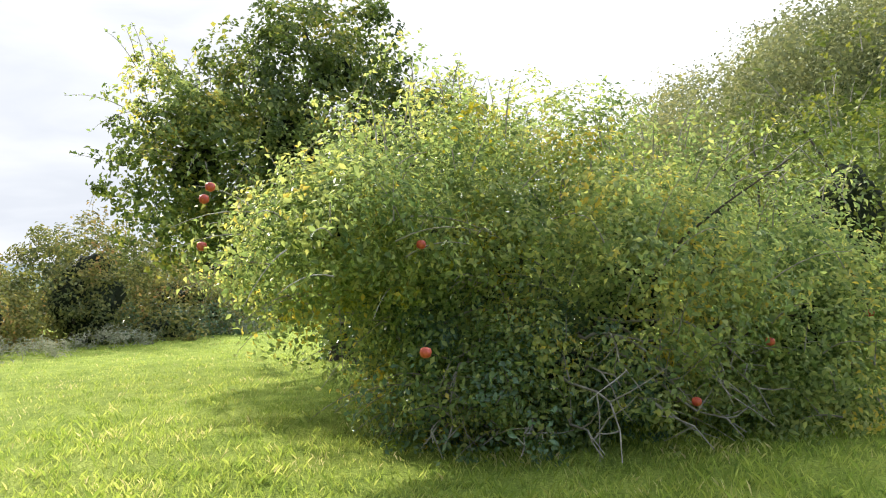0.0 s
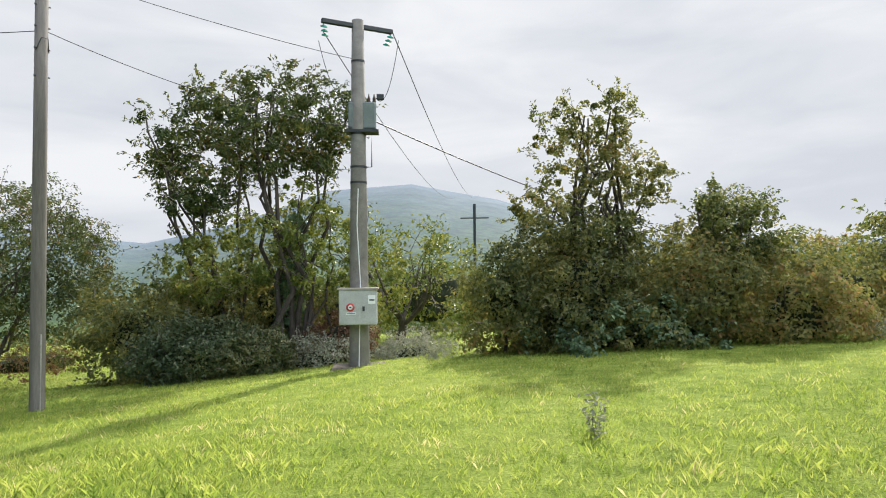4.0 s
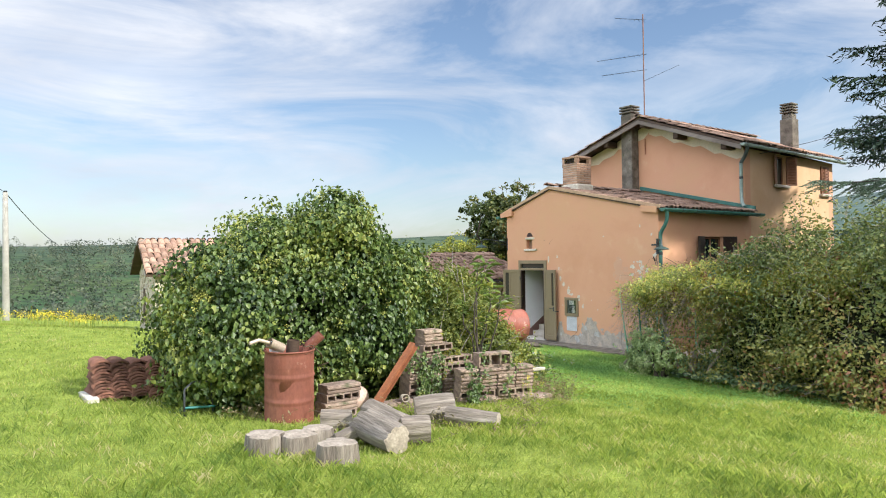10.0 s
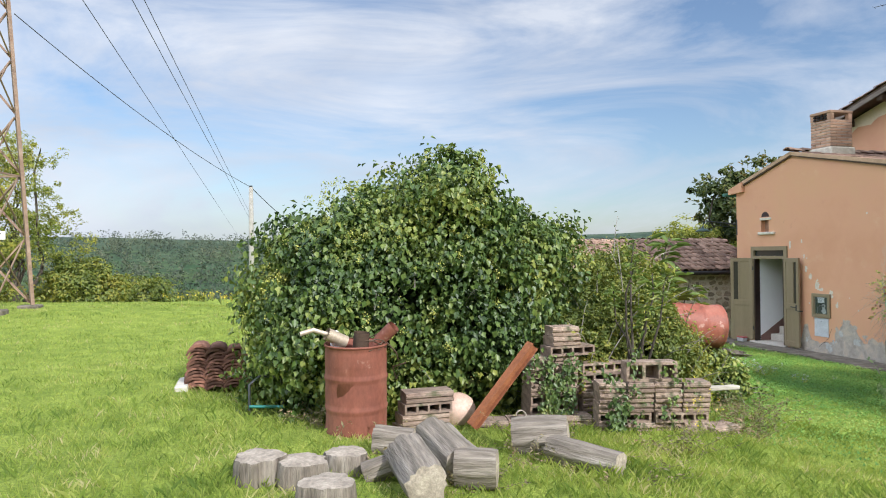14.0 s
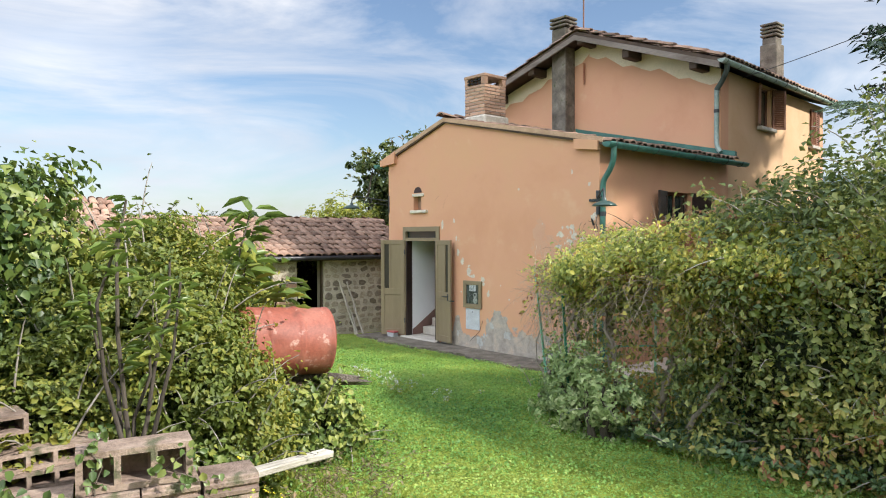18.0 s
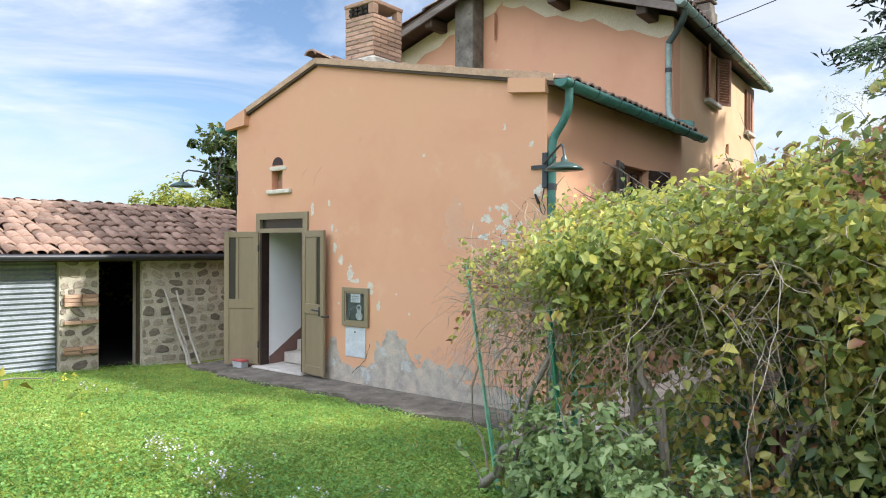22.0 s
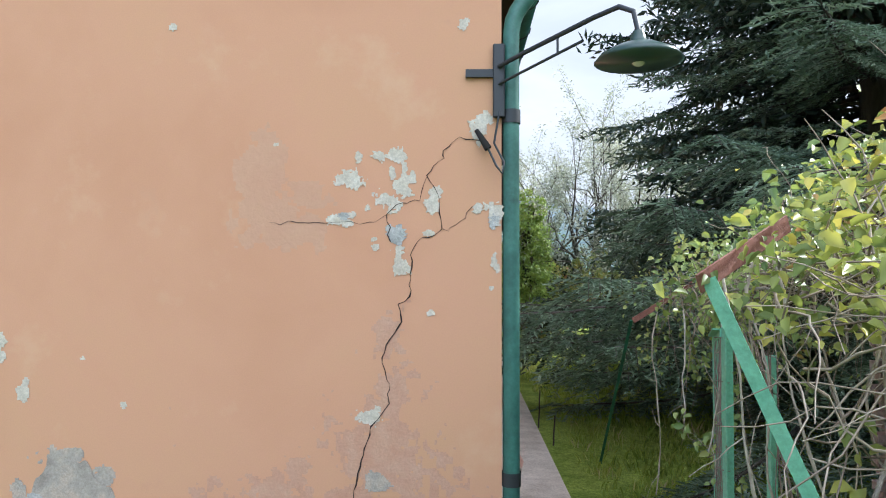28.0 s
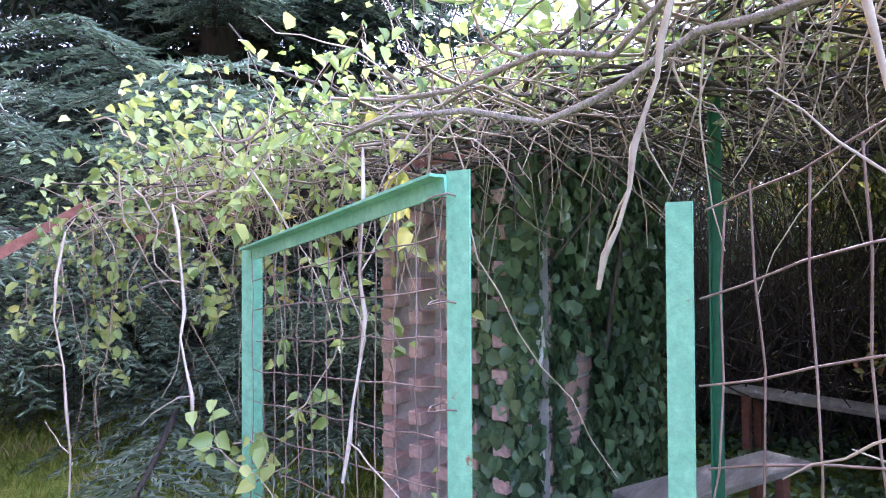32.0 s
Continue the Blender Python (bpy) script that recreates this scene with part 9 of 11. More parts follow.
def span(label, a, b, sag=0.3, r=0.007, n=16):
    a, b = np.array(a, float), np.array(b, float)
    s = np.linspace(0, 1, n)[:, None]
    p = a + (b - a) * s
    p[:, 2] -= sag * 4 * (s * (1 - s))[:, 0]
    w = thing("overhead_wire", label, "wire", at=a)
    tubes("strand", [(p - a, r)], CABLE, w, sides=5)


TA, TT = (*PA, G(*PA) + 6.05), (*PT, zt + 6.9)
span("thin cable from the wooden pole to the house", TA, (XR + 0.1, 4.6, 5.35), 0.5)
span("thin cable from the wooden pole to the transformer pole", (*PA, TA[2] + 0.02), (PT[0], PT[1], zt + 5.4), 0.25)
span("thin cable running on from the transformer pole", (PT[0] + 0.1, PT[1], zt + 5.7), (52, -9, 3.6), 0.6, 0.016)
span("thin cable meeting the transformer pole", (PT[0], PT[1], zt + 6.95), (21, -4.2, 8.2), 0.1)
span("drooping jumper lead of the transformer", (PT[0] + 0.6, PT[1] - 0.7, zt + 7.4), (PT[0] + 0.25, PT[1] - 0.3, zt + 6.1), 0.55, 0.008)
span("drooping jumper lead of the transformer", (PT[0] - 0.55, PT[1] + 0.7, zt + 7.4), (PT[0] - 0.15, PT[1] + 0.2, zt + 6.1), 0.4, 0.008)
span("high cable from the crossarm to a far pole", (PT[0] + 0.5, PT[1] - 0.6, zt + 7.6), (95, 38, 14), 2.0, 0.012)
span("high cable from the crossarm to a far pole", (PT[0] - 0.5, PT[1] + 0.6, zt + 7.6), (93, 40, 14), 2.0, 0.012)
span("cable from the pylon to the concrete pole", (-5.3, -17.5, 8.45), (*PB, 5.6), 0.3, 0.012)
span("cable running on beyond the concrete pole", (*PB, 5.6), (-60, -2, 3.5), 1.0, 0.02)
for x0, y0, z0, x1, y1, z1 in ((-5.05, -16.2, 9.35, -105, -13.6, 5.9), (-5.2, -15.0, 9.5, -105, -10.1, 5.6), (-5.25, -14.7, 9.55, -105, -9.8, 5.6)):
    d = np.array([x0 - x1, y0 - y1, z0 - z1])
    span("high power line crossing the valley", np.array([x1, y1, z1]), np.array([x0, y0, z0]) + d * 0.06, 0.0, 0.012)
for x, y, h in ((95, 39, 14.5), (150, 50, 17)):
    fp = thing("far_pole", "distant line pole with a crossarm", "utility pole", at=(x, y, -2))
    tubes("shaft", [([(0, 0, -3), (0, 0, h)], 0.22)], STEEL, fp)
    tubes("crossarm", [([(-1.2, 1.6, h - 2), (1.2, -1.6, h - 2)], 0.1)], STEEL, fp)

# ---- pergola beside the house ----
MINT = surface("mint_green_paint", [(0.3, 0.15, 0.42, 0.265), (0.7, 0.23, 0.52, 0.34)], scale=7, rough=0.5, fine=60, bumps=0.15, spots=[((0.22, 0.09, 0.05), 22, 0.66, 0.72), ((0.45, 0.55, 0.47), 30, 0.68, 0.74)])
DEEPGREEN = surface("old_green_paint", [(0.3, 0.015, 0.12, 0.06), (0.7, 0.03, 0.19, 0.10)], scale=7, rough=0.55, fine=60, bumps=0.15, spots=[((0.15, 0.07, 0.04), 22, 0.62, 0.7)])
RUSTBAR = surface("rusty_bar", [(0.3, 0.17, 0.065, 0.045), (0.7, 0.30, 0.13, 0.09)], scale=9, rough=0.8, fine=50, bumps=0.4)
WIRE = surface("rusty_wire", [(0.3, 0.16, 0.10, 0.08), (0.7, 0.33, 0.25, 0.21)], scale=9, rough=0.7, fine=50)
VINEWOOD = surface("vine_wood", [(0.25, 0.22, 0.18, 0.14), (0.6, 0.38, 0.33, 0.27), (0.8, 0.52, 0.47, 0.40)], scale=5, rough=0.95, fine=28, bumps=0.9, depth=0.02, stretch=(2, 2, 0.5))
DRYTWIG = surface("dry_twig", [(0.3, 0.30, 0.24, 0.18), (0.7, 0.56, 0.49, 0.40)], scale=9, rough=0.95, fine=30, vary=("island", [(0.55, 0.5, 0.45), (1.15, 1.12, 1.08)], 1.0))
PALESHOOT = surface("bleached_shoot", [(0.3, 0.38, 0.315, 0.245), (0.7, 0.56, 0.49, 0.40)], scale=9, rough=0.95, fine=30)
BENCHWOOD = surface("grey_bench_wood", [(0.3, 0.20, 0.18, 0.16), (0.7, 0.38, 0.35, 0.31)], scale=3, rough=0.9, fine=24, bumps=0.6, stretch=(1, 8, 8))
OLDBRICK = surface("weathered_brick", [(0.3, 0.42, 0.27, 0.23), (0.7, 0.58, 0.44, 0.39)], scale=6, rough=0.95, fine=40, bumps=0.7, vary=("object", [(0.88, 0.86, 0.85), (1.15, 1.1, 1.08)], 1.0), spots=[((0.50, 0.47, 0.43), 9, 0.62, 0.72)])
MORTAR = surface("old_mortar", [(0.3, 0.30, 0.28, 0.25), (0.7, 0.44, 0.42, 0.38)], scale=8, rough=0.95, fine=40, bumps=0.6)
LIMEWASH = surface("peeling_lime", [(0.3, 0.62, 0.60, 0.55), (0.7, 0.78, 0.76, 0.70)], scale=8, rough=0.9, fine=40, bumps=0.5)


def bar(name, p0, p1, w, material, parent, label="", thick=0.005, turn=0.0):
    """A steel angle between two points: two thin flanges at right angles."""
    p0, p1 = Vector(p0), Vector(p1)
    d = p1 - p0
    m = Matrix.Translation(p0) @ d.to_track_quat("Z", "X").to_matrix().to_4x4() @ Matrix.Rotation(turn, 4, "Z")
    bm = bmesh.new()
    pts = [(0, 0), (w, 0), (w, thick), (thick, thick), (thick, w), (0, w)]
    prism(bm, pts, 0, d.length, axis=2)
    bmesh.ops.transform(bm, matrix=m, verts=bm.verts[:])
    return part(name, bm, material, parent, label)


def strip(name, p0, p1, w, t, material, parent, label=""):
    p0, p1 = Vector(p0), Vector(p1)
    d = p1 - p0
    m = Matrix.Translation(p0) @ d.to_track_quat("X", "Z").to_matrix().to_4x4()
    return boxpart(name, (0, d.length, -t / 2, t / 2, -w / 2, w / 2), material, parent, label, bevel=0.001, m=m)


def patch_wires(c00, c10, c11, c01, nu, nv, rng, r=0.0016, wob=0.006, lean=0.0):
    """Wires over a four-cornered panel, a little bent."""
    c00, c10, c11, c01 = [np.array(c, float) for c in (c00, c10, c11, c01)]
    at_ = lambda u, v: c00 * (1 - u) * (1 - v) + c10 * u * (1 - v) + c11 * u * v + c01 * (1 - u) * v
    out = []
    for i in range(nu + 1):
        u = i / nu
        out.append(([at_(min(max(u + lean * (v - 0.5), 0), 1), v) + rng.normal(0, wob, 3) for v in np.linspace(0, 1, 14)], r))
    for j in range(nv + 1):
        v = j / nv
        out.append(([at_(u, v) + rng.normal(0, wob, 3) for u in np.linspace(0, 1, 12)], r))
    return out


rp = np.random.default_rng(90)
pergola = thing("pergola", "green steel pergola frame with rusty brackets under a vine", "pergola", at=(6.0, -1.2, 0.02))
P0 = np.array([6.0, -1.2, 0.02])
L3 = lambda *p: tuple(np.array(p) - P0)
bar("post", L3(5.95, -2.38, 0.06), L3(5.34, -1.95, 1.73), 0.032, MINT, pergola, "leaning mint-green post")
bar("post", L3(7.01, -3.3, 0.12), L3(6.78, -3.15, 1.55), 0.032, DEEPGREEN, pergola)
bar("post", L3(8.44, -2.45, 0.1), L3(8.4, -2.4, 2.1), 0.035, DEEPGREEN, pergola)
bar("post", L3(5.8, -1.213, 0.0), L3(5.8, -1.213, 1.475), 0.034, MINT, pergola, turn=math.pi / 2)
bar("post", L3(6.05, 2.75, 0.0), L3(6.0, 1.36, 1.40), 0.022, DEEPGREEN, pergola, "thin green back brace")
bar("post", L3(7.3, -0.9, 0.0), L3(7.3, -0.9, 2.3), 0.035, DEEPGREEN, pergola)
strip("bracket", L3(5.33, -1.96, 1.725), L3(5.62, -1.77, 1.875), 0.045, 0.006, RUSTBAR, pergola, "rusty flat bracket")
strip("bracket", L3(6.0, 1.36, 1.40), L3(6.45, 1.45, 1.66), 0.04, 0.006, RUSTBAR, pergola, "rusty flat bracket")
for y in (-1.6, -0.2, 1.2):
    strip("rafter", L3(6.5, y, 1.9 - 0.13 * (y + 1.9)), L3(9.0, y - 0.2, 2.4 - 0.06 * (y + 1.9)), 0.03, 0.006, RUSTBAR, pergola)
wires = thing("wire_fence", "rusty wire mesh fence strung between the posts", "fence", at=(5.8, -1.8, 0.02))
W0 = np.array([5.8, -1.8, 0.02])
for c, nu, nv, lab in ((((5.82, -1.25, 0.05), (6.0, -2.39, 0.08), (5.36, -1.95, 1.70), (5.82, -1.25, 1.46)), 13, 13, "rusty square mesh"),
                       (((6.0, -2.42, 0.08), (7.0, -3.3, 0.12), (6.8, -3.16, 1.0), (5.76, -2.26, 1.0)), 12, 9, "dull green mesh")):
    V, F = tube_arrays(patch_wires(*c, nu, nv, rp, lean=0.08), 4)
    tagged(raw("wire_mesh", V - W0, F, WIRE if nu == 13 else DEEPGREEN, wires, lab), kind="stuff")

gate = thing("garden_gate", "mint-green angle-iron gate filled with wire mesh, standing ajar", "gate", at=(5.9, -0.5, 0.02))
T0 = np.array([5.9, -0.5, 0.02])
LG = lambda *p: tuple(np.array(p) - T0)
bar("upright", LG(5.78, -0.88, 0.02), LG(5.78, -0.88, 1.54), 0.042, MINT, gate, turn=math.pi / 2)
bar("upright", LG(6.04, -0.10, 0.02), LG(6.04, -0.10, 1.44), 0.036, MINT, gate, turn=math.pi)
bar("top_rail", LG(5.78, -0.88, 1.535), LG(6.04, -0.10, 1.435), 0.032, MINT, gate, turn=math.pi)
bar("middle_rail", LG(5.78, -0.88, 0.62), LG(6.04, -0.10, 0.58), 0.028, MINT, gate)
bar("bottom_rail", LG(5.78, -0.88, 0.06), LG(6.04, -0.10, 0.06), 0.032, MINT, gate)
V, F = tube_arrays(patch_wires((5.79, -0.86, 0.08), (6.03, -0.12, 0.08), (6.03, -0.12, 1.43), (5.79, -0.86, 1.52), 12, 18, rp, 0.0014, 0.003), 4)
tagged(raw("wire_mesh", V - T0, F, WIRE, gate), kind="stuff")
for k in range(9):
    zz = 1.5 - k * 0.165
    ring = [(5.785 + 0.027 * math.cos(a), -0.872 + 0.027 * math.sin(a), zz + 0.004 * math.sin(2 * a)) for a in np.linspace(0, 2 * np.pi, 9)]
    tubes("wire_tie", [(np.array(ring) - T0, 0.0015)], WIRE, gate, sides=4)

# brick block with ivy, benches
pillar = thing("brick_pillar", "square pillar of weathered brick, half covered in ivy", "pillar", at=(7.7, 0.0, 0))
boxpart("mortar_core", (-0.598, 0.585, -0.395, 0.365, -0.1, 2.05), MORTAR, pillar)
brick_me = {}
for L in (0.24, 0.115):
    bm = bmesh.new()
    box(bm, -L / 2, L / 2, -0.03, 0.03, -0.026, 0.026, bevel=0.004)
    me = bpy.data.meshes.new("brick")
    bm.to_mesh(me)
    bm.free()
    me.materials.append(OLDBRICK)
    brick_me[L] = me
z, row = 0.0, 0
while z < 1.98:
    for face in (0, 1):
        span = 0.76 if face == 0 else 1.19
        u = 0.0 if (row + face) % 2 else -0.125
        while u < span - 0.1:
            a, b = max(u, 0), min(u + 0.24, span)
            L = 0.24 if b - a > 0.2 else 0.115
            c = min((a + b) / 2, span - L / 2)
            ob = new("brick", brick_me[L])
            ob.parent = pillar
            if face == 0:
                ob.matrix_local = pose(-0.575 + rp.normal(0, 0.002), 0.375 - c, z + 0.03, 0, 0, math.pi / 2)
            else:
                ob.matrix_local = pose(-0.595 + c, -0.372 + rp.normal(0, 0.002), z + 0.03)
            u += 0.25
    z += 0.064
    row += 1
for y0, y1, z0, z1 in ((-0.375, -0.33, 0.55, 0.8), (-0.38, -0.34, 0.95, 1.35), (-0.36, -0.25, 0.5, 0.62), (-0.375, -0.31, 1.38, 1.5)):
    n = 9
    ang = np.linspace(0, 2 * np.pi, n, endpoint=False)
    rr_ = rp.uniform(0.7, 1.15, n)
    bm = bmesh.new()
    prism(bm, [((y0 + y1) / 2 + (y1 - y0) * 0.62 * r * math.cos(a), (z0 + z1) / 2 + (z1 - z0) * 0.55 * r * math.sin(a)) for r, a in zip(rr_, ang)], -0.622, -0.604, axis=0)
    part("plaster_flake", bm, LIMEWASH, pillar, "peeling white lime plaster")
ivyw = thing("wall_ivy", "dark ivy climbing the brick pillar", "ivy", at=(7.7, 0.0, 0.0))


def ivy_on(C, N, size, rng):
    D = unit(rng.normal(0, 0.45, C.shape) - np.array([0, 0, 0.9]))
    L = size * rng.uniform(0.6, 1.3, len(C))
    return leaf_arrays(C, unit(N + rng.normal(0, 0.35, C.shape)), D, L, L * 0.95, fold=0.18, full=True)


n = 21000
f0 = rp.uniform(size=n) < 0.42
yy = np.where(f0, -0.375 + 0.34 * rp.beta(1.0, 1.4, n), -0.40 - rp.exponential(0.02, n))
xx = np.where(f0, -0.615 - rp.exponential(0.02, n), rp.uniform(-0.6, 0.6, n))
zz = rp.uniform(0.02, 2.1, n)
hole = (lump(np.stack([xx * 3, yy * 5, zz * 2], -1), 4) > 0.9) | (f0 & (np.abs(yy + 0.35) < 0.045) & (zz > 0.5) & (zz < 1.45) & (rp.uniform(size=n) < 0.75))
C = np.stack([xx, yy, zz], -1)[~hole]
N = np.where(f0[:, None], np.array([-1.0, 0, 0.25]), np.array([0, -1.0, 0.25]))[~hole]
V, F = ivy_on(C, N, 0.06, rp)
tagged(raw("leaves", V, F, IVYDARK, ivyw), kind="stuff")
tubes("stem", [(bent((-0.62, -0.25, 0), (-0.63, -0.1, 1.9), rp, 9, 0, 0.02), np.linspace(0.014, 0.005, 9))], BARK, ivyw)
tubes("stem", [(bent((-0.3, -0.42, 0), (-0.1, -0.42, 1.9), rp, 9, 0, 0.02), np.linspace(0.014, 0.005, 9))], BARK, ivyw)


def bench(x0, y0, x1, y1, z, w):
    ob = thing("bench", "plain weathered grey plank bench standing in ivy", "bench", "garden benches", at=((x0 + x1) / 2, (y0 + y1) / 2, 0.0))
    L, a = math.hypot(x1 - x0, y1 - y0), math.atan2(y1 - y0, x1 - x0)
    r = Matrix.Rotation(a, 4, "Z")
    boxpart("seat", (-L / 2, L / 2, -w / 2, w / 2, z - 0.035, z), BENCHWOOD, ob, bevel=0.006, m=r)
    for s in (-1, 1):
        for q in (-1, 1):
            boxpart("leg", (s * (L / 2 - 0.14) - 0.025, s * (L / 2 - 0.14) + 0.025, q * (w / 2 - 0.05) - 0.02, q * (w / 2 - 0.05) + 0.02, -0.05, z - 0.036), RUSTBAR, ob, bevel=0.003, m=r)
    return ob


bench(7.32, -0.62, 8.22, -0.98, 0.55, 0.22)
bench(9.85, -0.40, 9.45, -1.50, 0.55, 0.24)

# ---- the vine: crown, tangle, hanging shoots, stems ----
FRONT_X, FRONT_Y = (5.3, 5.6, 6.1, 7.0, 8.0, 9.2, 10.4), (-1.85, -2.2, -2.5, -3.2, -3.35, -3.25, -2.8)


def front(x):
    return np.interp(x, FRONT_X, FRONT_Y)


def west(y):
    return np.interp(y, (-2.1, -1.96, -1.62, -1.0, 0.0, 1.4), (5.33, 5.40, 5.84, 5.92, 6.02, 6.1))


def roof_z(x, y):
    """The height of the vine's upper side."""
    z = np.interp(x, (5.2, 5.5, 6.0, 6.6, 7.4, 8.4, 9.5, 11), (1.66, 1.82, 2.0, 2.14, 2.22, 2.27, 2.34, 2.45))
    s = np.clip((y - front(x)) / 0.9, 0, 1)
    z = z - 0.42 * (1 - s) ** 2 * np.clip((x - 5.3) / 0.8, 0.1, 1)
    z = z - 0.15 * np.clip(y + 1.6, 0, 4) * np.interp(x, (5.5, 6.5, 8), (1, 1, 0.6))
    return z + 0.10 * lump(np.stack([x, y, 0 * x], -1), 5, 1.6) * np.clip((x - 5.3) / 0.8, 0.25, 1)


OLDVINE = leafy("browning_vine_leaf", [(0.0, 0.12, 0.16, 0.05), (0.4, 0.27, 0.29, 0.085), (0.68, 0.44, 0.40, 0.11), (0.8, 0.46, 0.33, 0.13), (0.9, 0.30, 0.13, 0.075), (1.0, 0.60, 0.53, 0.14)], 0.45, 0.45, 1.3)
VINEGREEN = leafy("green_vine_leaf", [(0.0, 0.13, 0.21, 0.07), (0.4, 0.27, 0.37, 0.11), (0.75, 0.38, 0.46, 0.15), (1.0, 0.50, 0.53, 0.17)], 0.42, 0.45, 1.2)
RUSTVINE = leafy("rust_vine_leaf", [(0.0, 0.16, 0.18, 0.05), (0.4, 0.26, 0.20, 0.09), (0.7, 0.30, 0.13, 0.08), (1.0, 0.42, 0.25, 0.14)], 0.42, 0.5, 1.3)
vine = thing("grape_vine", "rampant vine with yellow-green leaves over dry tangled shoots", "vine", at=(6.6, -2.3, 0.1))
V0 = np.array([6.6, -2.3, 0.1])
rv = np.random.default_rng(91)


def spots_on(n, x0, x1, north=1.8, bias=1.0):
    x = rv.uniform(x0, x1, n)
    f = front(x)
    y = f + (north - f) * rv.uniform(0, 1, n) ** bias
    return x, y


# leaves of the upper side, in clumps
x, y = spots_on(6200, 5.35, 10.6, 1.8, 1.5)
keep = (lump(np.stack([x, y, 0 * x], -1), 8, 1.9) + (x - 5.4) * 0.35 > rv.uniform(-0.9, 0.55, len(x))) & (x > west(y))
x, y = x[keep], y[keep]
c = np.stack([x, y, roof_z(x, y) + rv.uniform(-0.10, 0.10, len(x))], -1)
C = np.repeat(c, 7, 0) + rv.normal(0, 0.085, (len(c) * 7, 3)) * np.array([1, 1, 0.6])
N = unit(np.array([-0.1, -0.35, 0.8]) + rv.normal(0, 0.5, C.shape))
D = unit(rv.normal(0, 0.6, C.shape) + np.array([-0.25, -0.5, -0.35]))
L = np.interp(C[:, 0], (5.8, 7.4), (0.036, 0.052)) * rv.uniform(0.45, 1.4, len(C))
items = [leaf_arrays(C, N, D, L, L * 0.72, full=True)]
# the hanging front, fuller away from the house
n = 5200
x = 6.2 + 4.4 * rv.uniform(size=n) ** 0.7
low = np.interp(x, (6.2, 6.8, 7.4, 8.2, 9.5), (1.65, 1.35, 1.0, 0.7, 0.45)) + 0.25 * lump(np.stack([x * 2, x, x], -1), 6)
top = roof_z(x, front(x) + 0.15)
z = low + (top - low) * rv.uniform(size=n) ** 0.75
y = front(x) + 0.12 + 0.18 * np.abs(z - 1.5) ** 1.3 + 0.34 * lump(np.stack([x, z, z], -1), 7, 2.2) + rv.normal(0, 0.05, n)
c = np.stack([x, y, z], -1)
c = c[(lump(np.stack([x * 1.5, z * 1.5, x], -1), 12, 1.5) * 1.3 + np.clip((z - top) * 0.9 + 0.42, -0.6, 0.6) > rv.uniform(-0.3, 0.3, n))]
n = len(c)
C = np.repeat(c, 7, 0) + rv.normal(0, 0.08, (n * 7, 3))
N = unit(np.array([0.1, -0.5, 0.55]) + rv.normal(0, 0.65, C.shape))
D = unit(rv.normal(0, 0.5, C.shape) + np.array([0, -0.3, -0.7]))
L = np.interp(C[:, 0], (6.2, 7.6), (0.038, 0.050)) * rv.uniform(0.45, 1.4, len(C))
high = C[:, 2] > roof_z(C[:, 0], front(C[:, 0]) + 0.15) - rv.exponential(0.35, len(C))
items.append(leaf_arrays(C[high], N[high], D[high], L[high], L[high] * 0.7, full=True))
lower = [leaf_arrays(C[~high], N[~high], D[~high], L[~high], L[~high] * 0.7, full=True)]
n = 360
x = rv.uniform(6.2, 8.2, n)
y = front(x) + rv.uniform(0.0, 0.6, n)
c = np.stack([x, y, rv.uniform(0.25, 1.6, n)], -1)
C = np.repeat(c, 6, 0) + rv.normal(0, 0.09, (n * 6, 3))
L = rv.uniform(0.03, 0.065, len(C))
lower.append(leaf_arrays(C, unit(np.array([0.1, -0.4, 0.5]) + rv.normal(0, 0.7, C.shape)), unit(rv.normal(0, 0.5, C.shape) + np.array([0, -0.2, -0.7])), L, L * 0.7, full=True))
V, F = join_arrays(items)
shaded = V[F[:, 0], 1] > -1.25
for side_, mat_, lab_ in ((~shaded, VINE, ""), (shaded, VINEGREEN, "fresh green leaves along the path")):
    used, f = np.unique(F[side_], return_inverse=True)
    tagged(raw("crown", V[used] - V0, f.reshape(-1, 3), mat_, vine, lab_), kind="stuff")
V, F = join_arrays(lower)
tagged(raw("crown", V - V0, F, OLDVINE, vine, "dull browning leaves low on the front"), kind="stuff")
n = 700
x = rv.uniform(7.3, 10.4, n)
y = front(x) + rv.uniform(0.05, 1.3, n)
c = np.stack([x, y, roof_z(x, y) + rv.uniform(-0.02, 0.13, n)], -1)[lump(np.stack([x, y, 0 * x], -1), 21, 1.7) > -0.1]
C = np.repeat(c, 6, 0) + rv.normal(0, 0.07, (len(c) * 6, 3))
L = 0.055 * rv.uniform(0.5, 1.35, len(C))
V, F = leaf_arrays(C, unit(np.array([-0.1, -0.4, 0.7]) + rv.normal(0, 0.5, C.shape)), unit(rv.normal(0, 0.6, C.shape) + np.array([-0.2, -0.5, -0.4])), L, L * 0.7, full=True)
tagged(raw("crown", V - V0, F, RUSTVINE, vine, "rust-brown autumn leaves"), kind="stuff")

# shade in the heart of the vine, away from the house, as a dark core
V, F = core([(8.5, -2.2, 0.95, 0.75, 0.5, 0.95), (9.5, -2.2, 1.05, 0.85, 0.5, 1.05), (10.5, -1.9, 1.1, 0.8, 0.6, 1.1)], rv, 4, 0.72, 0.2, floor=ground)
raw("inner_foliage", V - V0, F, LEAFSHADE, vine, smooth=True)
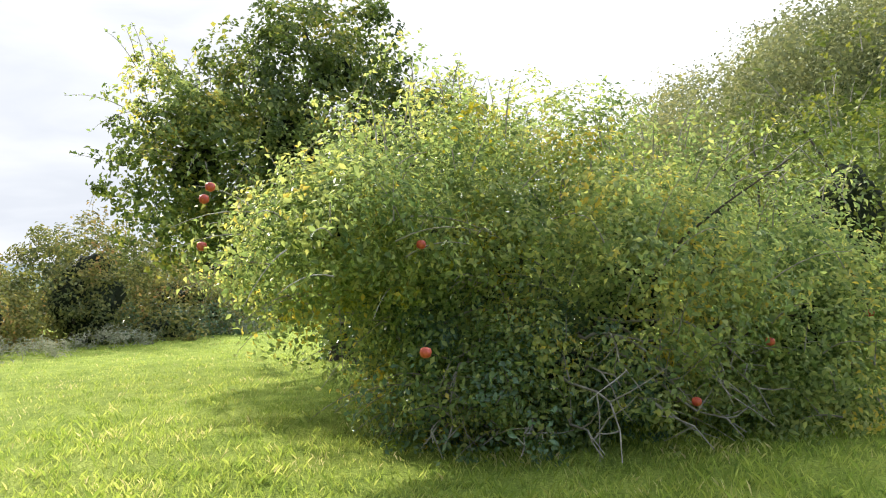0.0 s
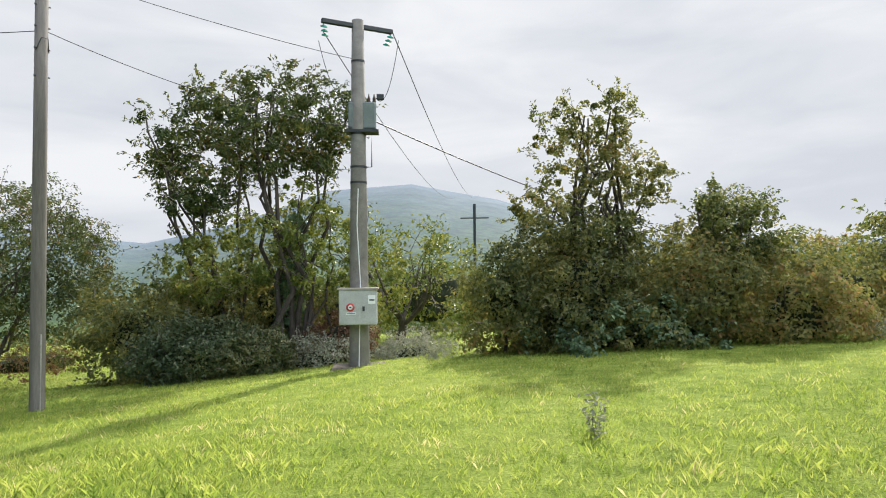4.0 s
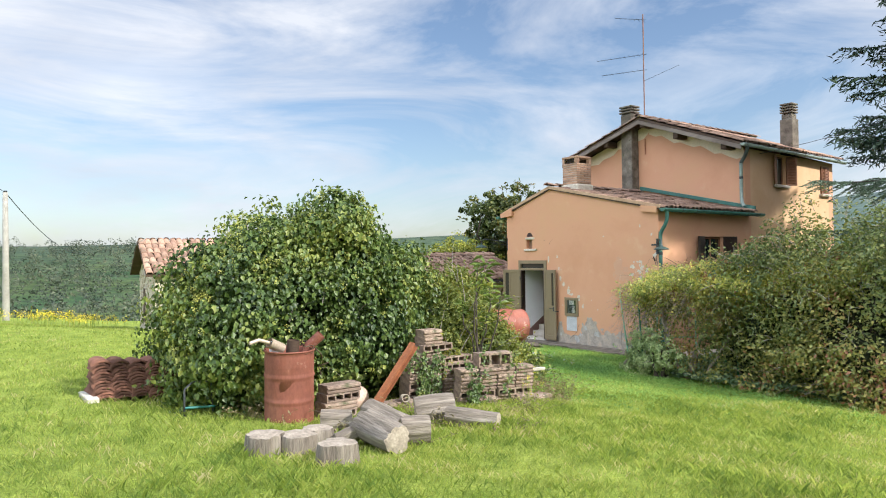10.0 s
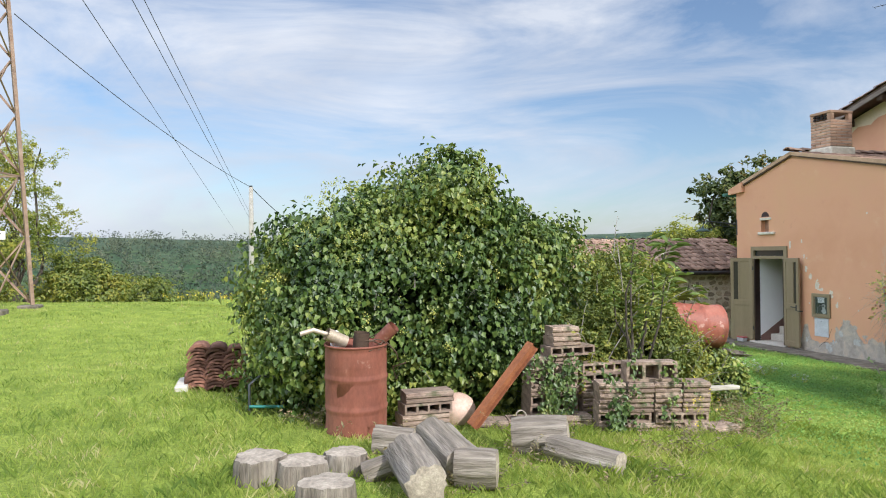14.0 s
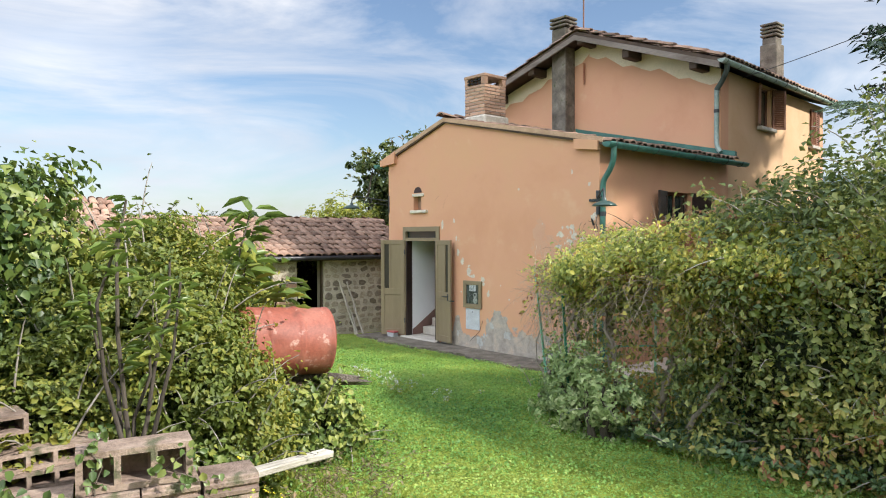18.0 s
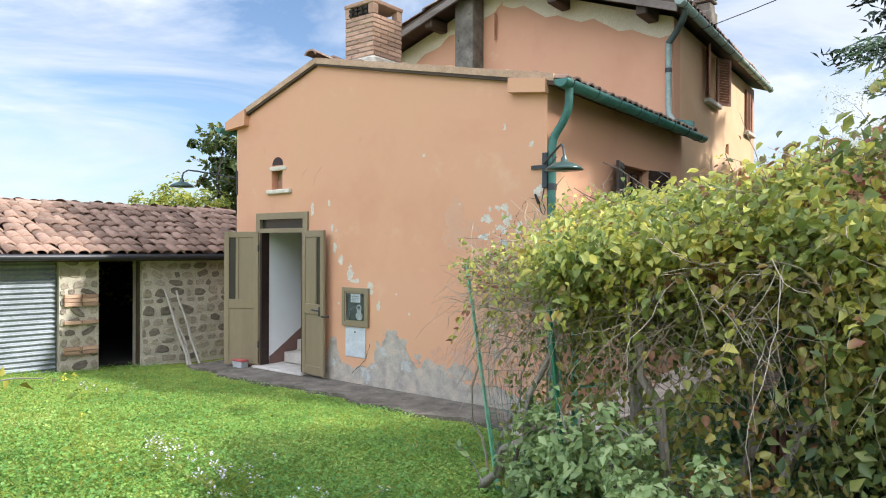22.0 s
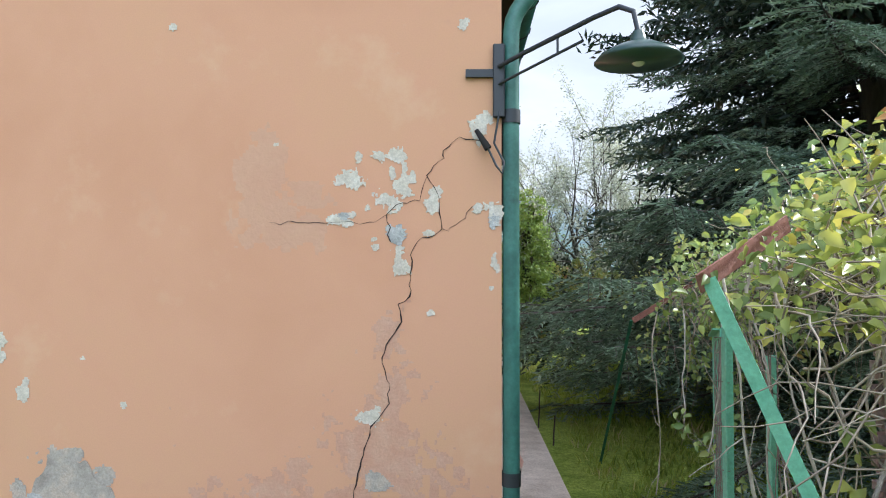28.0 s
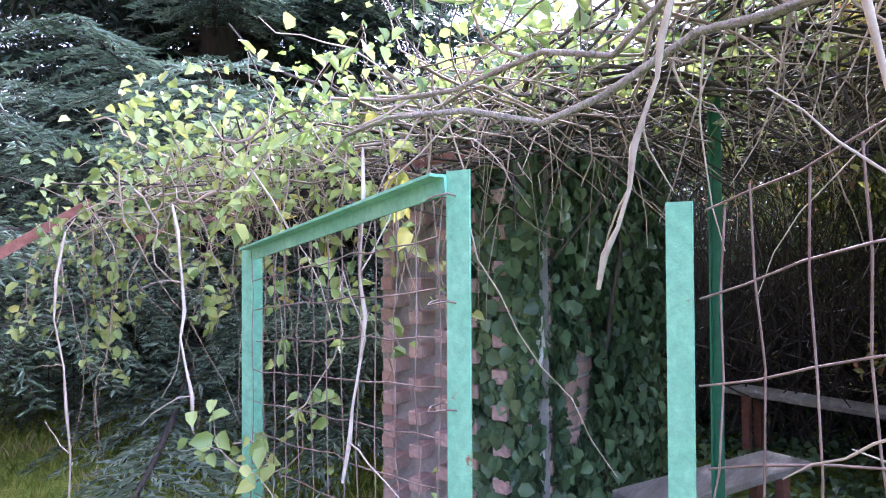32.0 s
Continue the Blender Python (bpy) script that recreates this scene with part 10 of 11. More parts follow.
# tangle of dry shoots under the leaves
def wander(p, d, n, step, bend, pull):
    q = [np.array(p, float)]
    d = np.array(d, float)
    for _ in range(n):
        d = unit(d + rv.normal(0, bend, 3) + pull)
        q.append(q[-1] + d * step)
    return np.array(q)


tangle = []
for k in range(1250):
    x = 5.3 + 4.6 * rv.uniform() ** 1.6
    y = float(front(x)) + (1.6 - float(front(x))) * rv.uniform() ** 2.0
    if x < west(y) + 0.12:
        continue
    z = float(roof_z(np.array(x), np.array(y))) - min(abs(rv.normal(0, 0.10)), 0.3) - 0.02
    a = rv.uniform(0, 2 * np.pi)
    tangle.append((wander((x, y, z), (math.cos(a), math.sin(a), 0.1), 8, 0.065, 0.24, np.array([0.03, 0.02, -0.04])), np.linspace(rv.uniform(0.0016, 0.0045), 0.0012, 9)))
for k in range(330):
    x = 5.5 + 3.3 * rv.uniform() ** 1.2
    y = float(front(x)) + 0.06 + abs(rv.normal(0, 0.14))
    z = float(roof_z(np.array(x), np.array(y))) - rv.uniform(0.05, 0.55)
    a = rv.uniform(0, 2 * np.pi)
    tangle.append((wander((x, y, z), (math.cos(a), 0.3 * math.sin(a), 0.3 * math.sin(a)), 9, 0.07, 0.26, np.array([0, 0.02, -0.07])), np.linspace(rv.uniform(0.002, 0.005), 0.0013, 10)))
for k in range(1500):
    x = 5.85 + 4.2 * rv.uniform() ** 1.3
    y = rv.uniform(-2.2, 1.2)
    if x < west(y) + 0.06 or y < front(x):
        continue
    z = float(roof_z(np.array(x), np.array(y))) - rv.uniform(0.03, 0.2)
    a = rv.uniform(0, 2 * np.pi)
    tangle.append((wander((x, y, z), (math.cos(a), math.sin(a), 0.0), 9, 0.06, 0.3, np.array([0.02, 0, -0.02])), np.linspace(rv.uniform(0.002, 0.006), 0.0014, 10)))
inside = lambda q: bool(np.all(q[:, 0] > west(q[:, 1]) - 0.04))
tangle = [s for s in tangle if inside(s[0])]
V, F = tube_arrays(tangle, 3)
tagged(raw("dry_tangle", V - V0, F, DRYTWIG, vine, "dense tangle of dry shoots"), kind="stuff")
hang = []
for k in range(250):
    if rv.uniform() < 0.12:
        y = rv.uniform(-1.5, 1.6)
        x = float(west(y)) + rv.uniform(0.02, 0.35)
    else:
        x = 5.6 + 3.4 * rv.uniform() ** 1.2
        y = float(front(x)) + rv.uniform(-0.05, 0.9)
    z = float(roof_z(np.array(x), np.array(y))) - 0.1
    n = int(rv.integers(6, 15))
    hang.append((wander((x, y, z), (rv.normal(0, 0.5), rv.normal(-0.2, 0.5), -0.6), n, 0.085, 0.22, np.array([0, 0, -0.16])), np.linspace(rv.uniform(0.0015, 0.0038), 0.001, n + 1)))
for k in range(60):
    x = 5.75 + 2.2 * rv.uniform()
    y = float(front(x)) + rv.uniform(0.02, 0.55)
    z = float(roof_z(np.array(x), np.array(y))) - rv.uniform(0.1, 0.6)
    n = int(rv.integers(5, 15))
    hang.append((wander((x, y, z), (rv.normal(0, 0.6), rv.normal(0, 0.4), -0.6), n, 0.085, 0.26, np.array([0, 0, -0.13])), np.linspace(rv.uniform(0.0015, 0.0035), 0.001, n + 1)))
for k in range(110):
    x = 6.0 + 2.2 * rv.uniform()
    y = rv.uniform(-1.9, 0.6)
    z = float(roof_z(np.array(x), np.array(y))) - 0.08
    n = int(rv.integers(3, 9))
    hang.append((wander((x, y, z), (rv.normal(0, 0.35), rv.normal(0, 0.35), -0.8), n, 0.085, 0.13, np.array([0, 0, -0.2])), np.linspace(rv.uniform(0.0018, 0.004), 0.001, n + 1)))
hang = [s for s in hang if inside(s[0])]
for q, r in hang:
    q[:, 2] = np.maximum(q[:, 2], ground(q[:, 0], q[:, 1]) + 0.02)
V, F = tube_arrays(hang, 4)
tagged(raw("hanging_growth", V - V0, F, DRYTWIG, vine, "pale dry hanging shoots"), kind="stuff")
# old brushwood lying thick over the middle of the roof
thatch = []
for k in range(1500):
    x = rv.uniform(6.5, 10.6)
    y = rv.uniform(-2.0, 0.9)
    z = float(roof_z(np.array(x), np.array(y))) - rv.uniform(0.04, 0.22)
    a = rv.uniform(0, 2 * np.pi)
    thatch.append((wander((x, y, z), (math.cos(a), math.sin(a), 0.0), 6, 0.11, 0.22, np.array([0, 0, -0.01])), np.linspace(rv.uniform(0.004, 0.010), 0.003, 7)))
V, F = tube_arrays(thatch, 3)
tagged(raw("old_brushwood", V - V0, F, BARK, vine, "dark old brushwood in the roof"), kind="stuff")
# a few stout pale shoots with swollen knots, close to the gate
for p, q in (((5.72, -1.25, 1.72), (5.80, -1.12, 1.36)), ((5.66, -1.46, 1.78), (5.74, -1.46, 0.9)), ((5.9, -0.6, 1.62), (5.82, -0.62, 1.0)), ((5.95, 0.1, 1.55), (5.9, -0.06, 1.0)), ((6.0, 0.75, 1.5), (5.97, 0.7, 0.4)), ((5.5, -1.62, 1.8), (5.66, -1.75, 0.5)), ((5.7, -1.5, 1.8), (5.85, -1.62, 0.7))):
    s = bent(p, q, rv, 9, 0, 0.018)
    tubes("shoot", [(s - V0, 0.003 + 0.0022 * (np.arange(9) % 3 == 1))] + [(wander(s[j], rv.normal(0, 0.7, 3), 4, 0.045, 0.2, np.array([0, 0, -0.1])) - V0, np.linspace(0.002, 0.001, 5)) for j in (3, 5, 7)], PALESHOOT, vine, "stout pale shoot with knots", sides=6)
# twisted stems
for p, m, q, r in (((5.95, -2.2, 0.0), (6.35, -2.45, 0.75), (6.6, -2.3, 1.95), 0.035), ((5.75, -2.25, 0.05), (6.1, -2.6, 0.35), (6.6, -2.7, 1.3), 0.03), ((5.62, -2.1, 0.05), (5.55, -2.15, 0.8), (5.75, -2.0, 1.75), 0.008), ((5.7, -2.0, 0.05), (5.85, -1.9, 0.9), (6.2, -1.8, 1.9), 0.008),
                   ((7.55, -2.85, 0.05), (7.35, -2.9, 0.6), (7.0, -2.6, 1.9), 0.04), ((7.6, -2.8, 0.05), (7.5, -3.0, 0.45), (7.2, -3.0, 1.6), 0.03), ((7.62, -2.85, 0.05), (7.9, -3.0, 0.6), (8.3, -2.6, 1.9), 0.035), ((7.65, -2.75, 0.05), (7.7, -2.5, 0.8), (7.6, -2.0, 2.0), 0.03), ((8.0, -2.9, 0.05), (8.4, -3.0, 0.7), (8.9, -2.6, 1.9), 0.025),
                   ((6.0, -1.9, 1.88), (6.0, -1.3, 1.76), (5.95, -0.5, 1.66), 0.009), ((5.7, -1.75, 1.82), (5.85, -1.2, 1.76), (6.2, -0.3, 1.78), 0.007)):
    a, b = bent(p, m, rv, 7, 0, 0.05), bent(m, q, rv, 7, 0, 0.05)
    s = np.concatenate([a, b[1:]])
    w = np.linspace(r * 1.25, r * 0.55, 13) * (1 + rv.normal(0, 0.12, 13))
    tw = np.stack([np.cos(np.arange(13) * 1.1), np.sin(np.arange(13) * 1.1), 0 * np.arange(13)], -1) * r * 0.45
    tubes("stem", [(s + tw - V0, w), (s - tw - V0, w * 0.6)], VINEWOOD, vine, "thick twisted pale vine stem", sides=8)
# sprigs with big soft leaves that stand off the edge
C, D = [], []
sprig = []
for k in range(60):
    x = 5.36 + 3.2 * rv.uniform() ** 1.3
    y = float(front(x)) + rv.uniform(-0.05, 0.3) if rv.uniform() < 0.65 else rv.uniform(-1.7, 1.2)
    x = max(x, float(west(y)) + 0.15)
    z = float(roof_z(np.array(x), np.array(y))) - rv.uniform(0, 0.25)
    q = wander((x, y, z), (0.1, -0.4, rv.uniform(-0.5, 0.4)), 6, 0.07, 0.2, np.array([0, 0, -0.1]))
    sprig.append((q, np.linspace(0.003, 0.0012, 7)))
    for j in range(2, 7):
        for s in (-1, 1):
            C.append(q[j] + rv.normal(0, 0.01, 3))
            D.append(np.array([s * 0.6, -0.3, -0.5]) + rv.normal(0, 0.4, 3))
C, D = np.array(C), unit(np.array(D))
L = np.interp(C[:, 0], (5.7, 7.0), (0.05, 0.065)) * rv.uniform(0.6, 1.3, len(C))
V, F = leaf_arrays(C + D * L[:, None] * 0.5, unit(np.array([-0.2, -0.3, 0.8]) + rv.normal(0, 0.5, C.shape)), D, L, L * 0.68, full=True)
tagged(raw("sprig_foliage", V - V0, F, VINE, vine), kind="stuff")
V, F = tube_arrays(sprig, 4)
tagged(raw("sprig_growth", V - V0, F, DRYTWIG, vine), kind="stuff")

# leafy shoots that hang along the path side and climb the gate
curtain, C, D = [], [], []
for k in range(34):
    y = rv.uniform(-0.25, 1.6)
    x = float(west(y)) + rv.uniform(0.03, 0.4)
    z = float(roof_z(np.array(x), np.array(y))) - rv.uniform(0.0, 0.12)
    n = int(rv.integers(4, 11))
    q = wander((x, y, z), (rv.normal(0, 0.3), rv.normal(0, 0.4), -0.5), n, 0.075, 0.22, np.array([0, 0, -0.18]))
    curtain.append((q, np.linspace(0.0026, 0.001, n + 1)))
    for j in range(1, n + 1):
        for s_ in (-1, 1, 0):
            C.append(q[j] + rv.normal(0, 0.018, 3))
            D.append(np.array([-0.3, s_ * 0.7, -0.5]) + rv.normal(0, 0.4, 3))
for k in range(7):
    q = wander((5.98 + rv.normal(0, 0.03), -0.16 + rv.normal(0, 0.08), 0.45 + 0.1 * k), (rv.normal(0, 0.2), rv.normal(-0.3, 0.4), 0.7), 7, 0.06, 0.35, np.array([0, -0.02, 0.02]))
    curtain.append((q, np.linspace(0.0024, 0.001, 8)))
    for j in range(1, 8):
        for s_ in (-1, 1):
            C.append(q[j] + rv.normal(0, 0.02, 3))
            D.append(np.array([-0.3, s_ * 0.7, -0.4]) + rv.normal(0, 0.4, 3))
C, D = np.array(C), unit(np.array(D))
L = 0.042 * rv.uniform(0.55, 1.3, len(C))
V, F = leaf_arrays(C + D * L[:, None] * 0.5, unit(np.array([-0.5, -0.4, 0.6]) + rv.normal(0, 0.5, C.shape)), D, L, L * 0.72, full=True)
tagged(raw("curtain_foliage", V - V0, F, VINEGREEN, vine, "fresh green leaves on hanging shoots"), kind="stuff")
V, F = tube_arrays(curtain, 4)
tagged(raw("curtain_growth", V - V0, F, DRYTWIG, vine), kind="stuff")

# ivy carpet under the pergola and at its foot
n = 7000
x = rv.uniform(6.0, 11.2, n)
y0 = np.interp(x, (5.9, 6.6, 7.4, 8.5, 11.2), (-2.2, -2.9, -3.45, -3.5, -3.1))
y = y0 + (0.9 - y0) * rv.uniform(size=n) ** 1.4
z = ground(x, y) + 0.06 + 0.07 * np.abs(lump(np.stack([x, y, 0 * x], -1), 3, 3)) + rv.uniform(0, 0.06, n)
C = np.stack([x, y, z], -1)
D = unit(rv.normal(0, 1, C.shape) * np.array([1, 1, 0.2]))
L = 0.065 * rv.uniform(0.6, 1.3, n)
V, F = leaf_arrays(C, unit(np.array([0, -0.1, 1.0]) + rv.normal(0, 0.35, C.shape)), D, L, L * 0.9, full=True)
tagged(raw("ground_ivy", V, F, IVYDARK), "dark ivy carpet spreading below the pergola", "ivy", kind="stuff")
bush("pale_shrub", "low shrub with pale green leaves at the fence foot", "bush", [(7.15, -3.35, 0.62, 0.5, 0.35, 0.5), (7.65, -3.5, 0.55, 0.5, 0.3, 0.48), (6.6, -2.95, 0.4, 0.35, 0.3, 0.35)], 900, 7, 0.055, leafy("pale_leaf", [(0.0, 0.18, 0.27, 0.11), (0.6, 0.37, 0.48, 0.20), (1.0, 0.60, 0.66, 0.36)], 0.5, 0.4), 92, dense=0, stems=5, sprays=30, spray_len=0.3, depth=(0.3, 1.05))
# bare twiggy hedge that closes the far end
hedge = thing("twig_hedge", "dark leafless twiggy hedge closing the pergola", "hedge", at=(11.0, -0.6, 0.0))
tw = []
for k in range(1300):
    x, y = rv.uniform(10.0, 11.6), rv.uniform(-2.4, 1.8)
    tw.append((wander((x - 11.0, y + 0.6, rv.uniform(0, 0.5)), (rv.normal(0, 0.4), rv.normal(0, 0.4), 0.8), 9, 0.24, 0.25, np.array([0, 0, 0.06])), np.linspace(0.008, 0.002, 10)))
V, F = tube_arrays(tw, 4)
tagged(raw("twig_mass", V, F, BARK, hedge), kind="stuff")
V, F = foliage([(0.2, 0.3, 1.2, 0.7, 2.0, 1.3)], 500, 5, 0.05, rv, 0.1)
tagged(raw("leaves", V, F, IVYDARK, hedge), kind="stuff")

# ---- grass, clover, weeds ----
BLADE = leafy("grass_blade", [(0, 0.169, 0.260, 0.056), (0.3, 0.294, 0.390, 0.079), (0.6, 0.407, 0.486, 0.113), (0.85, 0.520, 0.554, 0.169), (0.94, 0.610, 0.588, 0.271), (1, 0.678, 0.610, 0.362)], 0.5, 0.72, 1.6)
CLOVER = leafy("clover_leaf", [(0, 0.110, 0.244, 0.061), (0.5, 0.195, 0.378, 0.085), (0.9, 0.305, 0.476, 0.110), (1, 0.415, 0.525, 0.146)], 0.5, 0.4, 0.7)
WALKED = np.array([(15.5, -21), (14.5, -16), (13, -10.5), (10, -7.7), (7.2, -5.4), (5.2, -4.0)])
rg = np.random.default_rng(70)


def off_walk(x, y):
    p = np.stack([x, y], -1)
    best = np.full(len(x), 1e9)
    for a, b in zip(WALKED[:-1], WALKED[1:]):
        s = np.clip(((p - a) @ (b - a)) / ((b - a) @ (b - a)), 0, 1)
        best = np.minimum(best, np.linalg.norm(p - a - s[:, None] * (b - a), axis=1))
    return best


def bare(x, y):
    """Where no grass grows: the house, the apron, the path, the shed, under the mound and the pergola, the dirt by the blocks."""
    b = (y > -0.78 - 0.05 * np.sin(x * 5)) & (x > -1.3) & (x < 6.4)
    b |= (y > -0.6) & (x < 6.4)
    b |= (np.hypot(x - 5.6, (y + 9.7) * 0.75) < 1.5)
    b |= (y > np.interp(x, (5.4, 6.0, 7.0, 8.0, 11, 13), (-1.9, -2.35, -3.1, -3.3, -3.0, -1.0))) & (x > 5.4) & (x < 13)
    return b


def scatter(n, reach, keep):
    xs, ys = [], []
    got = 0
    while got < n:
        x, y = rg.uniform(-12, 44, 400000), rg.uniform(-34, 10, 400000)
        d = off_walk(x, y)
        ok = (rg.uniform(size=len(x)) < 1 / (1 + (d / reach) ** 2)) & ~bare(x, y) & keep(x, y)
        xs.append(x[ok])
        ys.append(y[ok])
        got += ok.sum()
    return np.concatenate(xs)[:n], np.concatenate(ys)[:n]


def ground_z(x, y):
    return land(x, y) + 0.03 * lump(np.stack([x, y, 0 * x], -1), 1, 0.8) * np.clip((-y - 1) / 4, 0, 1)


def blades(x, y, h, w, rng, lean=0.45):
    n = len(x)
    a = rng.uniform(0, 2 * np.pi, n)
    side = np.stack([np.cos(a), np.sin(a), 0 * a], -1) * w[:, None]
    b = rng.uniform(0, 2 * np.pi, n)
    tip = np.stack([np.cos(b), np.sin(b), 0 * b], -1) * (h * lean * rng.uniform(0.2, 1.5, n))[:, None]
    p = np.stack([x, y, ground_z(x, y) - 0.005], -1)
    up = np.array([0, 0, 1.0]) * h[:, None]
    V = np.stack([p - side, p + side, p + tip * 0.35 + up * 0.62 + side * 0.7, p + tip + up], 1)
    F = np.arange(n)[:, None, None] * 4 + np.array([[0, 1, 2], [0, 2, 3]])[None]
    return V.reshape(-1, 3), F.reshape(-1, 3)


lawn = lambda x, y: np.clip(1.15 - np.hypot((x - 4) / 8, (y + 2.5) / 5), 0, 1)
x, y = scatter(92000, 5.0, lambda x, y: rg.uniform(size=len(x)) < 1 - 0.75 * (lawn(x, y) > 0.3))
x, y = np.repeat(x, 5), np.repeat(y, 5)
d = off_walk(x, y)
x, y = x + rg.normal(0, 0.035, len(x)) * (1 + d * 0.2), y + rg.normal(0, 0.035, len(x)) * (1 + d * 0.2)
tall = np.clip(lump(np.stack([x, y, 0 * x], -1), 9, 0.9) * 0.6 + 0.45, 0.12, 1.2)
h = (0.045 + 0.07 * tall * np.clip(1.2 - d / 14, 0.35, 1)) * rg.uniform(0.5, 1.4, len(x)) * np.where(lawn(x, y) > 0.3, 0.6, 1.0)
V, F = blades(x, y, h * 0.85, 0.0019 * (1 + d * 0.15) * rg.uniform(0.7, 1.4, len(x)), rg, 0.7)
tagged(raw("grass", V, F, BLADE), "short bright green meadow grass", "grass", kind="stuff")
# the back lawn past the corner of the house
x, y = rg.uniform(5.9, 13, 9000), rg.uniform(-0.2, 15, 9000)
x, y = np.repeat(x, 5) + rg.normal(0, 0.03, 45000), np.repeat(y, 5) + rg.normal(0, 0.03, 45000)
V, F = blades(x, y, rg.uniform(0.04, 0.12, 45000), rg.uniform(0.003, 0.006, 45000), rg)
tagged(raw("back_grass", V, F, BLADE), "grass of the lawn beside the house", "grass", kind="stuff")
# clover lawn before the house
x, y = scatter(75000, 4.0, lambda x, y: rg.uniform(size=len(x)) < lawn(x, y) * 1.2)
C = np.stack([x, y, ground_z(x, y) + rg.uniform(0.008, 0.055, len(x))], -1)
D = unit(rg.normal(0, 1, C.shape) * np.array([1, 1, 0.2]))
L = rg.uniform(0.018, 0.034, len(x))
V, F = leaf_arrays(C, unit(np.array([0, 0, 1.0]) + rg.normal(0, 0.35, C.shape)), D, L, L * 0.8)
tagged(raw("clover", V, F, CLOVER), "dense low clover in the lawn", "clover", kind="stuff")


def weed(name, label, x, y, n, h, leaf, mat, seed, spread=0.2, flower=None, category="weeds"):
    """A loose tuft of stalks with small leaves, some in flower."""
    rng = np.random.default_rng(seed)
    z = float(ground_z(np.array([x]), np.array([y]))[0])
    ob = thing(name, label, category, at=(x, y, z))
    st, C, D, K = [], [], [], []
    for k in range(n):
        p = np.array([rng.normal(0, spread * 0.5), rng.normal(0, spread * 0.5), -0.02])
        q = p + np.array([rng.normal(0, spread), rng.normal(0, spread), h * rng.uniform(0.6, 1.2)])
        s = bent(p, q, rng, 6, 0, 0.04)
        st.append((s, np.linspace(0.003, 0.0012, 6)))
        for j in range(1, 6):
            for _ in range(3):
                C.append(s[j] + rng.normal(0, 0.012, 3))
                D.append(rng.normal(0, 1, 3) * np.array([1, 1, 0.4]) + np.array([0, 0, 0.3]))
        K.append(s[-1])
    V, F = tube_arrays(st, 4)
    tagged(raw("stalk_mass", V, F, mat, ob), kind="stuff")
    C, D = np.array(C), unit(np.array(D))
    L = leaf * rng.uniform(0.5, 1.4, len(C))
    V, F = leaf_arrays(C + D * L[:, None] * 0.5, unit(np.array([0, 0, 1.0]) + rng.normal(0, 0.5, C.shape)), D, L, L * 0.4)
    tagged(raw("leaves", V, F, mat, ob), kind="stuff")
    if flower:
        K = np.array(K)
        C = np.repeat(K, 7, 0) + rng.normal(0, 0.016, (len(K) * 7, 3))
        D = unit(rng.normal(0, 1, C.shape))
        V, F = leaf_arrays(C, unit(np.array([0, 0, 1.0]) + rng.normal(0, 0.5, C.shape)), D, np.full(len(C), 0.018), np.full(len(C), 0.014))
        tagged(raw("flower_mass", V, F, flower, ob), kind="stuff")
    return ob


LILAC = plain("pale_lilac_petal", (0.62, 0.60, 0.72), 0.6)
YELLOW = plain("yellow_petal", (0.75, 0.60, 0.03), 0.6)
for i, (x, y, n, h) in enumerate(((4.55, -3.75, 16, 0.2), (4.9, -3.85, 12, 0.16), (4.1, -3.9, 10, 0.2), (5.5, -3.6, 8, 0.14), (0.7, -2.6, 8, 0.18), (3.5, -3.5, 8, 0.16))):
    weed("flowering_weed", "low weed with pale lilac flowers in the lawn", x, y, n, h, 0.04, BLADE, 710 + i, 0.16, LILAC)
weed("tall_weed", "tall thin weed with yellow-green flower heads", 3.45, -4.1, 3, 0.75, 0.07, BLADE, 720, 0.12, YELLOW)
weed("tall_weed", "thin yellow-green weed beside the lying drum", 4.1, -4.3, 3, 0.5, 0.06, BLADE, 721, 0.15)
for i, (x, y, n, h) in enumerate(((8.35, -7.55, 4, 0.42), (8.1, -7.3, 4, 0.5), (8.6, -7.85, 3, 0.35))):
    weed("yellow_flower", "thin yellow-flowered weed before the block stack", x, y, n, h, 0.035, BLADE, 725 + i, 0.07, YELLOW)
weed("thistle_tuft", "pale thistle tuft standing in the meadow", 21.77, -14.93, 9, 0.34, 0.06, GREY, 740, 0.07)
rs_ = np.random.default_rng(89)
bowl = thing("broken_bowl", "small broken clay bowl lying on the path", "bowl", at=(5.22, 2.45, 0.05))
lathe("shell", [(0.02, 0.0), (0.07, 0.01), (0.10, 0.05), (0.105, 0.075), (0.095, 0.07), (0.065, 0.02), (0.02, 0.012)], CERAMIC, bowl, seg=18).matrix_basis = Matrix.Rotation(radians(35), 4, "X") @ Matrix.Translation((0, 0, 0.02))
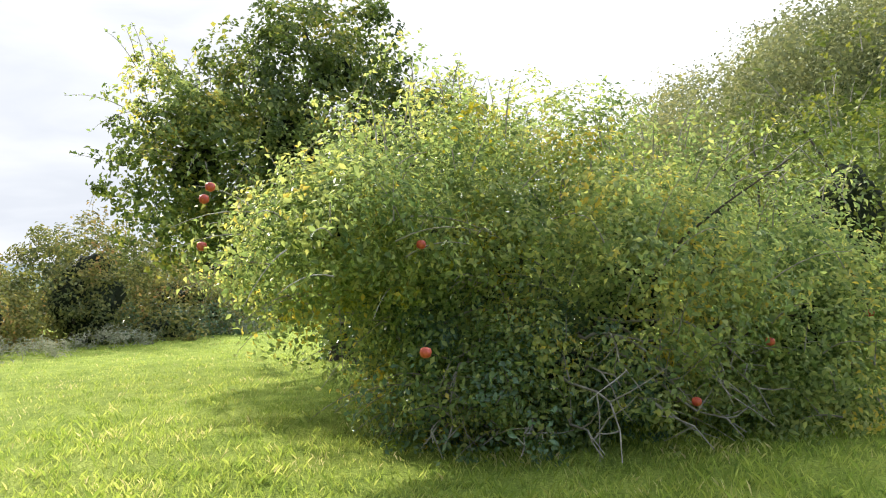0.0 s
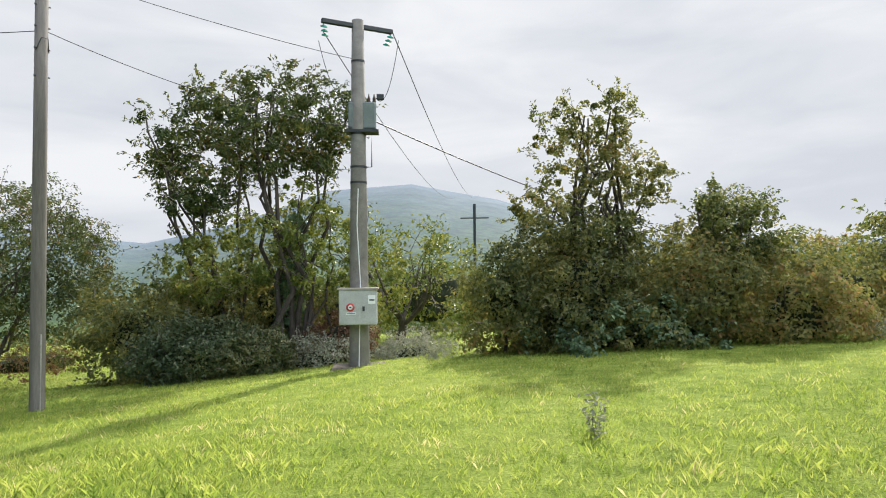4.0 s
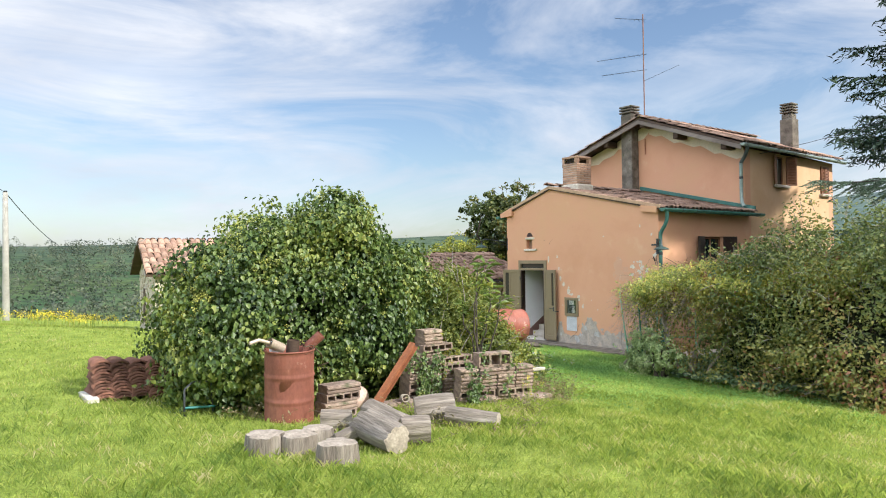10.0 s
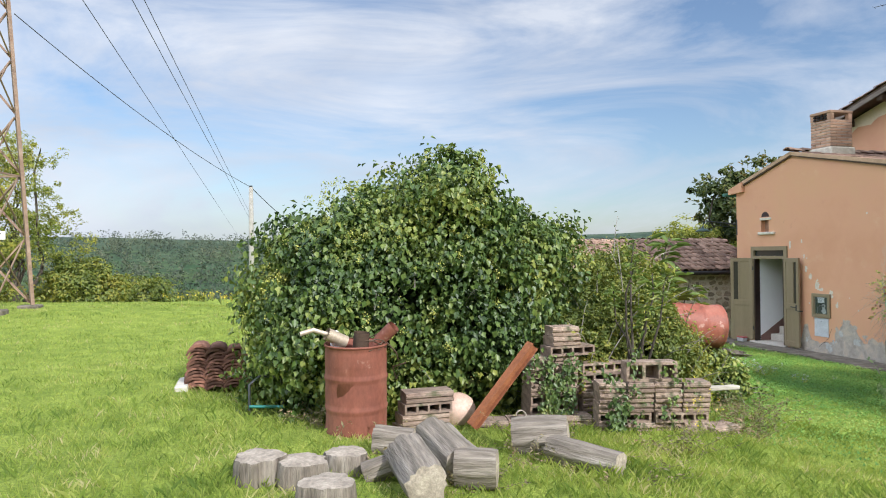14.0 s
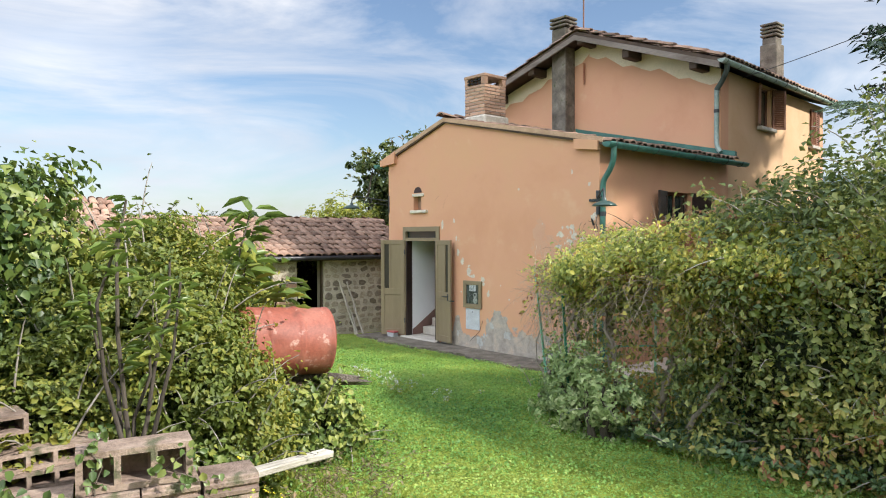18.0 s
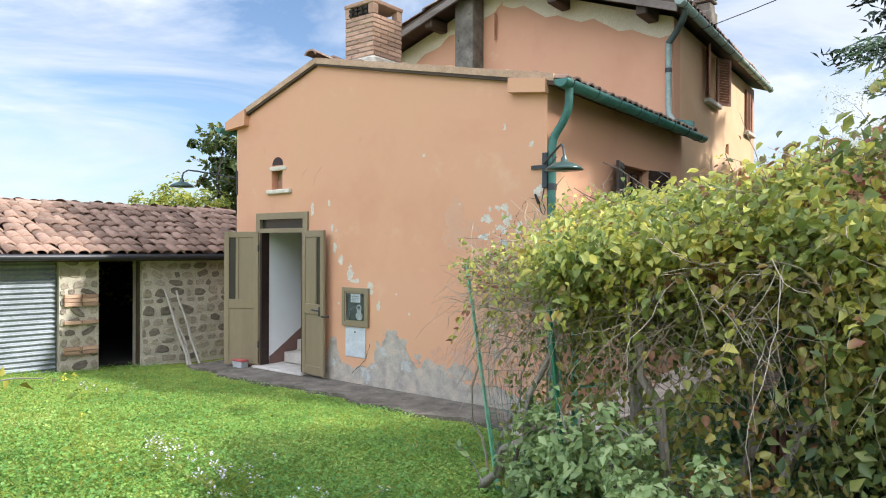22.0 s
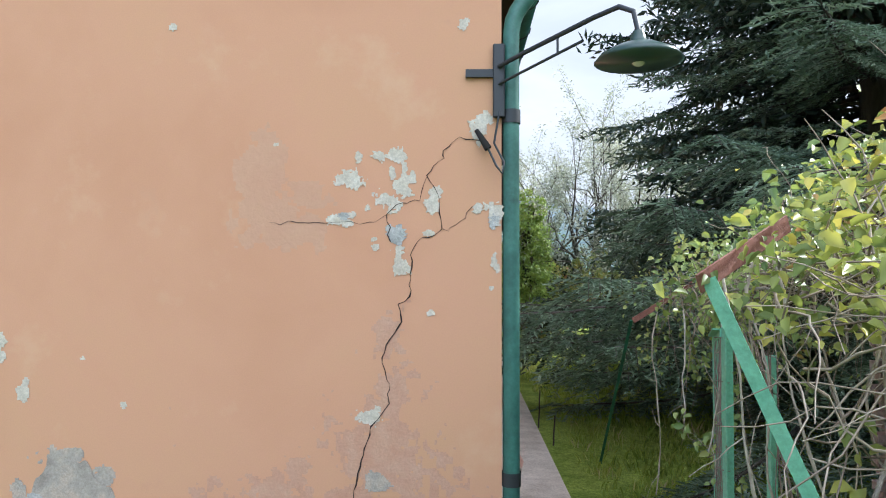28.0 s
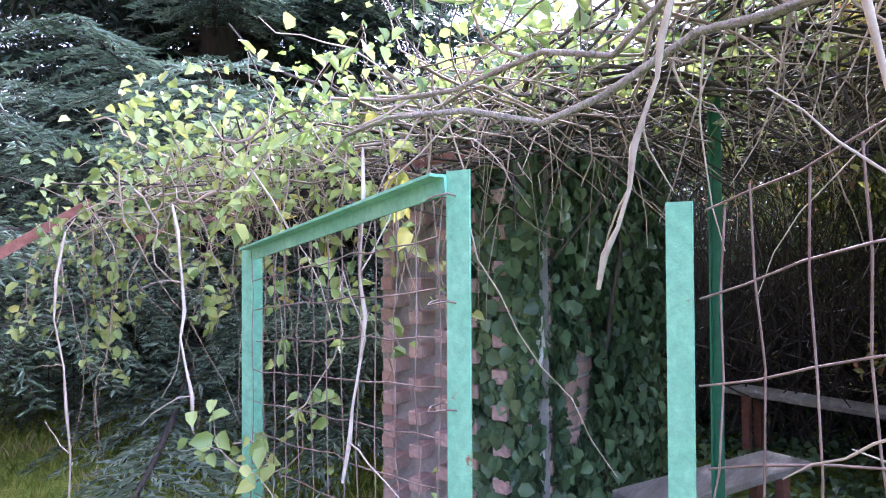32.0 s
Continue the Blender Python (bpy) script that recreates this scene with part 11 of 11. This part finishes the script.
for x, y, h in ((5.66, 4.3, 0.42), (5.72, 3.5, 0.30)):
    st = thing("thin_stake", "thin dark stake pushed into the lawn edge", "stake", "lawn stakes", at=(x, y, float(ground(x, y))))
    tubes("stick", [(bent((0, 0, -0.05), (0.02, 0.01, h), rs_, 5, 0, 0.02), 0.008)], BARK, st)
DRYWEED = leafy("dry_weed", [(0.0, 0.13, 0.13, 0.06), (0.5, 0.26, 0.22, 0.12), (1.0, 0.36, 0.25, 0.15)], 0.7, 0.3)
for i, (x, y, n, h) in enumerate(((8.3, -7.0, 26, 0.3), (7.8, -6.6, 22, 0.25), (8.9, -8.3, 18, 0.2), (8.9, -9.6, 18, 0.16), (9.4, -10.4, 16, 0.15), (8.6, -10.6, 16, 0.18), (8.2, -9.3, 18, 0.2), (9.5, -9.1, 14, 0.14), (7.2, -6.2, 20, 0.2), (7.5, -11.2, 16, 0.2))):
    weed("dry_weed", "dry brown and grey weeds round the rubble", x, y, n, h, 0.04, DRYWEED, 730 + i, 0.26)
rf = np.random.default_rng(77)
n = 170
a = rf.uniform(-1, 0.05, n)
x, y = -6.5 + 5.5 * a + rf.normal(0, 0.5, n), -12.5 - 3.0 * a + rf.normal(0, 0.7, n)
st = [(np.array([(p, q, z - 0.01), (p + rf.normal(0, 0.03), q + rf.normal(0, 0.03), z + hh)]), 0.004) for p, q, z, hh in zip(x, y, ground_z(x, y), rf.uniform(0.2, 0.45, n))]
V, F = tube_arrays(st, 4)
tagged(raw("flower_stalk", V, F, BLADE), "thin green stalks of the yellow flowers", "flowers", kind="stuff")
C = np.repeat(np.array([s[0][1] for s in st]), 9, 0) + rf.normal(0, 0.04, (n * 9, 3))
V, F = leaf_arrays(C, unit(np.array([0, 0, 1.0]) + rf.normal(0, 0.6, C.shape)), unit(rf.normal(0, 1, C.shape)), np.full(len(C), 0.035), np.full(len(C), 0.03))
tagged(raw("yellow_flowers", V, F, YELLOW), "drift of yellow flowers at the meadow edge", "flowers", kind="stuff")

# ---- the roof tiles of the lower house, piece by piece ----
for sl in ROOF_TILES:
    pieces("roof_tile", TM, sl, house)
pieces("roof_tile", TM, SHED_TILES, shed)
for k, m in SHED_STONES:
    pieces("stone", STONE_MESHES[k], [m], shed)
